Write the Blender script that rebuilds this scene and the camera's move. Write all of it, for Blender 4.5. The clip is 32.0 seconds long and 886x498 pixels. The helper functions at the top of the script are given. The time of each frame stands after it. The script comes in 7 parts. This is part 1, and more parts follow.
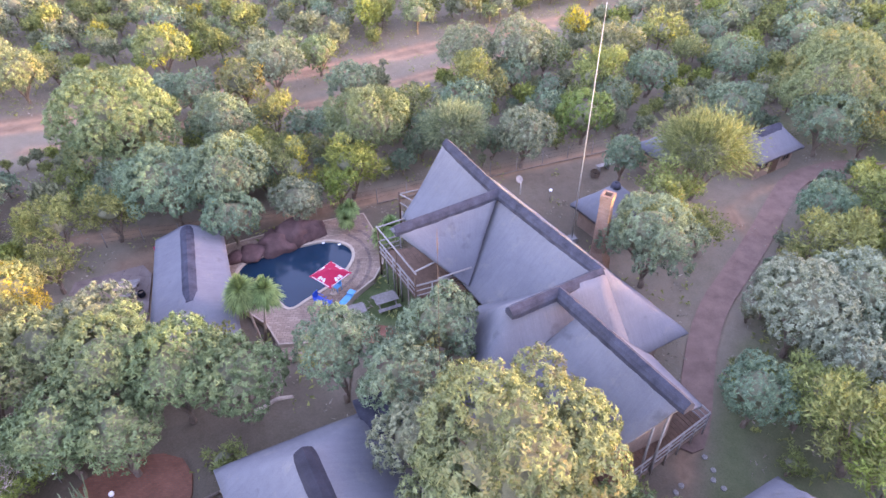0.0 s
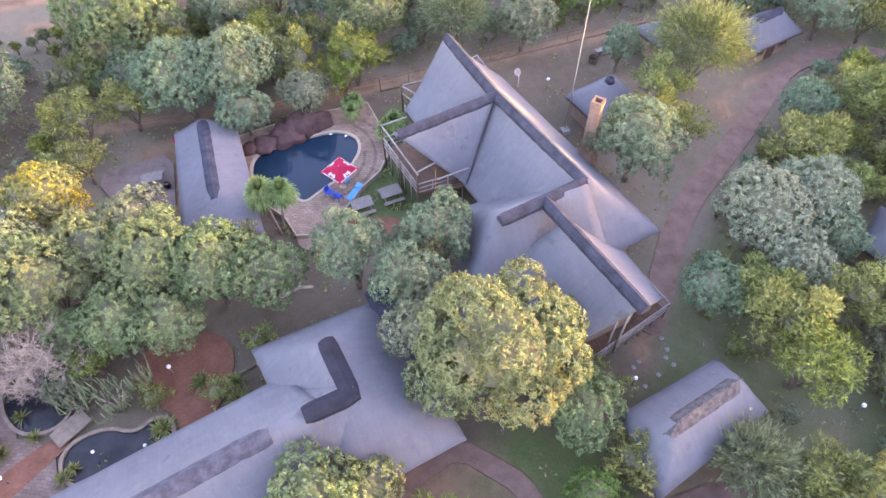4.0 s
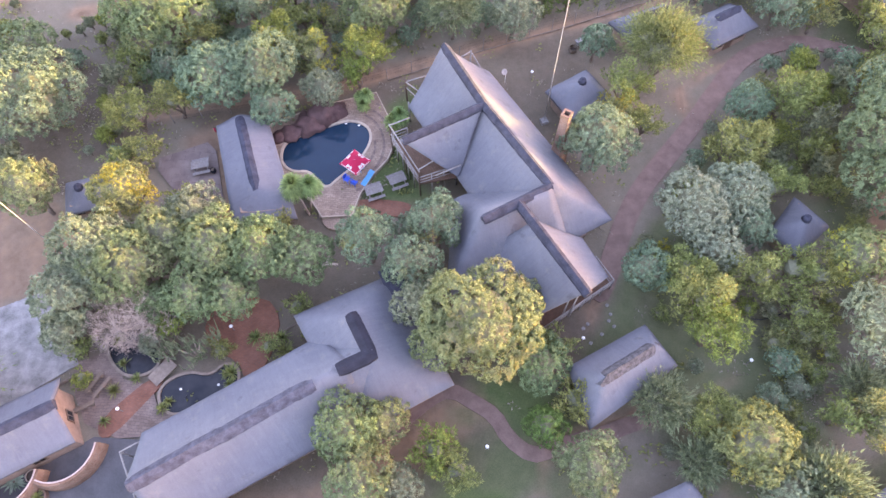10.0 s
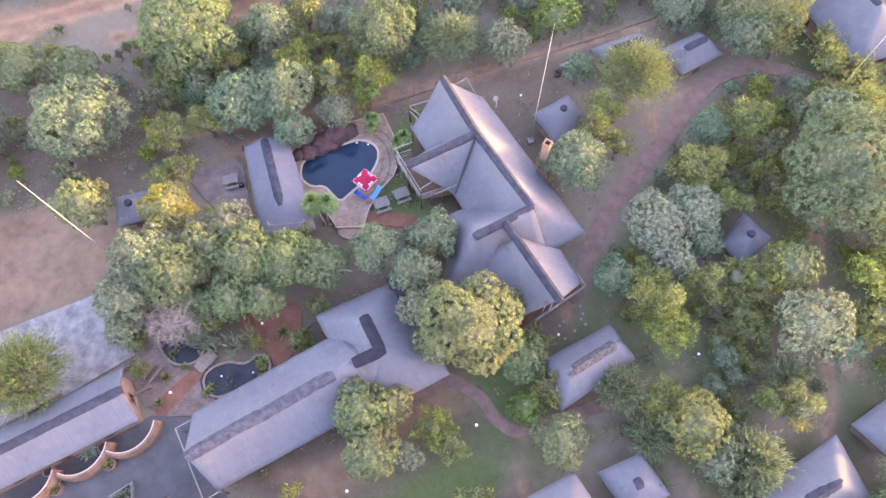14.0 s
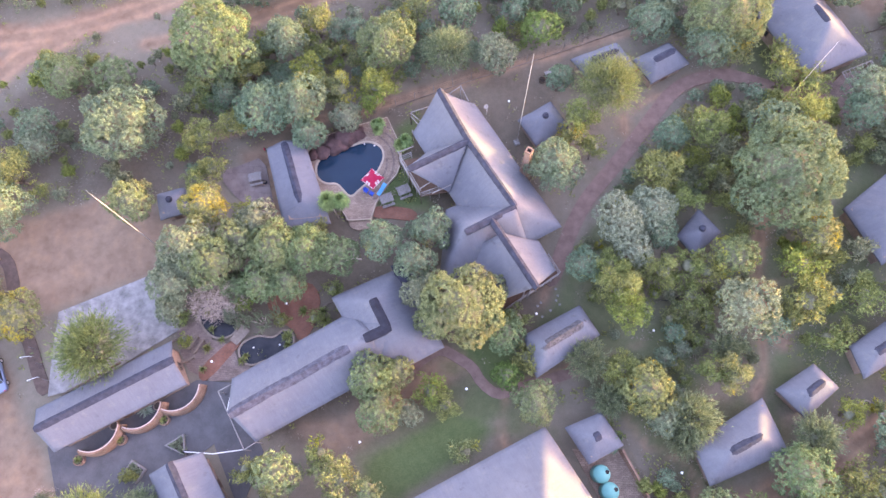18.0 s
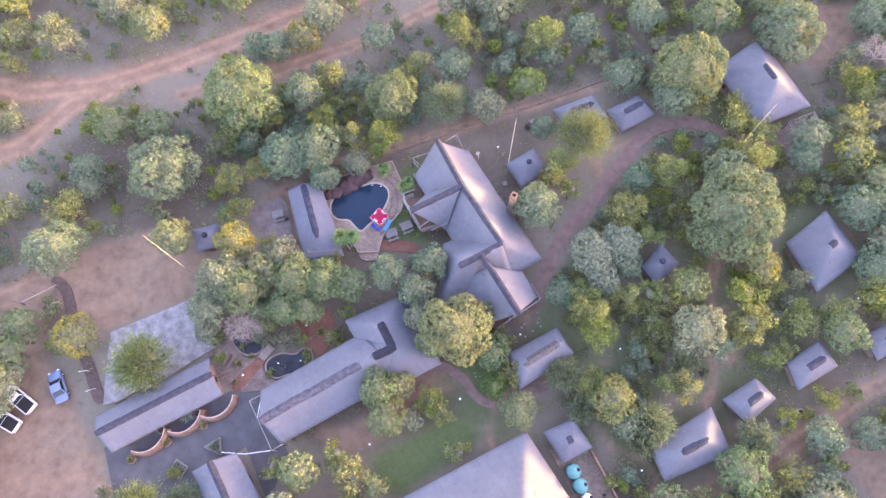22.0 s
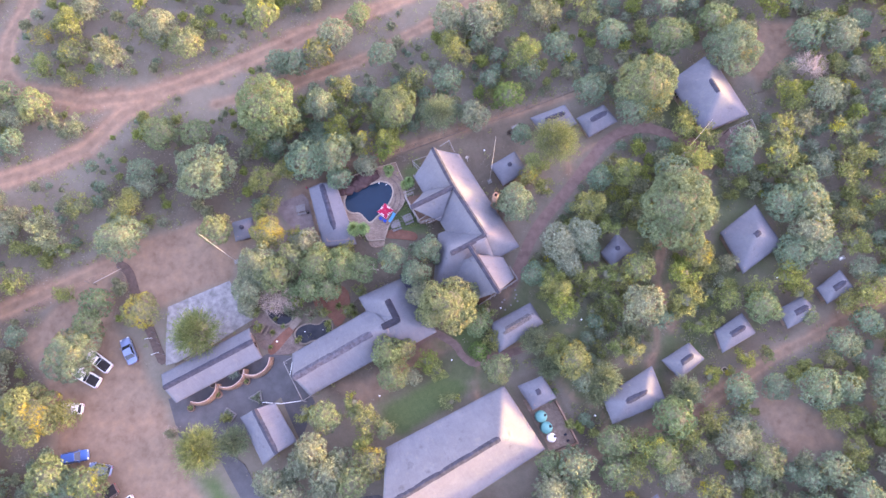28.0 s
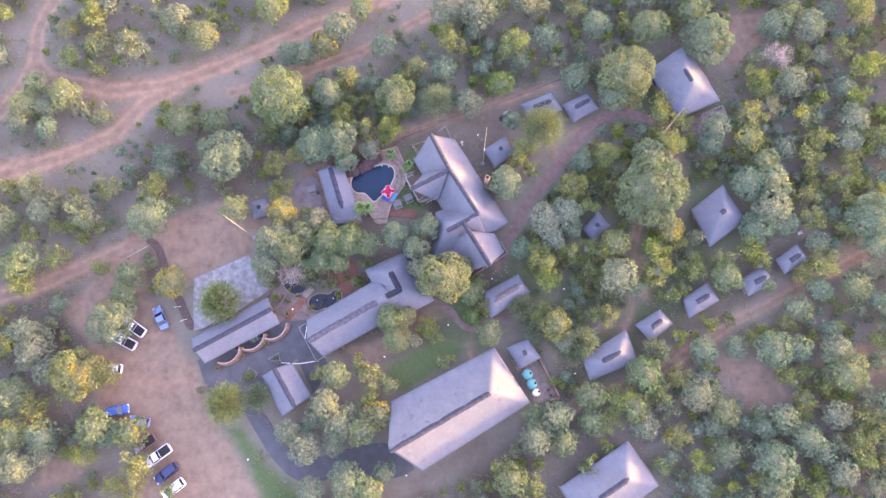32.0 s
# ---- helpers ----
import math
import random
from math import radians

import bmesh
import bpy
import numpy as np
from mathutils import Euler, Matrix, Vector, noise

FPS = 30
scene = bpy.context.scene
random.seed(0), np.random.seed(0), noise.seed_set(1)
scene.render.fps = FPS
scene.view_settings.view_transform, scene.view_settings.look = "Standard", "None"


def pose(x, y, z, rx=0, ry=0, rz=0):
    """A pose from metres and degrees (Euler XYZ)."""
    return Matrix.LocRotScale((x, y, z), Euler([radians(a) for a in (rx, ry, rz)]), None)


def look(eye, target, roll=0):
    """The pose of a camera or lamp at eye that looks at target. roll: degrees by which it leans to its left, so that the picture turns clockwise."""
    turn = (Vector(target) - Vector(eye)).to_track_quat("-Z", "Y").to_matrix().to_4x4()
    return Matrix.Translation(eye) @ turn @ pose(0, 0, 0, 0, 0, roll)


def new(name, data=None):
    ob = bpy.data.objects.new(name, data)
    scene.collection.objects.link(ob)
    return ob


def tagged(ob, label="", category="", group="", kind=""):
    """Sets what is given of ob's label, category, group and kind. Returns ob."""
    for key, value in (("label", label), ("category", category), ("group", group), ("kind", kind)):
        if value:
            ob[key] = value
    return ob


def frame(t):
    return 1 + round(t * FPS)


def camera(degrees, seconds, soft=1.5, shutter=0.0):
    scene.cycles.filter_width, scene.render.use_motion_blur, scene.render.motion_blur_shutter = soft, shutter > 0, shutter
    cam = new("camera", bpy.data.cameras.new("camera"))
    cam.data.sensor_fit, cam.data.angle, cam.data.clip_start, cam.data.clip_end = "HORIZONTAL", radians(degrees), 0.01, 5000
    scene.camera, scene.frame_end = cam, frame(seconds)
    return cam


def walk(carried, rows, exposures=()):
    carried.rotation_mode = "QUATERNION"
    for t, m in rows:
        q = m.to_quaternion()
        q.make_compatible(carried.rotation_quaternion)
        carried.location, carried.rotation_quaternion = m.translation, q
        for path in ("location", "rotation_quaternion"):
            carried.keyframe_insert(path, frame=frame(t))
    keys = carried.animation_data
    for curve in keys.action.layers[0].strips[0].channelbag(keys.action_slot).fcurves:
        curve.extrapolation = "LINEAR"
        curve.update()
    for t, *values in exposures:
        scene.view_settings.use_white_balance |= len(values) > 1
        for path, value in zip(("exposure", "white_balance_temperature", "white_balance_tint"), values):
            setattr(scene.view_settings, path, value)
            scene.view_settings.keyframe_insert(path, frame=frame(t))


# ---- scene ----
cam = camera(70.2, 32.0)
METRES, EYE, TILT, LEAN, TURN = 86.0, 31.1, -39.0, 0.58, 0.0
ROWS = [
    (0.0, 0.0, 0.0, 0.0, 0.0, 0.0, -0.0),
    (0.5, 0.0003, -0.0055, 0.0071, 0.02, -2.69, -0.04),
    (1.0, 0.0007, -0.0112, 0.0142, 0.06, -5.28, -0.09),
    (1.5, 0.0014, -0.016, 0.0202, 0.11, -7.47, -0.13),
    (2.0, 0.0021, -0.0215, 0.0263, 0.18, -9.75, -0.16),
    (2.5, 0.0022, -0.0273, 0.0326, 0.19, -12.0, -0.19),
    (4.5, 0.0032, -0.0506, 0.0642, 0.36, -14.97, -0.3),
    (5.0, 0.0036, -0.0583, 0.0738, 0.38, -14.97, -0.32),
    (5.5, 0.0049, -0.0666, 0.0831, 0.41, -15.07, -0.31),
    (6.0, 0.0066, -0.075, 0.0926, 0.48, -15.95, -0.33),
    (6.5, 0.0073, -0.0834, 0.1015, 0.49, -16.81, -0.35),
    (7.0, 0.0078, -0.092, 0.1111, 0.54, -17.79, -0.4),
    (7.5, 0.0073, -0.1007, 0.1218, 0.54, -18.89, -0.43),
    (8.0, 0.0077, -0.1093, 0.1328, 0.62, -20.01, -0.43),
    (8.5, 0.0081, -0.1175, 0.143, 0.66, -21.02, -0.46),
    (9.0, 0.0082, -0.126, 0.153, 0.65, -22.06, -0.46),
    (9.5, 0.0091, -0.1346, 0.1627, 0.7, -23.16, -0.48),
    (10.0, 0.0096, -0.1439, 0.1731, 0.7, -24.28, -0.5),
    (10.5, 0.0105, -0.1534, 0.1837, 0.77, -25.39, -0.51),
    (11.0, 0.0109, -0.163, 0.1945, 0.79, -26.45, -0.54),
    (11.5, 0.0119, -0.1721, 0.2056, 0.84, -27.29, -0.54),
    (12.0, 0.0128, -0.1815, 0.2167, 0.88, -27.41, -0.55),
    (12.5, 0.0131, -0.1915, 0.2284, 0.88, -27.44, -0.54),
    (13.0, 0.0134, -0.2016, 0.2404, 0.89, -27.46, -0.56),
    (13.5, 0.014, -0.2112, 0.2519, 0.92, -27.43, -0.58),
    (14.0, 0.0142, -0.221, 0.264, 0.93, -27.45, -0.59),
    (14.5, 0.0146, -0.2314, 0.2764, 0.95, -27.47, -0.59),
    (16.5, 0.0179, -0.2764, 0.3275, 1.02, -28.82, -0.62),
    (17.0, 0.019, -0.2878, 0.3396, 1.03, -29.68, -0.62),
    (17.5, 0.0196, -0.299, 0.3523, 1.01, -30.58, -0.63),
    (18.0, 0.021, -0.31, 0.365, 1.07, -31.44, -0.64),
    (18.5, 0.0207, -0.3205, 0.3787, 1.04, -31.63, -0.66),
    (19.0, 0.0214, -0.3321, 0.3926, 1.06, -31.63, -0.65),
    (19.5, 0.0222, -0.3439, 0.407, 1.08, -31.62, -0.64),
    (20.0, 0.0233, -0.3559, 0.4215, 1.11, -31.61, -0.62),
    (20.5, 0.0242, -0.3683, 0.436, 1.11, -31.59, -0.61),
    (21.0, 0.0254, -0.3807, 0.4509, 1.12, -31.59, -0.62),
    (21.5, 0.0267, -0.3932, 0.4661, 1.15, -31.58, -0.59),
    (22.0, 0.0279, -0.4059, 0.4807, 1.18, -31.54, -0.59),
    (22.5, 0.0291, -0.4186, 0.4958, 1.19, -31.53, -0.57),
    (23.0, 0.0302, -0.4314, 0.5105, 1.18, -31.47, -0.55),
    (23.5, 0.0312, -0.4441, 0.5257, 1.16, -31.44, -0.51),
    (24.0, 0.0324, -0.4565, 0.5414, 1.18, -31.45, -0.49),
    (24.5, 0.0341, -0.469, 0.5564, 1.2, -31.43, -0.45),
    (26.5, 0.0394, -0.52, 0.6126, 1.23, -32.92, -0.38),
    (27.0, 0.0408, -0.5322, 0.6262, 1.23, -33.88, -0.35),
    (27.5, 0.0423, -0.5446, 0.6394, 1.23, -34.78, -0.32),
    (28.0, 0.0438, -0.5567, 0.6529, 1.24, -35.65, -0.3),
    (28.5, 0.0454, -0.5688, 0.6659, 1.25, -36.41, -0.26),
    (29.0, 0.0466, -0.581, 0.6795, 1.26, -36.59, -0.23),
    (29.5, 0.048, -0.594, 0.6918, 1.27, -37.25, -0.21),
    (30.0, 0.0494, -0.6062, 0.7041, 1.28, -38.11, -0.18),
    (30.5, 0.0506, -0.6181, 0.7163, 1.28, -38.89, -0.16),
    (31.0, 0.0521, -0.6291, 0.729, 1.27, -38.92, -0.12),
    (31.5, 0.0535, -0.6405, 0.7415, 1.26, -38.88, -0.09),
    (32.0, 0.0551, -0.6524, 0.7546, 1.25, -38.86, -0.05),
]
walk(cam, [(t, pose(0, 0, EYE, TILT, LEAN, TURN) @ pose(METRES * x, METRES * y, METRES * z, 90 + pitch, roll, yaw)) for t, x, y, z, yaw, pitch, roll in ROWS],
     exposures=[(0.0, 4.9, 6800, 58), (5.0, 4.9, 7200, 51), (12.0, 4.9, 7150, 52), (32.0, 4.82, 6700, 58)])


# world: clear sky with a very low sun in the east
SUN_UP, SUN_TURN = 3.4, 74.0
world = bpy.data.worlds.new("world")
scene.world = world
world.use_nodes = True
wn = world.node_tree.nodes
wn.clear()
sky = wn.new("ShaderNodeTexSky")
sky.sky_type = 'NISHITA'
sky.sun_disc = False
sky.sun_elevation, sky.sun_rotation = radians(SUN_UP), radians(SUN_TURN)
sky.air_density, sky.dust_density, sky.ozone_density = 1.0, 1.2, 1.5
wb = wn.new("ShaderNodeBackground")
wb.inputs["Strength"].default_value = 0.15
wo = wn.new("ShaderNodeOutputWorld")
world.node_tree.links.new(sky.outputs["Color"], wb.inputs["Color"])
world.node_tree.links.new(wb.outputs["Background"], wo.inputs["Surface"])
sun = new("sun", bpy.data.lights.new("sun", 'SUN'))
sun.data.energy, sun.data.angle, sun.data.color = 0.5, radians(0.6), (1.0, 0.97, 0.3)
az, el = radians(SUN_TURN), radians(SUN_UP)
sun.matrix_world = look((300 * math.sin(az) * math.cos(el), 300 * math.cos(az) * math.cos(el), 300 * math.sin(el)), (0, 0, 0))


# ---- materials ----
def material(name, rough=0.9, metal=0.0, spec=0.3):
    m = bpy.data.materials.new(name)
    m.use_nodes = True
    b = m.node_tree.nodes["Principled BSDF"]
    b.inputs["Roughness"].default_value = rough
    b.inputs["Metallic"].default_value = metal
    b.inputs["Specular IOR Level"].default_value = spec
    return m, m.node_tree.nodes, m.node_tree.links, b


def noise_node(n, l, scale, detail=6.0, rough=0.6, stretch=None, coords="Object"):
    tc = n.new("ShaderNodeTexCoord")
    tex = n.new("ShaderNodeTexNoise")
    tex.inputs["Scale"].default_value, tex.inputs["Detail"].default_value, tex.inputs["Roughness"].default_value = scale, detail, rough
    if stretch:
        mp = n.new("ShaderNodeMapping")
        mp.inputs["Scale"].default_value = stretch
        l.new(tc.outputs[coords], mp.inputs["Vector"])
        l.new(mp.outputs["Vector"], tex.inputs["Vector"])
    else:
        l.new(tc.outputs[coords], tex.inputs["Vector"])
    return tex.outputs["Fac"]


def ramp(n, l, fac, stops):
    r = n.new("ShaderNodeValToRGB")
    e = r.color_ramp.elements
    while len(e) < len(stops):
        e.new(0.5)
    for el_, (p, c) in zip(e, stops):
        el_.position, el_.color = p, (*c, 1)
    l.new(fac, r.inputs["Fac"])
    return r.outputs["Color"]


def mixc(n, l, fac, a, b, mode='MIX'):
    m = n.new("ShaderNodeMix")
    m.data_type, m.blend_type = 'RGBA', mode
    for sock, v in (("Factor", fac), ("A", a), ("B", b)):
        s = [i for i in m.inputs if i.name == sock and (i.type == 'VALUE' if sock == "Factor" else i.type == 'RGBA')][0]
        if isinstance(v, bpy.types.NodeSocket):
            l.new(v, s)
        else:
            s.default_value = (*v, 1) if isinstance(v, tuple) else v
    return [o for o in m.outputs if o.type == 'RGBA'][0]


def bump(n, l, b, height, strength=0.5, dist=0.05):
    k = n.new("ShaderNodeBump")
    k.inputs["Strength"].default_value, k.inputs["Distance"].default_value = strength, dist
    l.new(height, k.inputs["Height"])
    l.new(k.outputs["Normal"], b.inputs["Normal"])


def plain(name, c, rough=0.8, metal=0.0, var=0.25, scale=2.0, relief=0.3, spec=0.3):
    """Two scales of variation round one base colour."""
    m, n, l, b = material(name, rough, metal, spec)
    lo, hi = tuple(v * (1 - var) for v in c), tuple(min(1, v * (1 + var)) for v in c)
    big = ramp(n, l, noise_node(n, l, scale), [(0.3, lo), (0.7, hi)])
    fine = noise_node(n, l, scale * 14)
    col = mixc(n, l, 0.35, big, ramp(n, l, fine, [(0.3, lo), (0.7, hi)]))
    l.new(col, b.inputs["Base Color"])
    if relief:
        bump(n, l, b, fine, relief, 0.02)
    return m


def thatch_material(name, c0, c1, c2):
    m, n, l, b = material(name, 0.95, 0, 0.1)
    big = noise_node(n, l, 0.3, 5)
    blot = noise_node(n, l, 1.4, 6, 0.7)
    straw = noise_node(n, l, 26.0, 3, 0.7)
    cx = n.new("ShaderNodeCombineXYZ")
    for attr, gain, sock in (("along", 5.0, "X"), ("down", 0.55, "Y")):
        at = n.new("ShaderNodeAttribute")
        at.attribute_name = attr
        mu = n.new("ShaderNodeMath")
        mu.operation = 'MULTIPLY'
        mu.inputs[1].default_value = gain
        l.new(at.outputs["Fac"], mu.inputs[0])
        l.new(mu.outputs["Value"], cx.inputs[sock])
    st = n.new("ShaderNodeTexNoise")
    st.inputs["Scale"].default_value, st.inputs["Detail"].default_value, st.inputs["Roughness"].default_value = 1.0, 5.0, 0.65
    l.new(cx.outputs["Vector"], st.inputs["Vector"])
    streak = st.outputs["Fac"]
    col = ramp(n, l, big, [(0.3, c0), (0.55, c1), (0.75, c2)])
    col = mixc(n, l, 0.35, col, ramp(n, l, blot, [(0.3, c0), (0.7, c2)]))
    col = mixc(n, l, 0.2, col, ramp(n, l, streak, [(0.3, tuple(v * 0.8 for v in c0)), (0.7, c2)]))
    col = mixc(n, l, 0.2, col, ramp(n, l, straw, [(0.35, tuple(v * 0.6 for v in c0)), (0.65, c2)]))
    moss = ramp(n, l, noise_node(n, l, 0.55, 4, 0.6), [(0.62, (1, 1, 1)), (0.74, (0.7, 0.7, 0.68))])
    faded = ramp(n, l, noise_node(n, l, 0.9, 5, 0.7), [(0.56, (1, 1, 1)), (0.7, (1.2, 1.14, 1.04))])
    col = mixc(n, l, 1.0, col, faded, 'MULTIPLY')
    l.new(mixc(n, l, 1.0, col, moss, 'MULTIPLY'), b.inputs["Base Color"])
    bump(n, l, b, streak, 0.4, 0.04)
    return m


def leaf_material(name, dark, mid, light, gold=None, share=0.55):
    m, n, l, b = material(name, 0.75, 0, 0.2)
    dark, mid, light = (tuple(a * k * f for a, k in zip(c, (0.91, 0.96, 0.92))) for c, f in ((dark, 0.88), (mid, 1.02), (light, 1.22)))
    geo = n.new("ShaderNodeNewGeometry")
    info = n.new("ShaderNodeObjectInfo")
    isl = geo.outputs["Random Per Island"]
    col = ramp(n, l, isl, [(0.0, dark), (0.5, mid), (1.0, light)])
    tc = n.new("ShaderNodeTexCoord")
    away = n.new("ShaderNodeVectorMath")
    away.operation = 'MULTIPLY_ADD'
    l.new(info.outputs["Random"], away.inputs[0])
    away.inputs[1].default_value = (71.0, 43.0, 19.0)
    l.new(tc.outputs["Object"], away.inputs[2])

    def clumps(scale, detail):
        tex = n.new("ShaderNodeTexNoise")
        tex.inputs["Scale"].default_value, tex.inputs["Detail"].default_value = scale, detail
        l.new(away.outputs["Vector"], tex.inputs["Vector"])
        return tex.outputs["Fac"]

    # Self-shade between leaf clumps, put into the colour as noise.
    patch = ramp(n, l, clumps(2.6, 4), [(0.38, tuple(a * 0.8 for a in dark)), (0.5, mid), (0.62, tuple(a * 1.12 for a in light))])
    col = mixc(n, l, 0.5, col, patch)
    # Gold patches: flowers on y and q, sunlight painted into t, u, v.
    if gold:
        where = ramp(n, l, clumps(0.33, 2.5), [(share, (0, 0, 0)), (share + 0.09, (1, 1, 1))])
        tips = ramp(n, l, isl, [(0.3, (0.25, 0.25, 0.25)), (0.7, (1, 1, 1))])
        fac = mixc(n, l, 1.0, where, tips, 'MULTIPLY')
        bw = n.new("ShaderNodeRGBToBW")
        l.new(fac, bw.inputs["Color"])
        col = mixc(n, l, bw.outputs["Val"], col, gold)
    hsv = n.new("ShaderNodeHueSaturation")
    sub = n.new("ShaderNodeMapRange")
    sub.inputs["To Min"].default_value, sub.inputs["To Max"].default_value = 0.478, 0.522
    l.new(info.outputs["Random"], sub.inputs["Value"])
    l.new(sub.outputs["Result"], hsv.inputs["Hue"])
    l.new(col, hsv.inputs["Color"])
    l.new(hsv.outputs["Color"], b.inputs["Base Color"])
    tr = n.new("ShaderNodeBsdfTranslucent")
    l.new(hsv.outputs["Color"], tr.inputs["Color"])
    mx = n.new("ShaderNodeMixShader")
    mx.inputs["Fac"].default_value = 0.3
    l.new(b.outputs["BSDF"], mx.inputs[1])
    l.new(tr.outputs["BSDF"], mx.inputs[2])
    l.new(mx.outputs["Shader"], n["Material Output"].inputs["Surface"])
    return m


THATCH = thatch_material("weathered_thatch", (0.101, 0.104, 0.119), (0.136, 0.139, 0.155), (0.176, 0.176, 0.188))
CAP = plain("cement_ridge", (0.043, 0.045, 0.059), 0.9, var=0.55, scale=1.5, relief=0.6, spec=0.1)
PLASTER = plain("tan_plaster", (0.25, 0.175, 0.13), 0.9, var=0.3, scale=1.5)
TIMBER = plain("dark_timber", (0.12, 0.075, 0.05), 0.8, var=0.3, scale=4)
POLE = plain("weathered_pole", (0.25, 0.225, 0.205), 0.85, var=0.25, scale=5)
WHITE = plain("white_paint", (0.78, 0.77, 0.74), 0.6, var=0.06)
STEEL = plain("galvanised_steel", (0.62, 0.60, 0.56), 0.45, 0.6, var=0.1)
TARMAC = plain("tarmac", (0.085, 0.081, 0.080), 0.9, var=0.3, scale=0.6, relief=0.5)
CONCRETE = plain("worn_concrete", (0.226, 0.212, 0.198), 0.9, var=0.6, scale=0.9, relief=0.4)
BARK = plain("bark", (0.16, 0.12, 0.09), 0.95, var=0.35, scale=5, relief=0.7)
# Crown core: dull twig colour that stands for shade deep in the foliage.
TWIG_SHADE = plain("twig_core_shade", (0.142, 0.145, 0.092), 0.95, var=0.4, scale=3, relief=0.8)
PALEBARK = plain("pale_bark", (0.40, 0.315, 0.26), 0.9, var=0.25, scale=5)
# The yellow of t, u and v is low sun put into the leaf colour.
LEAF = {
    "g": leaf_material("grey_green_leaf", (0.122, 0.145, 0.092), (0.170, 0.195, 0.125), (0.230, 0.254, 0.164)),
    "s": leaf_material("silver_green_leaf", (0.094, 0.138, 0.090), (0.132, 0.186, 0.118), (0.178, 0.242, 0.150)),
    "o": leaf_material("olive_leaf", (0.134, 0.146, 0.053), (0.182, 0.198, 0.068), (0.248, 0.265, 0.089)),
    "d": leaf_material("dull_scrub_leaf", (0.128, 0.140, 0.082), (0.174, 0.186, 0.109), (0.232, 0.244, 0.139)),
    "b": leaf_material("fresh_green_leaf", (0.127, 0.151, 0.040), (0.179, 0.208, 0.052), (0.243, 0.277, 0.067)),
    "y": leaf_material("yellow_tipped_leaf", (0.120, 0.140, 0.062), (0.172, 0.190, 0.080), (0.245, 0.252, 0.104), (0.40, 0.34, 0.03), 0.53),
    "a": leaf_material("acacia_leaf", (0.121, 0.142, 0.086), (0.170, 0.201, 0.109), (0.249, 0.270, 0.148)),
    "v": leaf_material("sun_yellow_silver_leaf", (0.100, 0.140, 0.090), (0.140, 0.187, 0.118), (0.188, 0.243, 0.146), (0.25, 0.225, 0.075), 0.58),
    "e": leaf_material("deep_green_leaf", (0.088, 0.122, 0.070), (0.122, 0.164, 0.092), (0.166, 0.212, 0.116)),
    "u": leaf_material("sun_gold_green_leaf", (0.114, 0.140, 0.070), (0.158, 0.188, 0.090), (0.212, 0.242, 0.114), (0.196, 0.186, 0.086), 0.55),
    "palm": leaf_material("palm_leaf", (0.128, 0.192, 0.072), (0.185, 0.262, 0.098), (0.262, 0.345, 0.132)),
    "h": leaf_material("dry_grass_blade", (0.184, 0.155, 0.118), (0.241, 0.202, 0.156), (0.307, 0.252, 0.204)),
    "t": leaf_material("sun_pale_leaf", (0.113, 0.145, 0.077), (0.155, 0.195, 0.096), (0.211, 0.252, 0.124), (0.22, 0.22, 0.085), 0.53),
    "q": leaf_material("gold_flecked_leaf", (0.106, 0.132, 0.060), (0.148, 0.178, 0.078), (0.200, 0.234, 0.100), (0.40, 0.33, 0.035), 0.56),
    "k": leaf_material("green_thorn_leaf", (0.105, 0.140, 0.055), (0.150, 0.190, 0.075), (0.205, 0.250, 0.098)),
    "m": leaf_material("mid_green_leaf", (0.093, 0.129, 0.064), (0.129, 0.174, 0.085), (0.174, 0.227, 0.110)),
    "c": leaf_material("lush_green_leaf", (0.080, 0.120, 0.034), (0.112, 0.162, 0.044), (0.150, 0.210, 0.058)),
    "p": leaf_material("pale_silver_leaf", (0.147, 0.175, 0.120), (0.200, 0.228, 0.160), (0.262, 0.290, 0.204)),
    "f": leaf_material("feathery_leaf", (0.108, 0.134, 0.056), (0.155, 0.186, 0.078), (0.220, 0.250, 0.102)),
}


# ---- building helpers ----
def mesh_ob(name, verts, faces, mat, parent=None, label="", smooth=False):
    me = bpy.data.meshes.new(name)
    me.from_pydata([tuple(map(float, v)) for v in verts], [], faces)
    if mat:
        me.materials.append(mat)
    if smooth:
        me.polygons.foreach_set("use_smooth", [True] * len(me.polygons))
    me.update()
    ob = new(name, me)
    if parent:
        ob.parent = parent
    if label:
        ob["label"] = label
    return ob


def part(name, bm, mat, parent=None, label="", smooth=False):
    me = bpy.data.meshes.new(name)
    bmesh.ops.recalc_face_normals(bm, faces=bm.faces)
    bm.to_mesh(me)
    bm.free()
    if mat:
        me.materials.append(mat)
    if smooth:
        me.polygons.foreach_set("use_smooth", [True] * len(me.polygons))
    ob = new(name, me)
    if parent:
        ob.parent = parent
    if label:
        ob["label"] = label
    return ob


def thing(name, x, y, z, label, category, group="", turn=0.0):
    ob = new(name)
    ob.empty_display_size = 0.3
    ob.matrix_world = pose(x, y, z, 0, 0, turn)
    return tagged(ob, label, category, group)


def box(bm, cx, cy, cz, sx, sy, sz, turn=0.0, bevel=0.0, m=None):
    mm = pose(cx, cy, cz, 0, 0, turn) @ Matrix.Diagonal((sx, sy, sz, 1))
    r = bmesh.ops.create_cube(bm, size=1.0, matrix=(m @ mm) if m else mm)
    if bevel:
        es = list({e for v in r["verts"] for e in v.link_edges})
        bmesh.ops.bevel(bm, geom=es, offset=bevel, segments=2, affect='EDGES', profile=0.5)


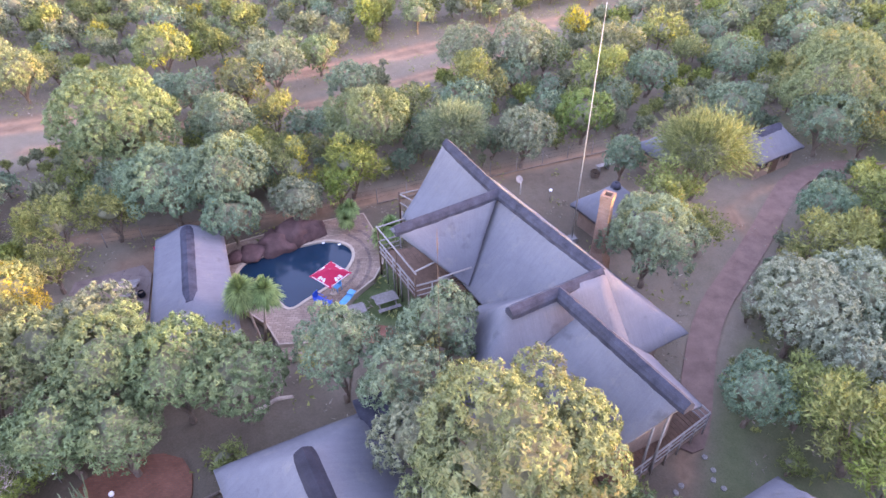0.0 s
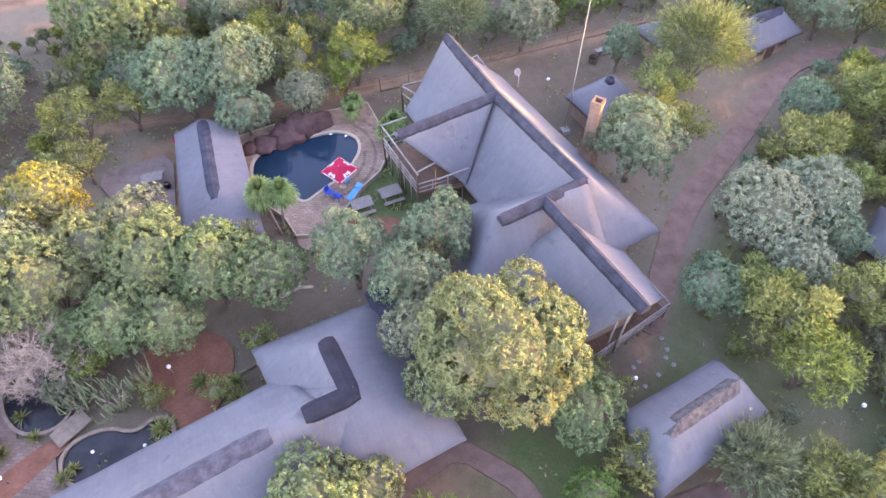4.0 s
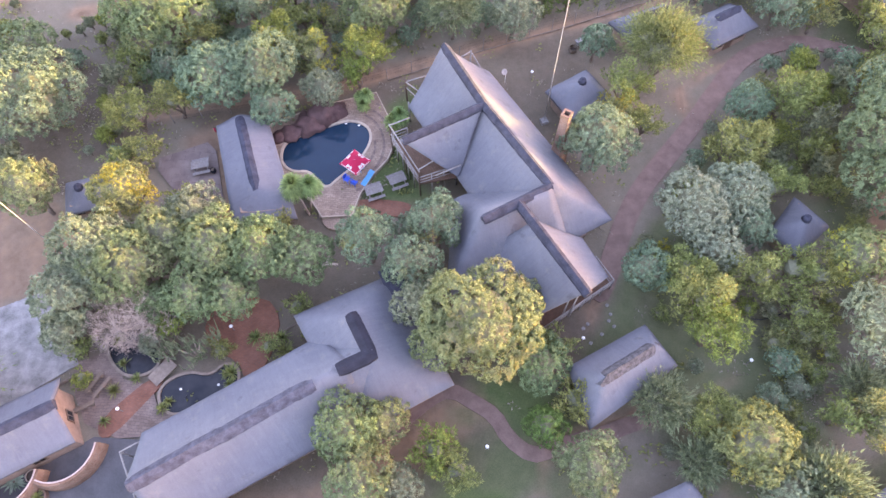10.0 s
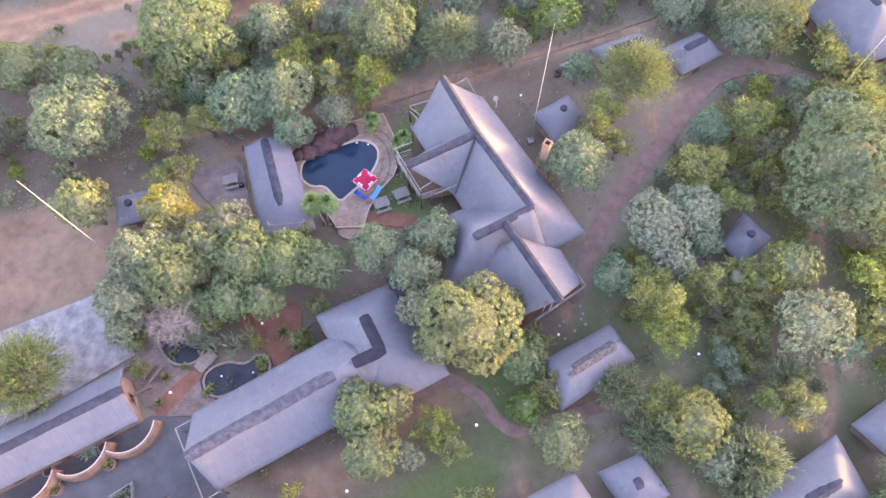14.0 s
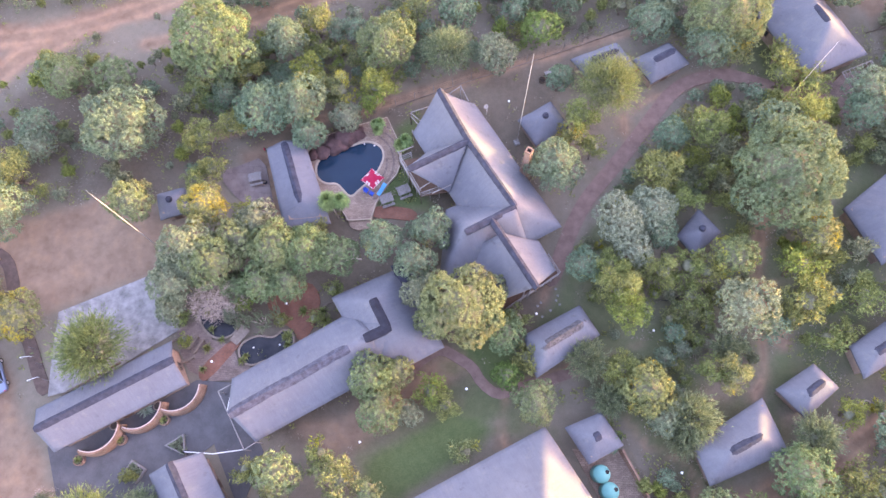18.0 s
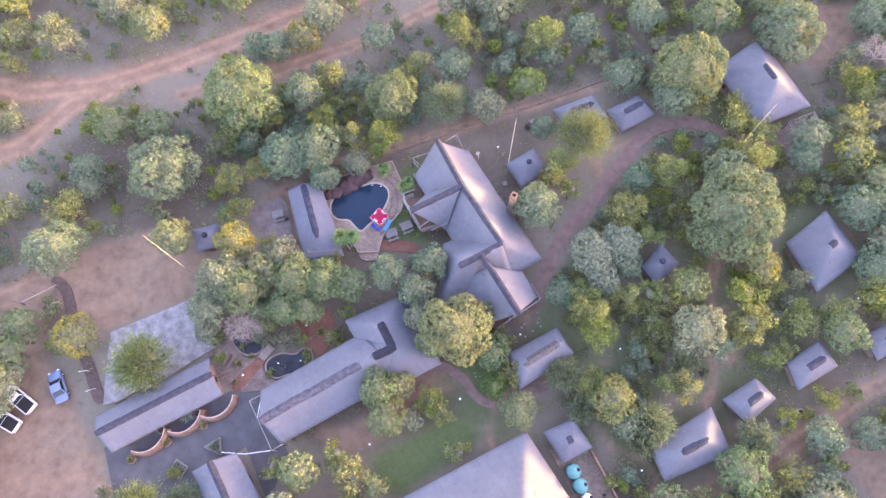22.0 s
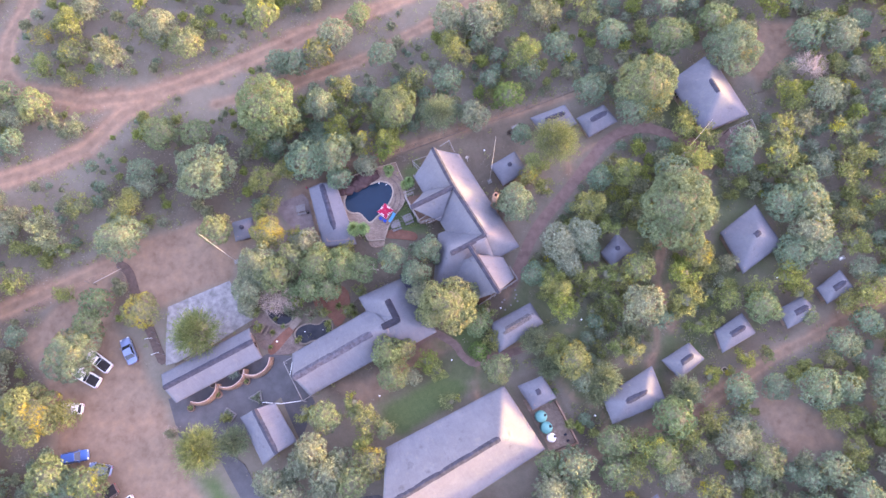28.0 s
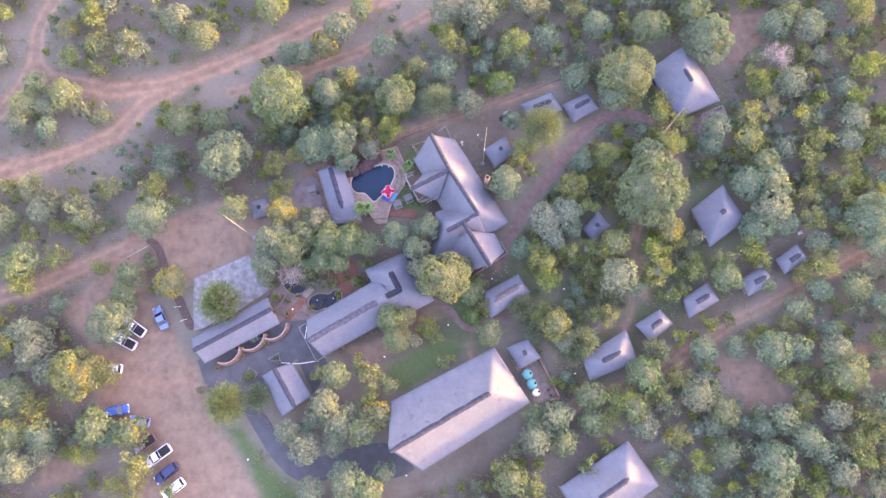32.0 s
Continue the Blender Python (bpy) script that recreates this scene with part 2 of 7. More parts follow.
def tube_data(pts, radii, seg=7, cap=True):
    """Verts and faces of a tapered tube along points."""
    vs, fs = [], []
    pts = [Vector(p) for p in pts]
    for i, p in enumerate(pts):
        d = (pts[min(i + 1, len(pts) - 1)] - pts[max(i - 1, 0)]).normalized()
        a = d.orthogonal().normalized() if i == 0 else (a - d * a.dot(d)).normalized()
        b = d.cross(a)
        for k in range(seg):
            w = 2 * math.pi * k / seg
            vs.append(p + (a * math.cos(w) + b * math.sin(w)) * radii[i])
    for i in range(len(pts) - 1):
        for k in range(seg):
            fs.append((i * seg + k, i * seg + (k + 1) % seg, (i + 1) * seg + (k + 1) % seg, (i + 1) * seg + k))
    if cap:
        fs.append(tuple(range(seg))[::-1])
        fs.append(tuple((len(pts) - 1) * seg + k for k in range(seg)))
    return vs, fs


def tube(name, pts, radii, mat, parent=None, seg=7, label=""):
    if not isinstance(radii, (list, tuple)):
        radii = [radii] * len(pts)
    vs, fs = tube_data(pts, radii, seg)
    return mesh_ob(name, vs, fs, mat, parent, label, True)


def merge(chunks):
    vs, fs = [], []
    for v, f in chunks:
        o = len(vs)
        vs.extend(v)
        fs.extend(tuple(i + o for i in q) for q in f)
    return vs, fs


def inside(p, poly):
    x, y = p
    hit = False
    for i in range(len(poly)):
        (x0, y0), (x1, y1) = poly[i], poly[i - 1]
        if (y0 > y) != (y1 > y) and x < (x1 - x0) * (y - y0) / (y1 - y0) + x0:
            hit = not hit
    return hit


def inside_all(P, poly):
    """Which of the points (n, 2) lie inside an outline."""
    hit = np.zeros(len(P), bool)
    for (x0, y0), (x1, y1) in zip(poly, [poly[-1]] + list(poly[:-1])):
        if y0 != y1:
            hit ^= ((y0 > P[:, 1]) != (y1 > P[:, 1])) & (P[:, 0] < (x1 - x0) * (P[:, 1] - y0) / (y1 - y0) + x0)
    return hit


def seg_dist(P, line):
    """Distance of points (n, 2) from a polyline."""
    best = np.full(len(P), 1e9)
    for (x0, y0), (x1, y1) in zip(line, line[1:]):
        a, d = np.array([x0, y0]), np.array([x1 - x0, y1 - y0])
        s = np.clip(((P - a) @ d) / (d @ d), 0, 1)
        best = np.minimum(best, np.hypot(*(P - a - s[:, None] * d).T))
    return best


def smooth_closed(poly, rounds=2):
    for _ in range(rounds):
        out = []
        for i, p in enumerate(poly):
            q = poly[(i + 1) % len(poly)]
            out += [(p[0] * .75 + q[0] * .25, p[1] * .75 + q[1] * .25), (p[0] * .25 + q[0] * .75, p[1] * .25 + q[1] * .75)]
        poly = out
    return poly


def slab(name, poly, z0, z1, mat, parent=None, label=""):
    """A flat solid from a plan outline."""
    bm = bmesh.new()
    f = bm.faces.new([bm.verts.new((x, y, z0)) for x, y in poly])
    r = bmesh.ops.extrude_face_region(bm, geom=[f])
    bmesh.ops.translate(bm, vec=(0, 0, z1 - z0), verts=[v for v in r["geom"] if isinstance(v, bmesh.types.BMVert)])
    return part(name, bm, mat, parent, label)


# ---- thatched roofs ----
def roof_height(P, quad, ridge, ez, rz, gable):
    """Height of a hipped or gabled thatch over plan points; quad runs along one eave from A to B, then back along the other."""
    A, B = np.array(ridge[0]), np.array(ridge[1])
    hs, alongs, downs = [], [], []
    for i, (top, use) in enumerate((((A + B) / 2, True), (B, not gable[1]), ((A + B) / 2, True), (A, not gable[0]))):
        if not use:
            continue
        a, b = np.array(quad[i]), np.array(quad[(i + 1) % 4])
        d = (b - a) / np.linalg.norm(b - a)
        nrm = np.array([-d[1], d[0]])
        if (top - a) @ nrm < 0:
            nrm = -nrm
        s = ((P - a) @ nrm) / ((top - a) @ nrm)
        alongs.append((P - a) @ d + 37.0 * i)
        downs.append(s * abs((top - a) @ nrm))
        hs.append(ez + (rz - ez) * (s - 0.05 * np.sin(np.pi * np.clip(s, 0, 1))))
    k = 7.0
    H = np.array(hs)
    low = H.argmin(0)
    z = -np.log(np.exp(-k * (H - rz)).sum(0)) / k + rz
    return z, np.choose(low, alongs), np.choose(low, downs)


def roof(name, parent, quad, ridge, ez, rz, gable=(False, False), prow=(0, 0), thick=0.28, res=0.4, mat=None):
    q = [np.array(c, float) for c in quad]
    L, W = np.linalg.norm(q[1] - q[0]), np.linalg.norm(q[2] - q[1])
    nu, nv = max(6, int(L / res)), max(6, int(W / res))
    nv += nv % 2
    ax = np.array(ridge[1], float) - np.array(ridge[0], float)
    ax = ax / np.linalg.norm(ax)
    P = []
    for j in range(nv + 1):
        v = j / nv
        for i in range(nu + 1):
            u = i / nu
            p = (q[0] * (1 - u) + q[1] * u) * (1 - v) + (q[3] * (1 - u) + q[2] * u) * v
            k = 1 - abs(2 * v - 1)
            p = p + ax * k * (prow[1] * u - prow[0] * (1 - u))
            P.append(p)
    P = np.array(P)
    Z, along, down = roof_height(P, quad, ridge, ez, rz, gable)
    vs, fs, N = [], [], (nu + 1) * (nv + 1)
    for (x, y), z in zip(P, Z):
        w = noise.noise((x * 0.5, y * 0.5, 3.1)) * 0.07 + noise.noise((x * 1.7, y * 1.7, 7.7)) * 0.03
        vs.append((x, y, z + w))
    cx, cy = P.mean(0)
    for x, y, z in list(vs):
        vs.append((x + (cx - x) * 0.012, y + (cy - y) * 0.012, z - thick))
    idx = lambda i, j: j * (nu + 1) + i
    for j in range(nv):
        for i in range(nu):
            f = (idx(i, j), idx(i + 1, j), idx(i + 1, j + 1), idx(i, j + 1))
            fs.append(f)
            fs.append(tuple(k + N for k in f[::-1]))
    rim = [idx(i, 0) for i in range(nu)] + [idx(nu, j) for j in range(nv)] + [idx(i, nv) for i in range(nu, 0, -1)] + [idx(0, j) for j in range(nv, 0, -1)]
    for a, b in zip(rim, rim[1:] + rim[:1]):
        fs.append((a, a + N, b + N, b))
    ob = mesh_ob(name, vs, fs, mat or THATCH, parent, "", True)
    lay_straw(ob, along, down)
    return ob


def lay_straw(ob, along, down):
    """Marks on each point how far along the eave and up the slope it lies, for the straw's direction."""
    for nm, val in (("along", along), ("down", down)):
        ob.data.attributes.new(nm, 'FLOAT', 'POINT').data.foreach_set("value", np.concatenate([val, val]).astype(np.float32))


def roof_face(name, parent, corners, thick=0.28, n=14, mat=None):
    """One thick thatch slope between three or four corners."""
    c = [Vector(p) for p in corners]
    if len(c) == 3:
        c.append(c[2].copy())
    nrm = (c[1] - c[0]).cross(c[2] - c[0]).normalized()
    nrm = nrm if nrm.z > 0 else -nrm
    vs = []
    for s in (0, 1):
        for j in range(n + 1):
            for i in range(n + 1):
                u, v = i / n, j / n
                p = c[0] * (1 - u) * (1 - v) + c[1] * u * (1 - v) + c[2] * u * v + c[3] * (1 - u) * v
                w = noise.noise((p.x * 0.5, p.y * 0.5, 3.1)) * 0.07
                vs.append(p + nrm * (w - s * thick))
    N, fs = (n + 1) ** 2, []
    idx = lambda i, j: j * (n + 1) + i
    for j in range(n):
        for i in range(n):
            f = (idx(i, j), idx(i + 1, j), idx(i + 1, j + 1), idx(i, j + 1))
            fs += [f, tuple(k + N for k in f[::-1])]
    rim = [idx(i, 0) for i in range(n)] + [idx(n, j) for j in range(n)] + [idx(i, n) for i in range(n, 0, -1)] + [idx(0, j) for j in range(n, 0, -1)]
    fs += [(a, a + N, b + N, b) for a, b in zip(rim, rim[1:] + rim[:1])]
    ob = mesh_ob(name, vs, fs, mat or THATCH, parent, "", True)
    g = np.linspace(0, 1, n + 1)
    lay_straw(ob, np.tile(g * (c[1] - c[0]).length, n + 1), np.repeat(g * (c[2] - c[1]).length, n + 1))
    return ob


def ridge_cap(parent, pts, width=0.75, drop=0.36, rough=0.018, mat=None, seed=1):
    """A lumpy cement capping laid over a ridge line."""
    rnd = random.Random(seed)
    line = [Vector(p) for p in pts]
    path = []
    for a, b in zip(line, line[1:]):
        k = max(2, int((b - a).length / 0.35))
        path += [a.lerp(b, i / k) for i in range(k)]
    path.append(line[-1])
    prof = [(-1, -drop - 0.25), (-1, -drop + 0.07), (-0.62, -drop * 0.55 + 0.1), (0, 0.08), (0.62, -drop * 0.55 + 0.1), (1, -drop + 0.07), (1, -drop - 0.25)]
    vs, fs, m = [], [], len(prof)
    for i, p in enumerate(path):
        d = path[min(i + 1, len(path) - 1)] - path[max(i - 1, 0)]
        side = Vector((d.y, -d.x, 0)).normalized()
        end = (0.84, 0.97, 1.0, 1.0)[min(3, i, len(path) - 1 - i)]
        for s, z in prof:
            w = width * (1 + rnd.uniform(-rough, rough) * 2) * end * 0.5
            vs.append(p + side * s * w + Vector((0, 0, z * (0.6 + 0.4 * end) - (1 - end) * 0.1 + rnd.uniform(-rough, rough) * 0.5)))
    for i in range(len(path) - 1):
        for k in range(m - 1):
            fs.append((i * m + k, i * m + k + 1, (i + 1) * m + k + 1, (i + 1) * m + k))
        fs.append((i * m, (i + 1) * m, (i + 1) * m + m - 1, i * m + m - 1))
    fs += [tuple(range(m)), tuple((len(path) - 1) * m + k for k in range(m))[::-1]]
    return mesh_ob("ridge_cap", vs, fs, mat or CAP, parent, "dark cement ridge capping")


def inset(quad, d):
    c = np.mean(quad, axis=0)
    out = []
    for i in range(4):
        p = np.array(quad[i])
        a, b = np.array(quad[i - 1]) - p, np.array(quad[(i + 1) % 4]) - p
        out.append(tuple(p + d * (a / np.linalg.norm(a) + b / np.linalg.norm(b))))
    return out


def walls(parent, quad, z0, z1, mat, thick=0.22):
    """Four walls with thickness round a plan quad."""
    for i in range(4):
        a, b = np.array(quad[i]), np.array(quad[(i + 1) % 4])
        d = (b - a) / np.linalg.norm(b - a)
        n = np.array([-d[1], d[0]])
        if (np.mean(quad, axis=0) - a) @ n < 0:
            n = -n
        a2, b2 = a + n * thick + d * thick, b + n * thick
        a1 = a + d * thick
        slab("wall", [tuple(a1), tuple(b), tuple(b2), tuple(a2)], z0, z1, mat, parent)


# ---- ground ----
ROADS = [
    ([(-79, 90), (-80.5, 75), (-82.8, 67.9), (-82.2, 60.5), (-78.5, 57.2), (-73.1, 56.0), (-65.2, 54.5), (-54.8, 55.6), (-50, 57.3), (-42.5, 60.3), (-24.5, 69.3), (-9.5, 75.8), (5, 84), (30.4, 96), (80, 112)], 2.2),
    ([(-110, 30), (-85.5, 36.2), (-72.5, 40.5), (-63.9, 44.7), (-58, 52), (-52, 55.5)], 2.3),
    ([(-41, 54), (-27.3, 58.4), (-14.9, 63.5), (1.1, 73.2), (12, 80)], 1.6),
    ([(-82.4, 61), (-84.6, 55), (-87.7, 49.4), (-100, 40), (-130, 28)], 1.8),
    ([(46, 47.5), (42.3, 48.9), (37.9, 50.4), (33.8, 49.4), (30.8, 47.6), (28.3, 44.3), (26.6, 41.9), (24.7, 39.3), (23.4, 37.4), (21.0, 34.7), (18.8, 32.0), (17.1, 29.1), (15.7, 25.9), (14.6, 22.6), (12.6, 18.6)], 0.55),
    ([(30.8, 47.6), (26.9, 45.8), (24.0, 43.5), (24.1, 41.0), (25.5, 40.1)], 0.4),
    ([(-6.9, 9.1), (-3.8, 10.7), (0.8, 12.3), (3.9, 10.8), (5.4, 8.8), (8.5, 8.4), (14.2, 10.2), (18.9, 11.6), (24.4, 13.8)], 0.55),
    ([(8.2, 7.4), (7.6, 4.5), (8.2, 2.2)], 0.4),
    ([(18.9, 11.0), (21.0, 6.2), (23.4, 2.3), (27.1, 1.0), (28.5, -1.2), (27.9, -5.0)], 0.6),
    ([(40.0, 21.0), (37.9, 16.1), (37.6, 12.9), (37.2, 9.8), (35.9, 7.9)], 0.5),
    ([(-54.3, 24), (-62, 20), (-75, 14), (-95, 8)], 1.8),
    ([(22, -8), (32, -4), (43.3, 1), (56.1, 9.4), (66.8, 14.7), (85.2, 24.6), (110, 36)], 1.4),
    ([(40, 14), (38, 22), (40, 30), (48, 38), (46, 46)], 1.1),
    ([(-30, 40), (-12, 43.5), (2, 48.5), (16, 53.5), (26, 57)], 0.8),
]
BARE = [
    [(-68, -17), (-60, -16), (-62, -21), (-70, -23)],
    [(54, 5.5), (63, 0), (66, -4.5), (57, -6), (52, 1)],
    [(73, 5), (83, 7), (84, -1), (76, -2)],
    [(60, 72), (70, 73), (66, 64), (59, 58), (57, 62)],
    [(-14, 3.5), (-8, 6), (0, 11.5), (4, 13), (5, 11), (1, 8), (-6, 2.5), (-12, 0.5)],
    [(-55, 24), (-53.8, 13), (-48.5, 8.8), (-43.5, 1), (-38.8, -8), (-34, -15.2), (-28, -23), (-28, -40), (-56, -40), (-51, -15.5), (-60, -7.8), (-64, 4.4), (-69, 9), (-64, 17)],
    [(-54, 27), (-40, 32), (-33, 28), (-34, 20.5), (-46, 15.5), (-53, 20)],
    [(-26, 38), (-21, 39), (-19, 27), (-24, 26)],
]
LAWN = [
    [(-8, 0.5), (2.3, 6.2), (8, 3.5), (-3.6, -4.5), (-8, -3)],
    [(2.4, 12.9), (4.7, 13.9), (8.3, 13.0), (11.1, 9.6), (7.1, 8.7), (4.8, 10.6)],
    [(1.0, 10.9), (2.4, 11.2), (3.3, 10.3), (2.4, 9.6), (1.0, 10.0)],
    [(-37.6, -10.6), (-32.8, -10.1), (-29.4, -15.1), (-23.7, -19.7), (-21.5, -22), (-20.4, -24.4), (-27.8, -24.5), (-31.4, -18), (-34.2, -14.2)],
    [(-9, 31.5), (-4.5, 38), (-2, 33), (-1, 30), (-7, 29)],
    [(-6, 41), (-3, 44), (-2, 41), (-4, 39)],
]


SOILED = [[(-58, 34), (-58, 45), (-50, 50), (-38, 48), (-28, 42), (-27, 34), (-34, 30), (-46, 31)], [(-86, 4), (-84, 16), (-66, 22), (-54, 26), (-50, 14), (-60, -6), (-66, -26), (-84, -26)], [(-28, 41), (-8, 45), (8, 50), (22, 55), (24, 49), (15, 46), (13, 36), (12, 26), (14, 18), (14, 10), (9, 6), (-6, 1), (-14, 1), (-22, 9), (-31, 14), (-30, 24), (-24, 27), (-24, 38)], [(24, -8), (30, 0), (40, 3), (52, 9), (64, 16), (72, 24), (68, 26), (50, 18), (36, 10), (24, 4)], [(38, 52), (46, 66), (58, 62), (60, 50), (50, 44)], [(-3, -19), (14, -9), (20, -6), (30, -8), (34, -28), (0, -30)]]
GARDEN_GRASS = [[(11, 14), (20, 30), (30, 42), (46, 44), (62, 40), (66, 26), (50, 10), (30, -4), (20, 6)], [(-9, 4), (4, 10), (14, 9), (22, 0), (8, 3), (-4, -4)], [(28, 58), (60, 70), (75, 60), (60, 44), (40, 48)]]


def ground_sheet():
    xs = np.concatenate([np.linspace(-900, -130, 9), np.arange(-120, 120.1, 0.8), np.linspace(130, 900, 9)])
    ys = np.concatenate([np.linspace(-900, -75, 9), np.arange(-66, 130.1, 0.8), np.linspace(140, 900, 9)])
    X, Y = np.meshgrid(xs, ys)
    P = np.stack([X.ravel(), Y.ravel()], 1)
    nz = np.array([noise.fractal((x * 0.09, y * 0.09, 0.3), 0.8, 2.0, 4) for x, y in P])
    nz2 = np.array([noise.noise((x * 0.5, y * 0.5, 5.3)) for x, y in P])
    bare = np.zeros(len(P))
    across = np.full(len(P), 3.0)
    for line, half in ROADS:
        d = seg_dist(P, line)
        across = np.minimum(across, (d + nz2 * 0.15) / half)
        d = d + nz * 0.9 + nz2 * 0.5
        bare = np.maximum(bare, np.clip((half + 0.5 - d) / 1.1, 0, 1))
    def area(polys):
        out = np.zeros(len(P))
        for poly in polys:
            ins = inside_all(P, poly)
            d = seg_dist(P, poly + poly[:1]) * np.where(ins, 1, -1) + nz * 0.8 + nz2 * 0.5
            out = np.maximum(out, np.clip((d + 0.6) / 1.6, 0, 1))
        return out
    bare = np.maximum(bare, area(BARE))
    lawn = area(LAWN)
    garden = area(GARDEN_GRASS) * np.clip(0.42 + nz * 0.8 + nz2 * 0.4, 0, 0.68) * (1 - bare)
    lawn = np.maximum(lawn, garden)
    Z = 0.08 * nz + 0.03 * nz2 - 0.06 * bare - 0.05
    far = np.maximum(np.abs(P[:, 0]) - 110, np.abs(P[:, 1] - 30) - 90)
    Z = Z + np.where(far > 0, far * 0.004, 0)
    soil = area(SOILED) * np.clip(0.75 + nz * 0.6, 0.2, 0.9)
    w = len(xs)
    fs = [(j * w + i, j * w + i + 1, (j + 1) * w + i + 1, (j + 1) * w + i) for j in range(len(ys) - 1) for i in range(w - 1)]
    m, n, l, b = material("bushveld_soil", 0.95, 0, 0.1)
    at = lambda k: n.new("ShaderNodeAttribute")
    a1, a2, a3 = at(0), at(0), at(0)
    a1.attribute_name, a2.attribute_name, a3.attribute_name = "bare", "lawn", "soil"
    big, mid, fine = noise_node(n, l, 0.16, 6), noise_node(n, l, 1.1, 6, 0.7), noise_node(n, l, 9.0, 6, 0.75)
    scrub = ramp(n, l, big, [(0.3, (0.122, 0.110, 0.080)), (0.5, (0.160, 0.132, 0.104)), (0.7, (0.21, 0.16, 0.128))])
    scrub = mixc(n, l, 0.5, scrub, ramp(n, l, mid, [(0.3, (0.115, 0.106, 0.066)), (0.55, (0.182, 0.148, 0.108)), (0.75, (0.25, 0.192, 0.150))]))
    scrub = mixc(n, l, 0.4, scrub, ramp(n, l, fine, [(0.3, (0.095, 0.10, 0.058)), (0.6, (0.215, 0.18, 0.135))]))
    earth = ramp(n, l, big, [(0.3, (0.187, 0.114, 0.074)), (0.5, (0.236, 0.150, 0.097)), (0.7, (0.266, 0.179, 0.119))])
    earth = mixc(n, l, 0.4, earth, ramp(n, l, mid, [(0.3, (0.167, 0.107, 0.072)), (0.7, (0.305, 0.209, 0.149))]))
    earth = mixc(n, l, 0.2, earth, ramp(n, l, fine, [(0.35, (0.158, 0.097, 0.068)), (0.65, (0.325, 0.218, 0.158))]))
    turf = mixc(n, l, 0.5, ramp(n, l, mid, [(0.3, (0.052, 0.08, 0.032)), (0.7, (0.105, 0.125, 0.058))]), ramp(n, l, fine, [(0.3, (0.04, 0.07, 0.02)), (0.7, (0.12, 0.16, 0.06))]))
    loam = mixc(n, l, 0.5, ramp(n, l, mid, [(0.3, (0.075, 0.062, 0.042)), (0.7, (0.145, 0.108, 0.082))]), ramp(n, l, fine, [(0.3, (0.065, 0.058, 0.036)), (0.7, (0.15, 0.115, 0.085))]))
    a4 = at(0)
    a4.attribute_name = "across"
    ruts = ramp(n, l, a4.outputs["Fac"], [(0.0, (0.72, 0.76, 0.74)), (0.22, (0.8, 0.84, 0.82)), (0.42, (1.22, 1.18, 1.12)), (0.62, (1.15, 1.12, 1.08)), (0.85, (0.82, 0.86, 0.85))])
    wear = ramp(n, l, noise_node(n, l, 0.45, 5, 0.65), [(0.3, (0.72, 0.70, 0.66)), (0.5, (1, 1, 1)), (0.68, (1.22, 1.16, 1.06))])
    earth = mixc(n, l, 0.5, earth, ruts, 'MULTIPLY')
    earth = mixc(n, l, 0.8, earth, wear, 'MULTIPLY')
    scrub = mixc(n, l, a3.outputs["Fac"], scrub, loam)
    col = mixc(n, l, a1.outputs["Fac"], scrub, earth)
    col = mixc(n, l, a2.outputs["Fac"], col, turf)
    l.new(col, b.inputs["Base Color"])
    bump(n, l, b, fine, 0.5, 0.06)
    g = mesh_ob("ground", np.column_stack([P, Z]), fs, m, None, "", True)
    for nm, val in (("bare", bare), ("lawn", lawn), ("soil", soil), ("across", np.minimum(across, 1.0))):
        g.data.attributes.new(nm, 'FLOAT', 'POINT').data.foreach_set("value", val.astype(np.float32))
    tagged(g, "reddish sandy bushveld soil with dry grass and dirt tracks", "ground", kind="structure")


ground_sheet()


# ---- thatched buildings ----
GLASS = plain("window_glass", (0.03, 0.035, 0.04), 0.08, var=0.2, relief=0, spec=0.6)
DOORWOOD = plain("brown_door", (0.10, 0.055, 0.035), 0.6, var=0.3, scale=4)
FRAME = plain("brown_frame", (0.14, 0.09, 0.06), 0.7, var=0.2, scale=4)
DARK = plain("dark_opening", (0.02, 0.018, 0.018), 0.9, var=0.3)


def mid(a, b, s=0.5):
    return (a[0] + (b[0] - a[0]) * s, a[1] + (b[1] - a[1]) * s)


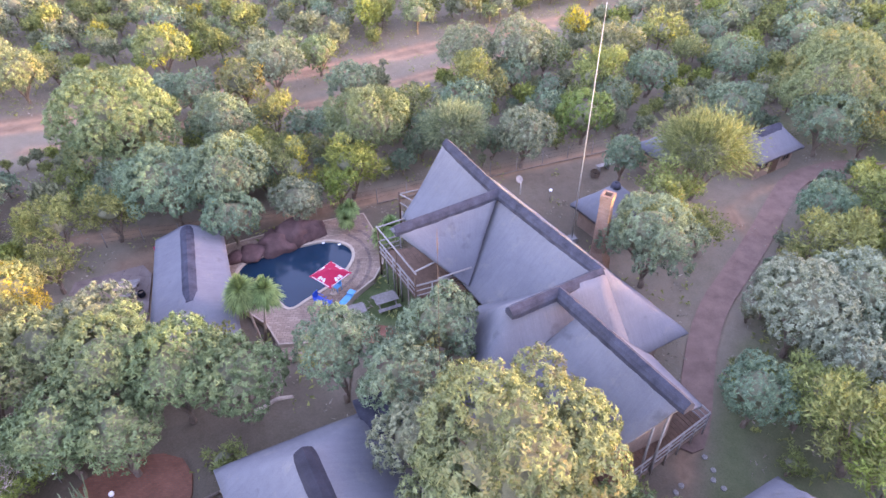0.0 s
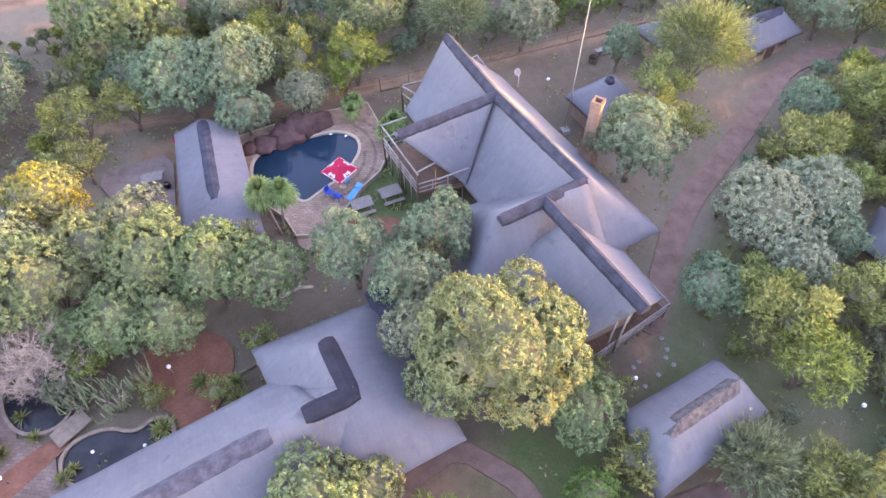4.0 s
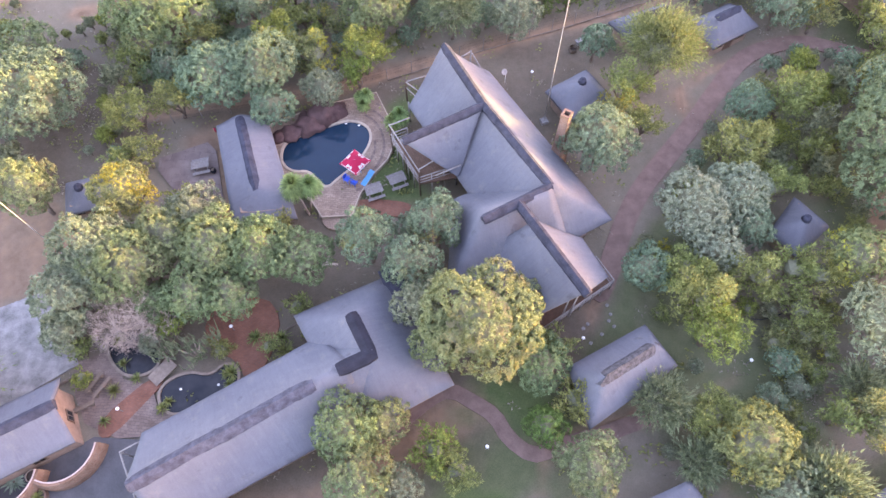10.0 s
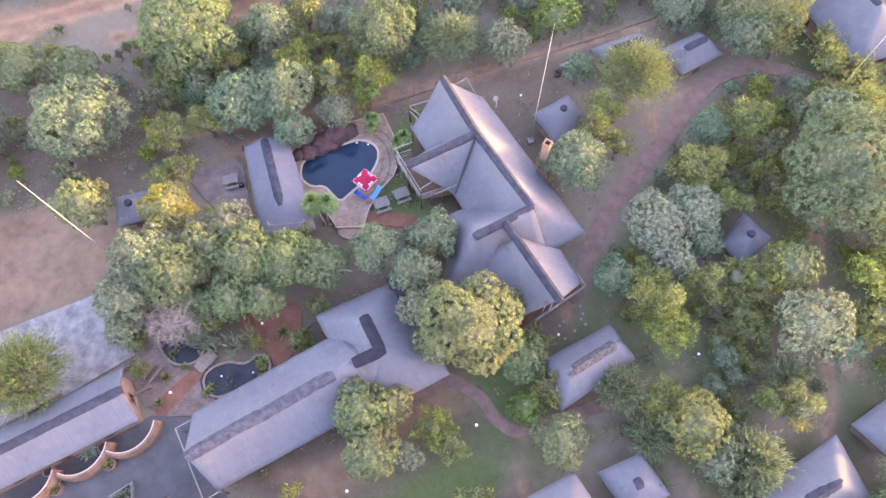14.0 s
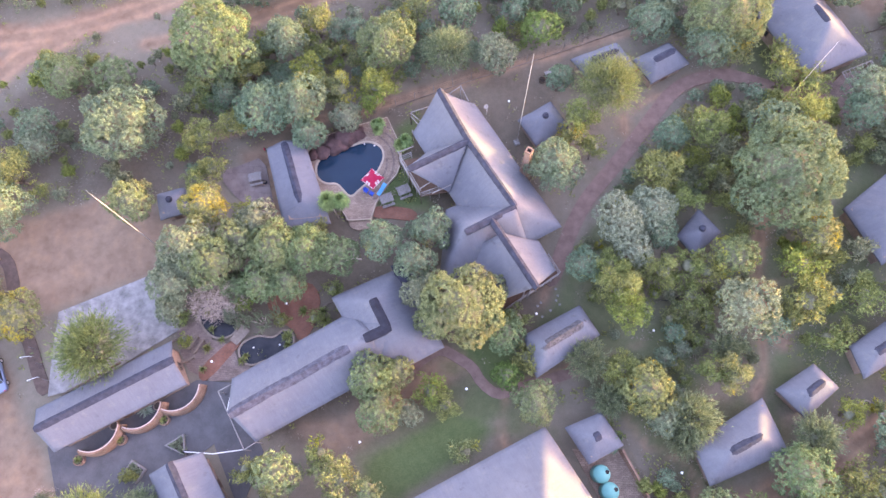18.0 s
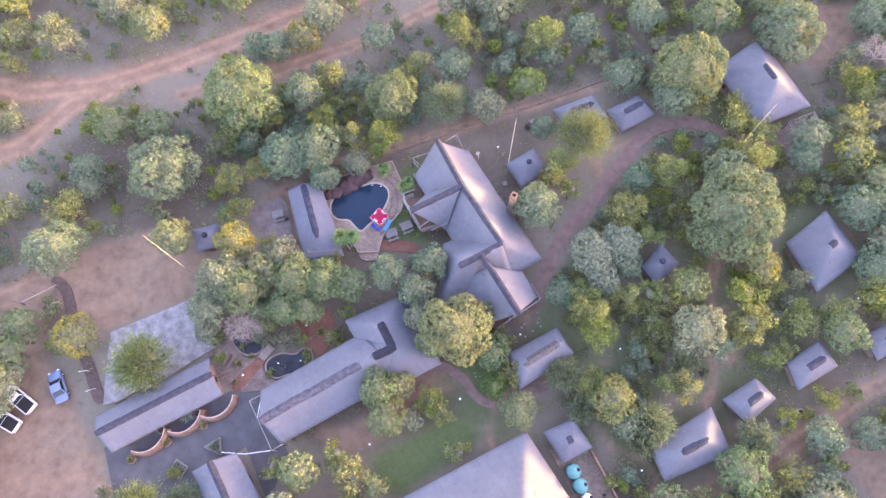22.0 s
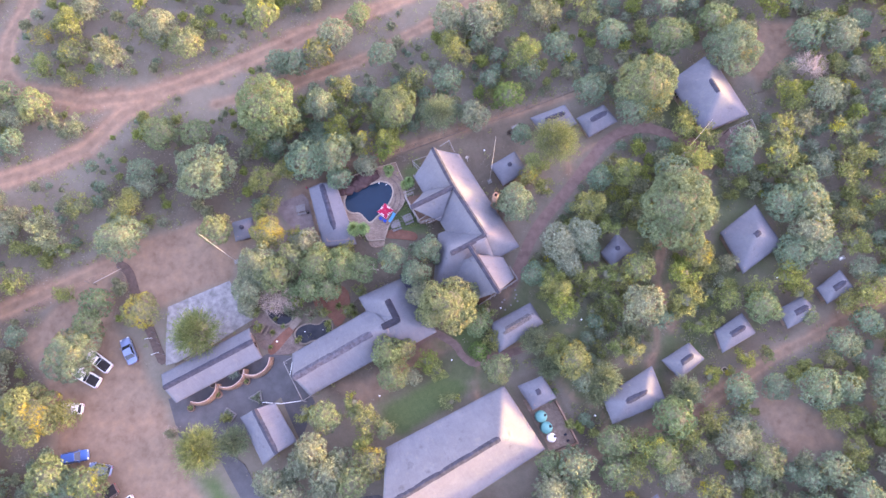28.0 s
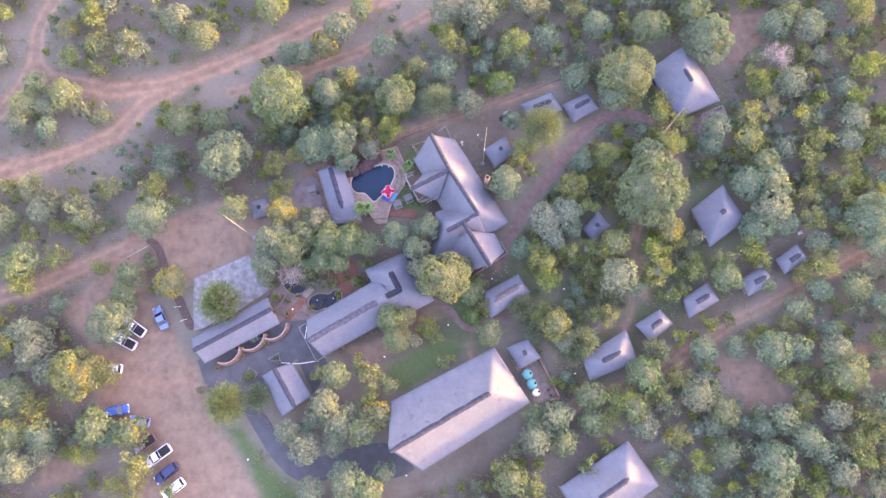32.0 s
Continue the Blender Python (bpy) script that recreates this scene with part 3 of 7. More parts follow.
def on_wall(parent, a, b, s, w, z0, z1, kind):
    """A framed door or window set proud on the outside of a wall that runs from a to b."""
    d = Vector((b[0] - a[0], b[1] - a[1], 0))
    turn = math.degrees(math.atan2(d.y, d.x))
    p = mid(a, b, s)
    nrm = Vector((d.y, -d.x, 0)).normalized()
    if nrm.x * p[0] + nrm.y * p[1] < 0:
        nrm = -nrm
    fr = bmesh.new()
    h = z1 - z0
    for dx, dz, sx, sz in ((-w / 2, h / 2, 0.09, h + 0.09), (w / 2, h / 2, 0.09, h + 0.09), (0, h, w + 0.09, 0.09), (0, 0, w + 0.09, 0.09)):
        box(fr, dx, 0, dz, sx, 0.12, sz)
    if kind == "window":
        box(fr, 0, 0, h / 2, 0.05, 0.08, h)
        box(fr, 0, -0.06 if nrm.dot(Vector((-d.y, d.x, 0))) > 0 else 0.06, -0.05, w + 0.25, 0.16, 0.06)
    o = part(kind, fr, FRAME, parent)
    o.matrix_local = pose(p[0] + nrm.x * 0.03, p[1] + nrm.y * 0.03, z0, 0, 0, turn)
    pn = bmesh.new()
    box(pn, 0, 0, h / 2, w - 0.06, 0.05, h - 0.06)
    part("pane" if kind == "window" else "door_leaf", pn, GLASS if kind == "window" else DOORWOOD, o)


def cottage(quad, ez, rz, label, inset_a=0.3, inset_b=0.3, name="thatched_cottage", gable=(False, False), cap_width=0.95, category="cottage", group="", wall_mat=None,
            cap_rough=0.018, cap_mat=None, vent=False, openings=True, cap_over=0.06, wall_in=0.55, ridge=None, cap=None):
    """A hipped thatched cottage on walls; the ridge runs from the A end to the B end of the quad."""
    quad = [tuple(c) for c in quad]
    A = mid(mid(quad[0], quad[3]), mid(quad[1], quad[2]), inset_a)
    B = mid(mid(quad[0], quad[3]), mid(quad[1], quad[2]), 1 - inset_b)
    if ridge:
        A, B = ridge
    c = np.mean(quad, axis=0)
    t = thing(name, c[0], c[1], 0, label, category, group)
    loc = [(x - c[0], y - c[1]) for x, y in quad]
    A, B = (A[0] - c[0], A[1] - c[1]), (B[0] - c[0], B[1] - c[1])
    prow = [0.0, 0.0]
    if ridge:
        ax = Vector((B[0] - A[0], B[1] - A[1])).normalized()
        prow[0] = max(0.0, -(Vector(A) - Vector(mid(loc[0], loc[3]))).dot(ax)) if gable[0] else 0.0
        prow[1] = max(0.0, (Vector(B) - Vector(mid(loc[1], loc[2]))).dot(ax)) if gable[1] else 0.0
    roof("roof", t, loc, (A, B), ez, rz, gable, prow)
    if vent:
        cowl(t, *mid(A, B), rz)
    else:
        k0, k1 = cap or (-cap_over, 1 + cap_over)
        run = Vector((B[0] - A[0], B[1] - A[1])).normalized()
        crest = []
        for k in np.linspace(k0, k1, 9):
            p = mid(A, B, k)
            Q = np.array([(p[0] - run.y * d, p[1] + run.x * d) for d in np.linspace(-1.2, 1.2, 25)])
            h = roof_height(Q, loc, (A, B), ez, rz, gable)[0]
            crest.append((*Q[h.argmax()], h.max() + 0.05))
        ridge_cap(t, crest, cap_width, drop=cap_width * 0.5 * (rz - ez) / (0.5 * min(math.dist(quad[0], quad[3]), math.dist(quad[1], quad[2]))) + 0.02, rough=cap_rough, mat=cap_mat, seed=int(abs(c[0]) * 10))
    w = inset(loc, wall_in)
    walls(t, w, -0.3, ez + 0.3, wall_mat or PLASTER)
    if openings:
        on_wall(t, w[2], w[3], 0.5, 0.9, 0.02, 2.02 if ez > 2.15 else 1.9, "door")
        for s in (0.2, 0.8):
            on_wall(t, w[2], w[3], s, 0.9, 0.85, 1.75, "window")
        on_wall(t, w[1], w[2], 0.5, 0.9, 0.85, 1.75, "window")
    return t


def cowl(parent, x, y, z):
    """A small round metal vent on a thatch peak."""
    vs, fs = tube_data([(x, y, z - 0.35), (x, y, z - 0.08), (x, y, z + 0.03), (x, y, z + 0.07)], [0.42, 0.36, 0.3, 0.2], 12)
    mesh_ob("vent_cowl", vs, fs, CAP, parent, "dark round vent cap", True)
    vs, fs = tube_data([(x, y, z + 0.05), (x, y, z + 0.16), (x, y, z + 0.18)], [0.13, 0.13, 0.09], 10)
    mesh_ob("vent_pipe", vs, fs, CAP, parent, "", True)


def poles(parent, runs, r=0.06, mat=None, name="rail"):
    for a, b in runs:
        tube(name, [a, b], r, mat or POLE, parent, 6)


def main_house():
    t = thing("main_lodge", 5, 30, 0, "large grey thatched lodge with branching ridges and timber decks", "lodge")
    o = lambda pts: [(x - 5, y - 30) for x, y in pts]
    o3 = lambda pts: [(x - 5, y - 30, z) for x, y, z in pts]
    ez, rz = 2.7, 7.4
    roof("roof", t, o([(4.4, 43.5), (14.8, 26.8), (6.5, 22.1), (-3.4, 39.1)]), o([(0.5, 41.7), (8.9, 27.4)]), ez, rz, (True, False), (1.4, 0))
    roof("roof", t, o([(6.4, 31.2), (1.0, 28.8), (0.4, 19.4), (11.2, 23.2)]), o([(8.9, 27.4), (3.3, 24.2)]), ez, rz - 0.05, (True, False))
    roof("roof", t, o([(12.0, 25.0), (13.9, 21.4), (6.2, 17.2), (2.6, 23.2)]), o([(6.2, 25.8), (10.6, 18.8)]), ez, rz - 0.1, (True, True), (0, 1.5))
    roof_face("roof", t, o3([(3.6, 35.7, rz), (-3.6, 32.0, 6.9), (1.4, 30.9, 2.9)]))
    roof_face("roof", t, o3([(3.6, 35.7, rz), (-3.6, 32.0, 6.9), (-1.3, 36.6, 2.9)]))
    for pts in ([(0, 42.6), (3.6, 35.7), (8.9, 27.4)], [(3.6, 35.7), (-3.4, 32.1)], [(8.9, 27.4), (3.3, 24.2)], [(6.2, 25.8), (11.1, 17.9)]):
        ridge_cap(t, o3([(x, y, rz - (0.45 if x < -3 else 0)) for x, y in pts]), 0.8, seed=len(pts))
    walls(t, o([(2.8, 41.5), (12.9, 26.5), (8.4, 24.0), (-1.7, 39.2)]), 0, 3.2, PLASTER)
    walls(t, o([(9.5, 24.5), (12.0, 20.6), (7.6, 18.4), (4.5, 22.5)]), 0, 3.2, PLASTER)
    # upper deck on the pool side
    deck = [(-4.9, 35.5), (-2.1, 30.7), (2.4, 31.6), (0.4, 36.6)]
    part_ = slab("deck_floor", o(deck), 1.95, 2.1, TIMBER, t, "brown timber deck floor")
    planks(t, o(deck), 2.1)
    rails(t, o3([(-4.9, 35.5, 2.1), (-2.1, 30.7, 2.1)]), 1.0, 5, 2.1)
    rails(t, o3([(-4.9, 35.5, 2.1), (-3.4, 36.2, 2.1)]), 1.0, 1, 2.1)
    rails(t, o3([(-2.1, 30.7, 2.1), (1.2, 32.0, 2.1)]), 1.0, 3, 2.1)
    # pole beams over the pool-side deck
    for x, y in ((-4.9, 35.5), (-3.5, 33.1), (-2.1, 30.7)):
        tube("post", [(x - 5, y - 30, 0.0), (x - 5, y - 30, 4.3)], 0.065, TIMBER, t, 6)
    poles(t, [tuple(o3(pq)) for pq in ([(-5.0, 35.7, 4.3), (-2.0, 30.5, 4.3)], [(-4.9, 35.5, 4.35), (-3.0, 36.2, 4.6)], [(-2.1, 30.7, 4.35), (0.6, 32.6, 4.5)], [(-0.6, 30.2, 4.2), (1.6, 31.4, 4.1)])], 0.06, POLE, "beam")
    # pole frames at the north gable
    for x, y in ((-3.8, 42.0), (2.6, 46.0), (-3.4, 39.4), (4.2, 43.2)):
        tube("post", [(x - 5, y - 30, -0.2), (x - 5, y - 30, 2.9)], 0.09, TIMBER if x < -3.5 else POLE, t, 7)
    poles(t, [tuple(o3([(-3.8, 42.0, 2.8), (-1.2, 43.0, 2.8)])), tuple(o3([(-3.8, 42.0, 2.8), (-2.2, 40.6, 2.8)])), tuple(o3([(-3.8, 42.0, 2.0), (-2.4, 40.4, 2.0)])),
              tuple(o3([(2.6, 46.0, 2.8), (1.0, 44.8, 2.8)])), tuple(o3([(2.6, 46.0, 2.8), (3.6, 43.8, 2.8)]))])
    # sheltered deck at the south gable
    sd = [(14.5, 21.4), (13.2, 23.6), (7.0, 20.2), (8.2, 17.0)]
    slab("deck_floor", o(sd), 0.75, 0.9, TIMBER, t, "brown timber deck floor")
    slab("deck_skirt", o(inset(sd, 0.12)), -0.2, 0.74, PLASTER, t)
    planks(t, o(sd), 0.9)
    rails(t, o3([(14.5, 21.4, 0.9), (8.2, 17.0, 0.9)]), 1.05, 7, 1.1)
    rails(t, o3([(14.5, 21.4, 0.9), (13.2, 23.6, 0.9)]), 1.05, 2, 1.1)
    poles(t, [tuple(o3([(10.4, 19.2, 5.6), (10.0, 18.3, 0.9)])), tuple(o3([(10.9, 19.0, 5.6), (10.6, 18.5, 0.9)]))], 0.07, POLE, "post")
    # chimney with an open flue
    flue = bmesh.new()
    for z0, z1, s0, s1 in ((-0.2, 2.4, 1.7, 1.5), (2.4, 3.4, 1.5, 0.82), (3.4, 7.6, 0.82, 0.74)):
        r = bmesh.ops.create_cone(flue, segments=4, radius1=s0 * 0.7071, radius2=s1 * 0.7071, depth=z1 - z0, cap_ends=True, matrix=pose(0, 0, (z0 + z1) / 2, 0, 0, 45))
    ch = part("chimney", flue, BRICKWORK, t, "tall brick chimney with square flue")
    ch.matrix_local = pose(10.5 - 5, 34.0 - 30, 0, 0, 0, -31)
    rim = bmesh.new()
    for dx, dy, sx, sy in ((0.32, 0, 0.16, 0.82), (-0.32, 0, 0.16, 0.82), (0, 0.32, 0.48, 0.18), (0, -0.32, 0.48, 0.18)):
        box(rim, dx, dy, 7.82, sx, sy, 0.46)
    part("chimney_rim", rim, BRICKWORK, ch)
    # Dark plate below the rim stands for the depth of the flue.
    flue_plate = bmesh.new()
    box(flue_plate, 0, 0, 7.63, 0.47, 0.47, 0.06)
    part("flue", flue_plate, DARK, ch)
    # satellite dish on the east eave
    dish = bmesh.new()
    bmesh.ops.create_uvsphere(dish, u_segments=16, v_segments=8, radius=0.45)
    bmesh.ops.delete(dish, geom=[v for v in dish.verts if v.co.z > -0.3], context='VERTS')
    bmesh.ops.solidify(dish, geom=dish.faces[:], thickness=0.03)
    d = part("satellite_dish", dish, POLE, t, "grey satellite dish", True)
    d.matrix_local = pose(0.9, 12.1, 4.1, 50, 0, 30)
    tube("dish_arm", [(0.9, 12.1, 2.6), (0.9, 12.1, 3.7)], 0.03, STEEL, t, 6)


def planks(parent, quad, z, w=0.3):
    """Boards laid side by side over a quad, along its first side."""
    q = [np.array(p, float) for p in quad]
    n = max(3, int(np.linalg.norm(q[3] - q[0]) / w))
    for k in range(n):
        a, b = (k + 0.04) / n, (k + 0.96) / n
        pl = [q[0] + (q[3] - q[0]) * a, q[1] + (q[2] - q[1]) * a, q[1] + (q[2] - q[1]) * b, q[0] + (q[3] - q[0]) * b]
        slab("plank", [tuple(p) for p in pl], z + 0.002, z + 0.03 + 0.006 * (k % 3), BOARD, parent)


def rails(parent, ends, h, bays, below):
    """A pole balustrade with posts that go down to the ground."""
    a, b = (Vector(p) for p in ends)
    for i in range(bays + 1):
        p = a.lerp(b, i / bays)
        tube("post", [(p.x, p.y, p.z - below - 0.1), (p.x, p.y, p.z + h)], 0.055, POLE, parent, 6)
    for z in (h, h * 0.55, 0.12):
        tube("rail", [(a.x, a.y, a.z + z), (b.x, b.y, b.z + z)], 0.06 if z == h else 0.04, POLE, parent, 6)


def brickwork(name, c1, c2, mortar, scale=1.0, w=0.23, h=0.085):
    m, n, l, b = material(name, 0.9, 0, 0.15)
    tc = n.new("ShaderNodeTexCoord")
    br = n.new("ShaderNodeTexBrick")
    br.inputs["Scale"].default_value, br.inputs["Brick Width"].default_value, br.inputs["Row Height"].default_value, br.inputs["Mortar Size"].default_value = scale, w, h, 0.008
    br.inputs["Color1"].default_value, br.inputs["Color2"].default_value, br.inputs["Mortar"].default_value = (*c1, 1), (*c2, 1), (*mortar, 1)
    mp = n.new("ShaderNodeMapping")
    l.new(tc.outputs["Object"], mp.inputs["Vector"])
    sx = n.new("ShaderNodeSeparateXYZ")
    cx = n.new("ShaderNodeCombineXYZ")
    ad = n.new("ShaderNodeMath")
    l.new(mp.outputs["Vector"], sx.inputs["Vector"])
    l.new(sx.outputs["X"], ad.inputs[0])
    l.new(sx.outputs["Y"], ad.inputs[1])
    l.new(ad.outputs["Value"], cx.inputs["X"])
    l.new(sx.outputs["Z"], cx.inputs["Y"])
    l.new(cx.outputs["Vector"], br.inputs["Vector"])
    stain = ramp(n, l, noise_node(n, l, 0.8), [(0.3, (0.6, 0.58, 0.55)), (0.7, (1, 1, 1))])
    l.new(mixc(n, l, 1.0, br.outputs["Color"], stain, 'MULTIPLY'), b.inputs["Base Color"])
    bump(n, l, b, br.outputs["Fac"], -0.4, 0.01)
    return m


BRICKWORK = brickwork("chimney_brickwork", (0.30, 0.175, 0.125), (0.23, 0.13, 0.09), (0.31, 0.25, 0.205))
BOARD = plain("deck_board", (0.13, 0.075, 0.05), 0.8, var=0.35, scale=3)
DARKCAP = plain("dark_sealed_ridge", (0.026, 0.026, 0.034), 0.85, var=0.35, scale=1.2, relief=0.3, spec=0.08)
PALECAP = plain("pale_cement_ridge", (0.074, 0.070, 0.072), 0.9, var=0.8, scale=3.0, relief=0.8)
STREAKCAP = plain("streaked_cement_ridge", (0.066, 0.067, 0.083), 0.9, var=0.6, scale=1.8, relief=0.6, spec=0.1)
main_house()
cottage([(-21.7, 36.9), (-18.3, 26.2), (-12.7, 26.9), (-17.0, 38.1)], 2.35, 3.45, "grey thatched poolside shelter with a curved ridge capping", 0.02, 0.24, "pool_shelter", (True, False), 0.95, "shelter", openings=False, wall_in=0.9, cap_over=0.0)
cottage([(-22.1, 8.3), (-9.6, 16.0), (-5.4, 9.4), (-18.7, 1.7)], 2.6, 5.8, "long grey thatched reception hall with dark cement ridge", 0.0, 0.12, "reception_hall", (True, True), 1.15, category="hall", ridge=((-20.9, 4.2), (-6.6, 13.0)), cap=(0.0, 0.83), cap_mat=STREAKCAP)


def lobby():
    t = thing("lobby", -5, 14.5, 0, "broad grey thatched lobby with an L-shaped dark ridge", "hall")
    o = lambda pts: [(x + 5, y - 14.5) for x, y in pts]
    rz = 5.8
    roof("roof", t, o([(-3.9, 21.6), (1.2, 12.2), (-6.0, 8.2), (-11.9, 17.7)]), o([(-6.6, 16.5), (-5.1, 13.7)]), 2.6, rz)
    roof("roof", t, o([(-6.8, 17.6), (-11.2, 14.2), (-7.6, 8.0), (-3.0, 10.2)]), o([(-5.1, 13.7), (-9.4, 11.4)]), 2.6, rz - 0.08, (True, True))
    ridge_cap(t, [(*p, rz) for p in o([(-6.75, 16.8), (-5.0, 13.6), (-7.4, 12.4)])], 1.1, 0.3, 0.008, mat=DARKCAP, seed=4)
    walls(t, o([(-4.4, 19.8), (-0.4, 12.4), (-5.9, 9.4), (-10.2, 17.0)]), -0.2, 2.9, PLASTER)
    slab("flat_roof", o([(-5.2, 21.4), (-2.6, 22.4), (-1.6, 19.8), (-4.2, 19.2)]), 3.0, 3.25, CAP, t, "dark flat roof sheet")
    for x, y in o([(-5.0, 21.2), (-2.7, 22.1)]):
        tube("post", [(x, y, -0.1), (x, y, 3.0)], 0.08, TIMBER, t, 6)


lobby()
cottage([(10.0, 13.8), (16.5, 17.4), (18.6, 14.0), (11.3, 9.0)], 2.3, 4.7, "long thatched cottage with a pale mottled ridge", 0.2, 0.16, cap_mat=PALECAP, cap_rough=0.015, cap_width=1.05, group="guest cottages")
hall = cottage([(-6.3, -5.9), (12.0, 3.9), (18.3, -5.6), (-0.4, -17.4)], 3.0, 8.8, "huge grey thatched conference hall with a long cement ridge", 0.0, 0.3, "conference_hall", (True, False), 0.95, "hall", cap_over=0.0, wall_in=0.8, ridge=((-5.5, -13.5), (11.1, -4.2)))
cottage([(14.2, 3.9), (18.2, 5.6), (20.4, 2.2), (16.6, 0.2)], 2.2, 3.9, "small square thatched store beside the water tanks", 0.42, 0.42, "thatched_store", category="store")
cottage([(-43.0, 4.6), (-29.4, 12.4), (-26.9, 7.6), (-40.0, 0.2)], 2.6, 4.7, "long thatched entrance building with curved brick front walls", 0.0, 0.0, "entrance_building", (True, True), category="building", cap_over=0.0, cap_width=0.9)
cottage([(-29.5, -1.8), (-25.2, -8.9), (-20.2, -5.2), (-24.2, 0.6)], 2.6, 4.7, "thatched gatehouse with a dark cement ridge", 0.0, 0.0, "gatehouse", (True, True), category="building", cap_over=0.0, cap_width=0.9)
cottage([(-34.6, 30.6), (-31.2, 31.6), (-30.2, 28.2), (-33.6, 27.2)], 2.0, 3.4, "small thatched hut hidden under trees", 0.46, 0.46, "thatched_hut", category="hut", vent=True)
for quad, e, r, a, v in (
    ([(27.5, 2.4), (35.7, 7.5), (37.6, 1.9), (29.0, -1.7)], 2.2, 4.6, 0.32, False),
    ([(37.3, 8.4), (41.9, 11.3), (44.2, 8.7), (40.0, 5.4)], 2.1, 4.0, 0.3, False),
    ([(46.2, 13.3), (50.9, 16.3), (52.8, 13.0), (47.1, 9.7)], 2.1, 4.0, 0.3, False),
    ([(56.7, 16.9), (61.2, 19.4), (63.0, 16.4), (58.0, 13.8)], 2.1, 4.0, 0.3, False),
    ([(63.4, 20.6), (67.7, 23.8), (69.6, 20.7), (64.9, 18.0)], 2.1, 4.0, 0.3, False),
    ([(17.0, 50.9), (23.3, 53.6), (25.4, 49.8), (19.2, 47.6)], 2.1, 4.0, 0.25, False),
    ([(25.2, 50.9), (30.2, 53.7), (32.6, 50.4), (27.3, 47.2)], 2.1, 4.0, 0.25, False),
    ([(48.6, 29.9), (55.1, 35.0), (58.7, 28.0), (51.7, 22.8)], 2.2, 5.2, 0.44, False),
    ([(9.9, 41.6), (14.2, 44.4), (16.4, 40.6), (12.1, 37.9)], 2.1, 4.2, 0.46, True),
    ([(28.4, 26.1), (31.4, 29.7), (33.8, 26.7), (30.2, 23.6)], 2.0, 3.8, 0.48, True),
    ([(49.8, 64.0), (55.6, 51.7), (47.2, 48.0), (42.0, 58.0)], 2.6, 6.2, 0.4, False),
    ([(23.1, -19.6), (35.1, -11.7), (40.1, -18.9), (28.0, -27.0)], 2.6, 6.0, 0.3, False),
):
    cottage(quad, e, r, "grey thatched guest cottage with round peak vent" if v else "grey thatched guest cottage with a cement ridge among trees", a, a, group="guest cottages", vent=v)


# ---- pool terrace ----
POOL = smooth_closed([(-15.6, 35.6), (-15.4, 34.0), (-14.2, 33.1), (-12.8, 33.3), (-11.8, 32.2), (-10.9, 31.3), (-10.0, 32.4), (-8.4, 34.0), (-7.2, 36.4), (-7.4, 38.2), (-8.8, 39.0), (-10.2, 38.9), (-13.7, 37.3), (-15.1, 36.6)])
TERRACE = [(-17.4, 38.5), (-14.0, 40.2), (-10.9, 41.4), (-7.0, 42.7), (-5.1, 38.5), (-4.9, 36.4), (-5.4, 34.6), (-6.6, 33.0), (-7.8, 30.6), (-8.3, 28.4), (-11.0, 28.2), (-12.2, 30.0), (-15.6, 32.6), (-16.6, 34.5)]


def grown(poly, d):
    """An outline moved outward by d."""
    P = np.array(poly)
    out = []
    area = sum(P[i - 1][0] * P[i][1] - P[i][0] * P[i - 1][1] for i in range(len(P)))
    for i in range(len(P)):
        t = P[(i + 1) % len(P)] - P[i - 1]
        n = np.array([t[1], -t[0]]) / (np.linalg.norm(t) + 1e-9)
        out.append(tuple(P[i] + n * (d if area > 0 else -d)))
    return out


def ring(name, inner, outer, z0, z1, mat, parent=None, label=""):
    """A closed kerb between two outlines of the same count."""
    n = len(inner)
    vs = [(x, y, z) for z in (z0, z1) for loop in (inner, outer) for x, y in loop]
    fs = []
    for i in range(n):
        j = (i + 1) % n
        fs += [(2 * n + i, 2 * n + j, 3 * n + j, 3 * n + i), (i, 2 * n + i, 2 * n + j, j)[::-1], (n + i, n + j, 3 * n + j, 3 * n + i), (i, j, n + j, n + i)]
    bm = bmesh.new()
    bv = [bm.verts.new(v) for v in vs]
    for f in fs:
        bm.faces.new([bv[i] for i in f])
    return part(name, bm, mat, parent, label)


def paving(name, c1, c2, mortar, w=0.24, h=0.12):
    m, n, l, b = material(name, 0.9, 0, 0.15)
    tc = n.new("ShaderNodeTexCoord")
    wob = n.new("ShaderNodeVectorMath")
    wob.operation = 'ADD'
    nz = n.new("ShaderNodeTexNoise")
    nz.inputs["Scale"].default_value = 0.35
    l.new(tc.outputs["Object"], nz.inputs["Vector"])
    l.new(tc.outputs["Object"], wob.inputs[0])
    l.new(nz.outputs["Color"], wob.inputs[1])
    br = n.new("ShaderNodeTexBrick")
    br.inputs["Scale"].default_value, br.inputs["Brick Width"].default_value, br.inputs["Row Height"].default_value, br.inputs["Mortar Size"].default_value = 1.0, w, h, 0.012
    br.inputs["Color1"].default_value, br.inputs["Color2"].default_value, br.inputs["Mortar"].default_value = (*c1, 1), (*c2, 1), (*mortar, 1)
    l.new(wob.outputs["Vector"], br.inputs["Vector"])
    stain = ramp(n, l, noise_node(n, l, 0.7), [(0.3, (0.62, 0.6, 0.58)), (0.7, (1, 1, 1))])
    l.new(mixc(n, l, 1.0, br.outputs["Color"], stain, 'MULTIPLY'), b.inputs["Base Color"])
    bump(n, l, b, br.outputs["Fac"], -0.5, 0.02)
    return m


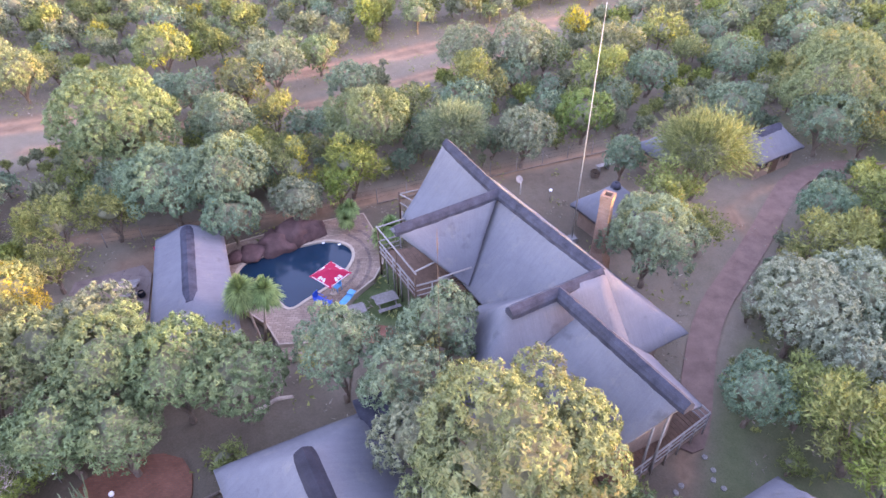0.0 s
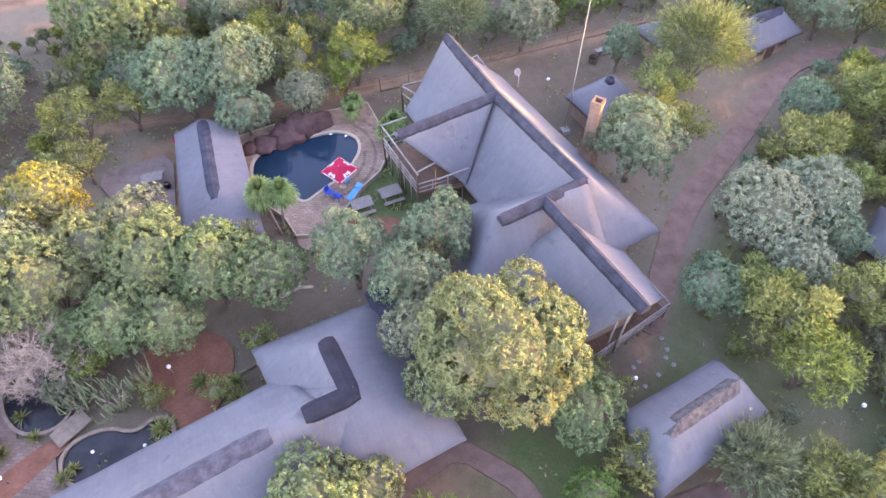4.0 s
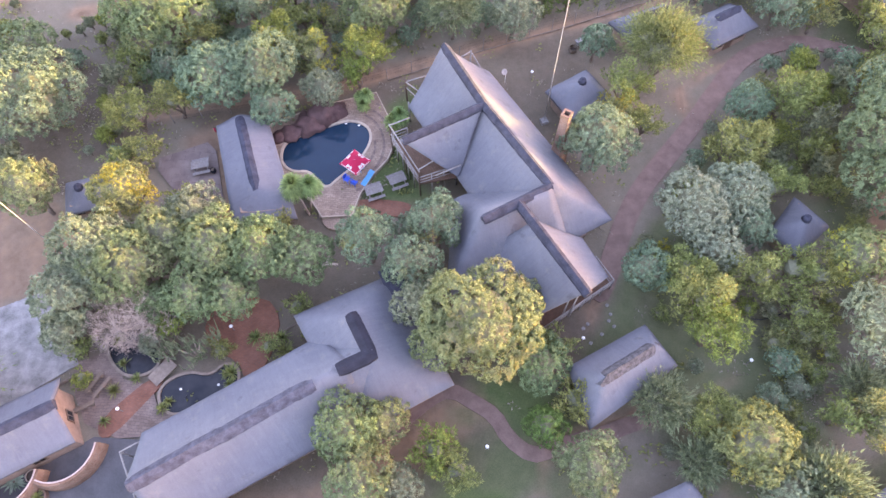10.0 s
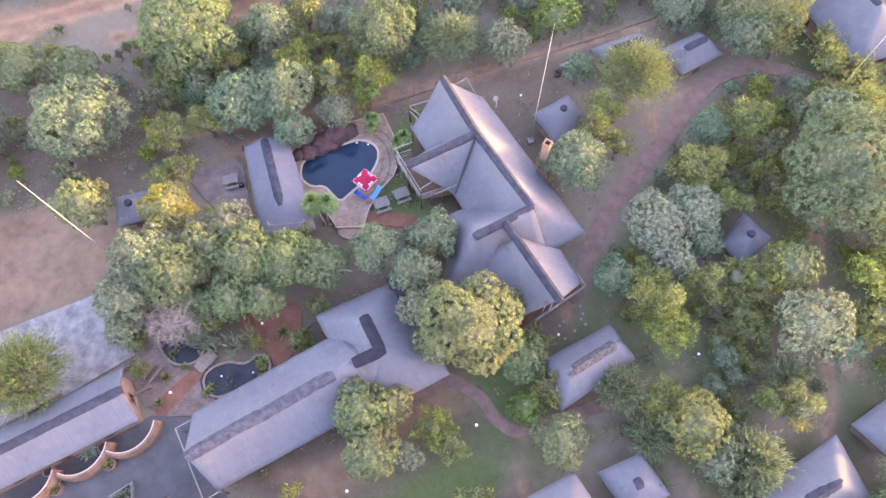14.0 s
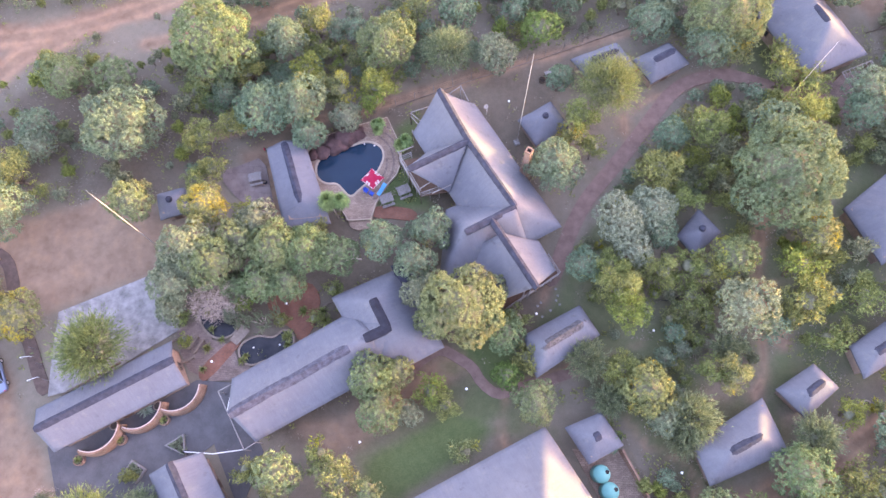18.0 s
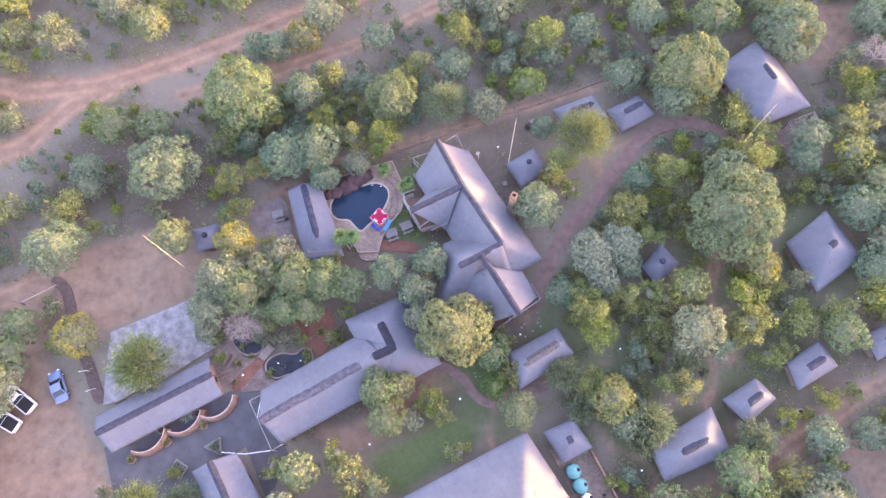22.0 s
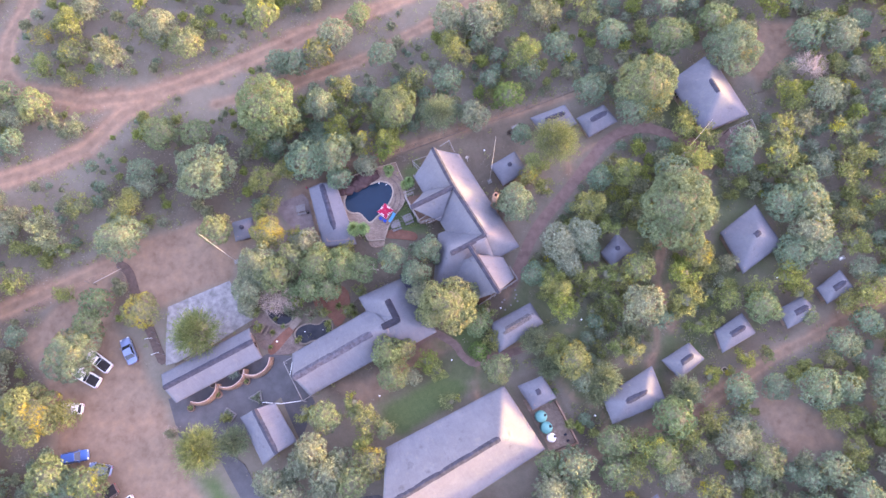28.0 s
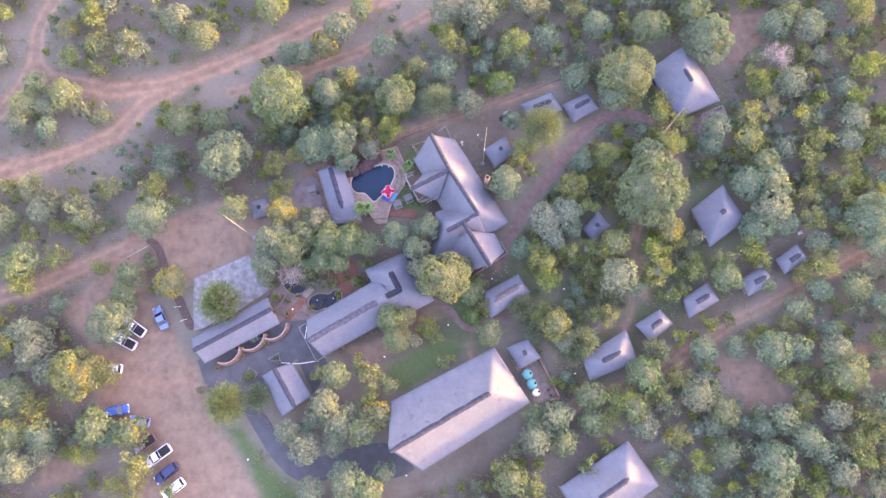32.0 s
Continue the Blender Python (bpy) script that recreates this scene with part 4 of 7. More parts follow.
PAVER = paving("tan_clay_pavers", (0.36, 0.265, 0.20), (0.28, 0.195, 0.148), (0.15, 0.115, 0.09), 0.42, 0.21)
PAVER_DARK = paving("worn_clay_pavers", (0.235, 0.175, 0.145), (0.185, 0.135, 0.112), (0.13, 0.10, 0.085), 0.42, 0.21)
SANDSTONE = paving("mauve_flagstones", (0.235, 0.185, 0.165), (0.20, 0.155, 0.14), (0.15, 0.115, 0.10), 1.3, 0.9)
REDPAVE = paving("red_pavers", (0.275, 0.118, 0.074), (0.215, 0.088, 0.057), (0.17, 0.10, 0.075), 0.2, 0.1)
PATHEARTH = plain("trodden_red_earth", (0.185, 0.118, 0.094), 0.95, var=0.35, scale=0.9, relief=0.5)
BEDSOIL = plain("damp_brown_soil", (0.098, 0.066, 0.052), 0.95, var=0.45, scale=1.6, relief=0.8)
STONE = plain("sandstone_kerb", (0.36, 0.29, 0.22), 0.85, var=0.2, scale=2)
ROCK = plain("maroon_rock", (0.092, 0.05, 0.045), 0.8, var=0.55, scale=1.3, relief=1.0)


def pool_terrace():
    t = thing("pool_terrace", 0, 0, 0, "raised terrace of pinkish clay pavers round the pool", "terrace")
    bm = bmesh.new()
    rim = grown(POOL, 0.24)
    outer = [bm.verts.new((x, y, 0.4)) for x, y in TERRACE]
    inner = [bm.verts.new((x, y, 0.4)) for x, y in rim]
    eds = [bm.edges.new((a, b)) for loop in (outer, inner) for a, b in zip(loop, loop[1:] + loop[:1])]
    bmesh.ops.triangle_fill(bm, edges=eds, use_beauty=True, normal=(0, 0, 1))
    part("paving", bm, PAVER, t, "pinkish brick paving")
    ring("side_wall", TERRACE, grown(TERRACE, 0.12), -0.2, 0.42, STONE, t, "pale stone edging")
    # laid courses that follow the east curve and the steps on the south side
    cx, cy = -10.4, 36.0
    for j in range(11):
        r0 = 3.75 + 0.29 * j
        n = int(r0 * 2.1 / 0.55)
        for i in range(n):
            a0, a1 = -1.15 + 2.1 * (i + 0.05 + 0.5 * (j % 2)) / n, -1.15 + 2.1 * (i + 0.95 + 0.5 * (j % 2)) / n
            pts = [(cx + q * math.cos(w), cy + q * math.sin(w)) for q, w in ((r0 - 0.125, a0), (r0 - 0.125, a1), (r0 + 0.125, a1), (r0 + 0.125, a0))]
            if all(inside(p, TERRACE) and not inside(p, grown(POOL, 0.32)) for p in pts):
                slab("paver", pts, 0.39, 0.412 + 0.004 * ((i + j) % 3), PAVER_DARK if j % 3 == 0 else PAVER, t)
    for k, (a, b, z) in enumerate((((-12.1, 29.9), (-8.0, 30.3), 0.3), ((-11.7, 29.2), (-8.1, 29.5), 0.2), ((-11.2, 28.4), (-8.2, 28.6), 0.12))):
        slab("step", [a, b, (b[0] - 0.1, b[1] - 1.0), (a[0] + 0.4, a[1] - 1.0)], -0.2, z, PAVER, t)
    slab("landing", [(-10.9, 27.9), (-8.4, 28.2), (-8.4, 27.2), (-9.8, 26.9), (-10.6, 27.2)], -0.2, 0.16, PAVER, t)
    p = thing("swimming_pool", 0, 0, 0, "kidney-shaped swimming pool with dark blue water", "pool")
    ring("coping", POOL, rim, 0.05, 0.45, STONE, p, "pale rounded stone coping")
    w = slab("water", POOL, -0.25, 0.3, WATER, p, "still dark blue water")
    for x, y in ((-9.7, 38.7), (-8.4, 38.5)):
        bm = bmesh.new()
        box(bm, x, y, 0.47, 0.22, 0.14, 0.06, 20, 0.02)
        part("skimmer_lid", bm, WHITE, p)
    r = random.Random(3)
    for x, y, s, h in ((-16.0, 36.9, 0.9, 0.45), (-15.0, 37.5, 1.2, 0.6), (-13.3, 38.4, 1.35, 1.1), (-13.6, 39.0, 1.0, 0.9), (-11.8, 39.6, 1.5, 1.5), (-10.9, 39.9, 1.15, 1.45), (-12.3, 38.9, 0.8, 0.9)):
        boulder(x, y, 0.38, s, h, r)


def boulder(x, y, z, s, h, r):
    bm = bmesh.new()
    bmesh.ops.create_icosphere(bm, subdivisions=3, radius=1)
    k = Vector((r.uniform(0, 9), r.uniform(0, 9), r.uniform(0, 9)))
    for v in bm.verts:
        q = v.co.copy()
        v.co *= 0.95 + 0.5 * noise.noise(q * 1.3 + k) + 0.3 * abs(noise.noise(q * 2.6 + k)) - 0.1 * abs(noise.noise(q * 6 + k))
        v.co = Vector((v.co.x * s, v.co.y * s * r.uniform(0.98, 1.02) * 0.85, max(-0.3, v.co.z) * h))
    ob = part("boulder", bm, ROCK, None, "", True)
    ob.matrix_world = pose(x, y, z, 0, 0, r.uniform(0, 180))
    tagged(ob, "large rounded maroon boulder of the pool waterfall", "rock", "pool waterfall boulders")


WATER, wn_, wl_, wb_ = material("pool_water", 0.06, 0, 0.3)
wl_.new(ramp(wn_, wl_, noise_node(wn_, wl_, 0.25), [(0.3, (0.006, 0.021, 0.040)), (0.7, (0.009, 0.030, 0.052))]), wb_.inputs["Base Color"])
bump(wn_, wl_, wb_, noise_node(wn_, wl_, 3.0), 0.08, 0.02)
pool_terrace()

RED = plain("red_canvas", (0.62, 0.03, 0.09), 0.8, var=0.12, scale=3)
BLUEPLASTIC = plain("blue_plastic", (0.02, 0.10, 0.50), 0.4, var=0.1)
CYANPLASTIC = plain("light_blue_plastic", (0.04, 0.30, 0.52), 0.4, var=0.1)
GREYWOOD = plain("silvered_wood", (0.2, 0.18, 0.165), 0.9, var=0.3, scale=5)


def parasol():
    t = thing("parasol", -8.1, 32.9, 0.4, "square red canvas parasol with white shapes along its sides", "parasol", "", 52)
    tube("pole", [(0, 0, 0), (0, 0, 2.35)], 0.03, STEEL, t)
    vs, fs = tube_data([(0, 0, 0), (0, 0, 0.1)], [0.28, 0.24], 14)
    mesh_ob("base", vs, fs, STONE, t)
    h = 1.05
    cor = [Vector((h, h, 1.85)), Vector((-h, h, 1.85)), Vector((-h, -h, 1.85)), Vector((h, -h, 1.85))]
    top = Vector((0, 0, 2.35))
    cm = bmesh.new()
    tv = cm.verts.new(top)
    cv = []
    for a, b in zip(cor, cor[1:] + cor[:1]):
        m = a.lerp(b, 0.5)
        cv += [cm.verts.new(a), cm.verts.new(m * 0.94 + Vector((0, 0, m.z * 0.06 + 0.02)))]
    for a, b in zip(cv, cv[1:] + cv[:1]):
        cm.faces.new((tv, a, b))
    bmesh.ops.solidify(cm, geom=cm.faces[:], thickness=0.012)
    can = part("canopy", cm, RED, t, "red canvas")
    for k, c in enumerate(cor):
        tube("rib", [top - Vector((0, 0, 0.05)), c - Vector((0, 0, 0.03))], 0.012, STEEL, t, 5)
    for k in range(4):
        a, b = cor[k], cor[(k + 1) % 4]
        def at(s, d, lift=0.03):
            e = a.lerp(b, s)
            e = Vector((e.x * 0.95, e.y * 0.95, e.z))
            return e.lerp(top, d) + Vector((0, 0, lift))
        bm = bmesh.new()
        for s0, s1, d0, d1 in ((0.06, 0.94, 0.0, 0.05),) + (((0.3, 0.42, 0.1, 0.34), (0.45, 0.53, 0.14, 0.3), (0.56, 0.68, 0.1, 0.34)) if k in (1, 2, 3) else ((0.35, 0.65, 0.12, 0.3),)):
            bm.faces.new([bm.verts.new(at(*q)) for q in ((s0, d0), (s1, d0), (s1, d1), (s0, d1))])
        bmesh.ops.solidify(bm, geom=bm.faces[:], thickness=0.006)
        part("white_shape", bm, WHITE, can)


def plastic_chair(x, y, turn, mat, label):
    t = thing("plastic_chair", x, y, 0.4, label, "chair", "poolside plastic chairs", turn)
    bm = bmesh.new()
    box(bm, 0, 0, 0.42, 0.52, 0.5, 0.05, 0, 0.015)
    part("seat", bm, mat, t)
    bm = bmesh.new()
    box(bm, 0, 0.25, 0.68, 0.5, 0.05, 0.5, 0, 0.015)
    part("backrest", bm, mat, t)
    for sx in (-1, 1):
        bm = bmesh.new()
        box(bm, sx * 0.27, 0, 0.63, 0.06, 0.5, 0.04, 0, 0.01)
        part("armrest", bm, mat, t)
        for sy in (-1, 1):
            tube("leg", [(sx * 0.22, sy * 0.21, 0.4), (sx * 0.26, sy * 0.25, 0)], 0.025, mat, t, 6)


def picnic_table(x, y, z, turn, label="weathered grey wooden picnic table with fixed benches", L=1.65):
    t = thing("picnic_table", x, y, z, label, "table", "picnic tables", turn)
    for k in range(5):
        bm = bmesh.new()
        box(bm, 0, -0.36 + 0.18 * k, 0.74, L, 0.16, 0.04, 0, 0.008)
        part("top_board", bm, GREYWOOD, t)
    for s in (-1, 1):
        for k in range(2):
            bm = bmesh.new()
            box(bm, 0, s * (0.68 + 0.16 * k), 0.43, L, 0.14, 0.04, 0, 0.008)
            part("bench_board", bm, GREYWOOD, t)
        bm = bmesh.new()
        box(bm, s * L * 0.36, 0, 0.38, 0.06, 1.6, 0.09)
        part("crossbeam", bm, GREYWOOD, t)
        for q in (-1, 1):
            tube("leg", [(s * L * 0.36, q * 0.25, 0.72), (s * L * 0.36, q * 0.6, 0)], 0.05, GREYWOOD, t, 5)


parasol()
plastic_chair(-9.0, 32.0, 60, BLUEPLASTIC, "dark blue plastic garden chair under the parasol")
plastic_chair(-8.3, 31.6, 150, BLUEPLASTIC, "dark blue plastic garden chair under the parasol")
plastic_chair(-7.9, 33.3, -30, CYANPLASTIC, "light blue plastic garden chair under the parasol")
picnic_table(-6.4, 30.9, 0, 22)
picnic_table(-4.3, 32.1, 0, 24)
picnic_table(-23.2, 33.6, 0, 15)

ex = thing("fire_extinguisher", -22.3, 37.6, 0, "red fire extinguisher on a post by the poolside shelter", "extinguisher")
tube("post", [(0, 0, -0.2), (0, 0, 1.25)], 0.05, TIMBER, ex, 6)
tube("cylinder", [(-0.12, 0, 0.55), (-0.12, 0, 1.05), (-0.12, 0, 1.12)], [0.09, 0.09, 0.04], RED, ex, 10)
tube("valve", [(-0.12, 0, 1.12), (-0.12, 0, 1.2)], 0.03, CAP, ex, 6)
pt = thing("clay_pot", -22.0, 33.2, 0, "dark round pot standing beside the picnic table", "pot")
vs, fs = tube_data([(0, 0, -0.05), (0, 0, 0.2), (0, 0, 0.42), (0, 0, 0.5)], [0.16, 0.27, 0.25, 0.2], 14, False)
bm = bmesh.new()
bv = [bm.verts.new(v) for v in vs]
for f in fs:
    bm.faces.new([bv[i] for i in f])
bmesh.ops.solidify(bm, geom=bm.faces[:], thickness=0.03)
part("pot_wall", bm, CAP, pt, "", True)
vs, fs = tube_data([(0, 0, 0), (0, 0, 0.36)], [0.15, 0.22], 14)
mesh_ob("soil", vs, fs, BARK, pt)

# ---- paths, courts and drives ----
PAVED = []


def sheet(name, poly, z, mat, label, category, rounds=2):
    PAVED.append(poly)
    ob = slab(name, smooth_closed(poly, rounds) if rounds else poly, -0.3, z, mat)
    return tagged(ob, label, category, kind="structure")


sheet("path_red", [(-8.4, 30.2), (-5.5, 30.3), (-2.6, 29.8), (-2.6, 28.2), (-5.5, 28.6), (-8.3, 28.6)], 0.06, REDPAVE, "red brick path from the pool to the lodge", "path")


def ribbon(line, half):
    """The outline of a strip of even width along a line."""
    P = [Vector(p) for p in line]
    out = [[], []]
    for i, p in enumerate(P):
        d = (P[min(i + 1, len(P) - 1)] - P[max(i - 1, 0)]).normalized()
        for k in (0, 1):
            out[k].append(tuple(p + Vector((-d.y, d.x)) * half * (1 - 2 * k)))
    return out[0] + out[1][::-1]


sheet("path_garden", ribbon([(-4.7, 8.3), (-2.6, 10.2), (-0.7, 11.8), (0.9, 12.5), (2.7, 11.5), (4.4, 10.5), (5.4, 8.7), (7.2, 7.4), (8.7, 7.9), (10.3, 8.5), (12.8, 9.1), (15.3, 10.0), (18.2, 11.1)], 0.62), 0.05, PATHEARTH, "reddish brown garden path winding from the lobby to the cottages", "path", 1)
sheet("path_lodge", ribbon([(47.4, 47.0), (42.3, 48.9), (37.9, 50.4), (33.8, 49.4), (30.8, 47.6), (28.3, 44.3), (24.7, 39.3), (21.0, 34.7), (18.8, 32.0), (17.1, 29.1), (15.7, 25.9), (14.4, 22.4), (13.2, 20.4)], 0.95), 0.045, PATHEARTH, "broad reddish earth path round the back of the lodge", "path", 1)
sheet("flower_bed", ribbon([(-54.5, 23.6), (-52.4, 22.3), (-51.3, 20.2), (-50.5, 18.1), (-48.7, 14.6), (-46.6, 11.2), (-45.5, 9.0), (-44.0, 6.5)], 0.75), 0.04, BEDSOIL, "dark bare planting bed along the parking slab", "bed", 1)
sheet("pavement_picnic", [(-28.4, 34.4), (-25.2, 35.8), (-22.6, 37.0), (-21.0, 31.6), (-19.8, 27.8), (-24.6, 30.2)], 0.05, SANDSTONE, "pale flagstones beside the poolside shelter", "pavement", 1)
sheet("pavement_court", [(-20.2, 18.2), (-18.4, 20.0), (-15.2, 20.4), (-13.6, 18.6), (-13.8, 15.8), (-14.6, 13.8), (-15.8, 13.0), (-16.6, 14.6), (-19.2, 15.6)], 0.06, REDPAVE, "red brick courtyard between ponds and reception", "courtyard", 1)
sheet("pavement_yard", [(-30.2, 14.2), (-27.2, 15.6), (-25.8, 13.0), (-23.4, 12.6), (-22.4, 10.6), (-20.6, 9.8), (-22.4, 8.5), (-25.2, 8.3), (-28.0, 9.4), (-29.4, 11.6)], 0.055, PAVER_DARK, "worn brown brick yard beside the ponds", "yard", 0)
sheet("path_pond", [(-22.3, 12.9), (-23.3, 13.5), (-27.0, 9.6), (-26.6, 8.3), (-25.6, 8.4), (-23.2, 11.6)], 0.07, REDPAVE, "red brick path beside the pond", "path", 1)
sheet("pavement_forecourt", [(-42.4, 0.8), (-39.5, -6.0), (-37.8, -8.6), (-31.5, -8.2), (-29.4, -3), (-24, 1.5), (-20.2, -5.5), (-18.4, 0.8), (-22.8, 8.2), (-27.0, 8.4), (-30, 6.4), (-34, 4.6), (-39.6, 2.4)], 0.05, TARMAC, "dark grey tarmac forecourt of the entrance", "forecourt", 0)
sheet("road_drive", [(-33.4, -7.6), (-29.6, -8.0), (-26.7, -12.1), (-23.4, -15.5), (-19.4, -16.0), (-15.4, -14.6), (-10.4, -13.4), (-6.4, -12.9), (-1.2, -17.0), (-4, -18.8), (-8.0, -19.2), (-13.2, -19.2), (-19.2, -19.8), (-23.4, -19.8), (-27.7, -15.8), (-31.2, -10.8)], 0.045, TARMAC, "curving grey tarmac drive to the hall", "road", 1)
sheet("pavement_slab", [(-44.6, 16.0), (-34.6, 20.7), (-29.8, 14.2), (-39.2, 7.6), (-43.6, 6.2), (-44.2, 10.7)], 0.08, CONCRETE, "pale worn concrete parking slab", "slab", 0)
sheet("pavement_terrace", [(48.6, 48.2), (56.7, 51.6), (58.2, 49.4), (57.2, 46.4), (51.6, 43.4), (49.4, 44.0)], 0.07, PAVER_DARK, "grey stone terrace below the big cottage", "terrace", 1)
sheet("pavement_tanks", [(15.3, 1.8), (20.3, 1.8), (23.6, -4.5), (19.4, -6.0)], 0.05, PAVER, "grey brick paving under the water tanks", "pavement", 0)


KERB = plain("brown_stone_kerb", (0.2, 0.155, 0.12), 0.9, var=0.35, scale=3, relief=0.6)


def pond(outline, label):
    t = thing("garden_pond", 0, 0, 0, label, "pond", "courtyard ponds")
    o = smooth_closed(outline)
    ring("kerb", o, grown(o, 0.22), -0.2, 0.28, KERB, t, "curved brown stone kerb")
    slab("water", o, -0.2, 0.14, PONDWATER, t, "black still pond water")
    return t


PONDWATER, pn_, pl_, pb_ = material("pond_water", 0.08, 0, 0.28)
pl_.new(ramp(pn_, pl_, noise_node(pn_, pl_, 0.8), [(0.3, (0.008, 0.01, 0.014)), (0.7, (0.03, 0.03, 0.032))]), pb_.inputs["Base Color"])
bump(pn_, pl_, pb_, noise_node(pn_, pl_, 4.0), 0.1, 0.02)
pond([(-22.5, 12.5), (-22.3, 10.9), (-20.9, 10.1), (-19.2, 11.0), (-17.8, 10.7), (-16.4, 11.9), (-16.4, 13.9), (-17.6, 14.4), (-18.6, 13.2), (-20.6, 13.6)], "dark garden pond with a curved stone kerb")
pond([(-28.0, 16.8), (-27.3, 14.7), (-25.6, 13.2), (-23.6, 13.5), (-23.0, 14.8), (-24.2, 16.2), (-25.8, 17.8)], "small dark upper pond under trees")
for x, y in ((-20.9, 12.2), (-17.9, 12.6)):
    bm = bmesh.new()
    bmesh.ops.create_icosphere(bm, subdivisions=2, radius=0.11)
    for v in bm.verts:
        v.co *= 1 + 0.3 * noise.noise(v.co * 5)
    ob = part("stone", bm, WHITE, None)
    ob.location = (x, y, 0.16)
    tagged(ob, "small white stone standing in the pond", "stone", "pond stones")
bm = bmesh.new()
box(bm, 0, 0, 0.33, 1.2, 2.2, 0.12, 0, 0.03)
ob = part("footbridge", bm, KERB, None)
ob.matrix_world = pose(-22.6, 13.6, 0, 0, 0, -38)
tagged(ob, "short stone footbridge between the two ponds", "bridge")

# ---- entrance: curved walls, planters, carport frame ----
def curved_wall(cx, cy, r, a0, a1, h=1.25):
    t = thing("curved_wall", cx, cy, 0, "curved clay brick wall with a pale rounded coping", "wall", "entrance curved walls")
    n = 16
    inn = [(r * math.cos(radians(a0 + (a1 - a0) * i / n)), r * math.sin(radians(a0 + (a1 - a0) * i / n))) for i in range(n + 1)]
    prof = ((0.0, -0.2), (0.0, h), (0.26, h), (0.46, h * 0.55), (0.5, -0.2))
    vs = [(x * (r + d) / r, y * (r + d) / r, z) for x, y in inn for d, z in prof]
    fs = [(i * 5 + k, i * 5 + (k + 1) % 5, i * 5 + 5 + (k + 1) % 5, i * 5 + 5 + k) for i in range(n) for k in range(5)]
    mesh_ob("wall", vs, fs + [(4, 3, 2, 1, 0), tuple(n * 5 + k for k in range(5))], CLAYBRICK, t, "orange clay brick leaning outward at its foot")
    inn2, out2 = [(x * (r - 0.03) / r, y * (r - 0.03) / r) for x, y in inn], [(x * (r + 0.07) / r, y * (r + 0.07) / r) for x, y in inn]
    slab("coping", inn2 + out2[::-1], h, h + 0.06, COPING, t, "pale pink coping")


CLAYBRICK = brickwork("orange_clay_brickwork", (0.31, 0.175, 0.115), (0.235, 0.13, 0.085), (0.30, 0.235, 0.18))
COPING = plain("pinkish_coping", (0.5, 0.38, 0.32), 0.85, var=0.15)
SOIL = plain("dark_soil", (0.06, 0.045, 0.035), 0.95, var=0.3, scale=6)
for cx, cy in ((-37.2, 3.1), (-32.9, 5.6), (-28.9, 7.6)):
    curved_wall(cx, cy, 2.75, -112, 4)


def rosette(parent, n, length, width, lift, mat, r, z=0.0, name="leaves", low=0.3):
    """Sword-shaped leaves arching out from one point."""
    vs, fs = [], []
    for i in range(n):
        w = 2 * math.pi * (i * 0.618) % (2 * math.pi)
        e = lift * r.uniform(low, 1.0) + r.uniform(-0.1, 0.15)
        d = Vector((math.cos(w), math.sin(w), 0))
        s = Vector((-d.y, d.x, 0))
        L = length * r.uniform(0.7, 1.1)
        o = len(vs)
        for k, (f, hw) in enumerate(((0.0, 0.6), (0.4, 1.0), (0.75, 0.7), (1.0, 0.05))):
            p = d * (L * f * math.cos(e)) + Vector((0, 0, z + L * f * math.sin(e) - L * 0.55 * f * f * math.cos(e)))
            vs += [p - s * width * hw, p + s * width * hw + Vector((0, 0, 0.01))]
        fs += [(o + 2 * k, o + 2 * k + 1, o + 2 * k + 3, o + 2 * k + 2) for k in range(3)]
    return mesh_ob(name, vs, fs, mat, parent)


def planter(x, y, r0, h, label, leaf):
    t = thing("round_planter", x, y, 0, label, "planter", "entrance planters")
    out = [(r0 * math.cos(radians(a)), r0 * math.sin(radians(a))) for a in range(0, 360, 20)]
    ring("pot", [(px_ * 0.8, py_ * 0.8) for px_, py_ in out], out, -0.1, h, BRICKWORK, t)
    slab("soil", [(px_ * 0.8, py_ * 0.8) for px_, py_ in out], -0.1, h - 0.08, SOIL, t)
    if leaf:
        rosette(t, 40, 0.75, 0.035, 1.3, LEAF[leaf], random.Random(int(x * 7)), h - 0.05, "plant")


for x, y in ((-38.4, -0.5), (-34.2, 1.7), (-29.8, 3.9)):
    planter(x, y, 0.6, 0.55, "round brick planter with a green tufted plant", "o")
for x, y in ((-35.2, 3.2), (-30.7, 5.4)):
    planter(x, y, 0.5, 0.6, "empty round clay pot behind the curved wall", "")


def triangle_bed(pts, label):
    t = thing("triangular_planter", 0, 0, 0, label, "planter", "triangular planters")
    c = np.mean(pts, axis=0)
    ring("kerb", [tuple(c + (np.array(p) - c) * 0.8) for p in pts], pts, -0.1, 0.45, GREYWOOD, t)
    slab("soil", [tuple(c + (np.array(p) - c) * 0.8) for p in pts], -0.1, 0.35, SOIL, t)
    r = random.Random(int(abs(c[0]) * 5))
    for k in range(9):
        p = c + (np.array(pts[k % len(pts)]) - c) * r.uniform(0.2, 0.62) * (k < 8)
        q = rosette(t, 22, 0.72, 0.05, 1.3, LEAF["g"], r, 0.3, "plant")
        q.location = (p[0], p[1], 0)


triangle_bed([(-29.3, 1.2), (-27.4, 2.5), (-26.8, 0.2)], "triangular timber-edged bed with green plants")
triangle_bed([(-33.4, -1.9), (-32.6, -0.3), (-30.9, -1.3), (-31.7, -2.8)], "triangular timber-edged bed with green plants")


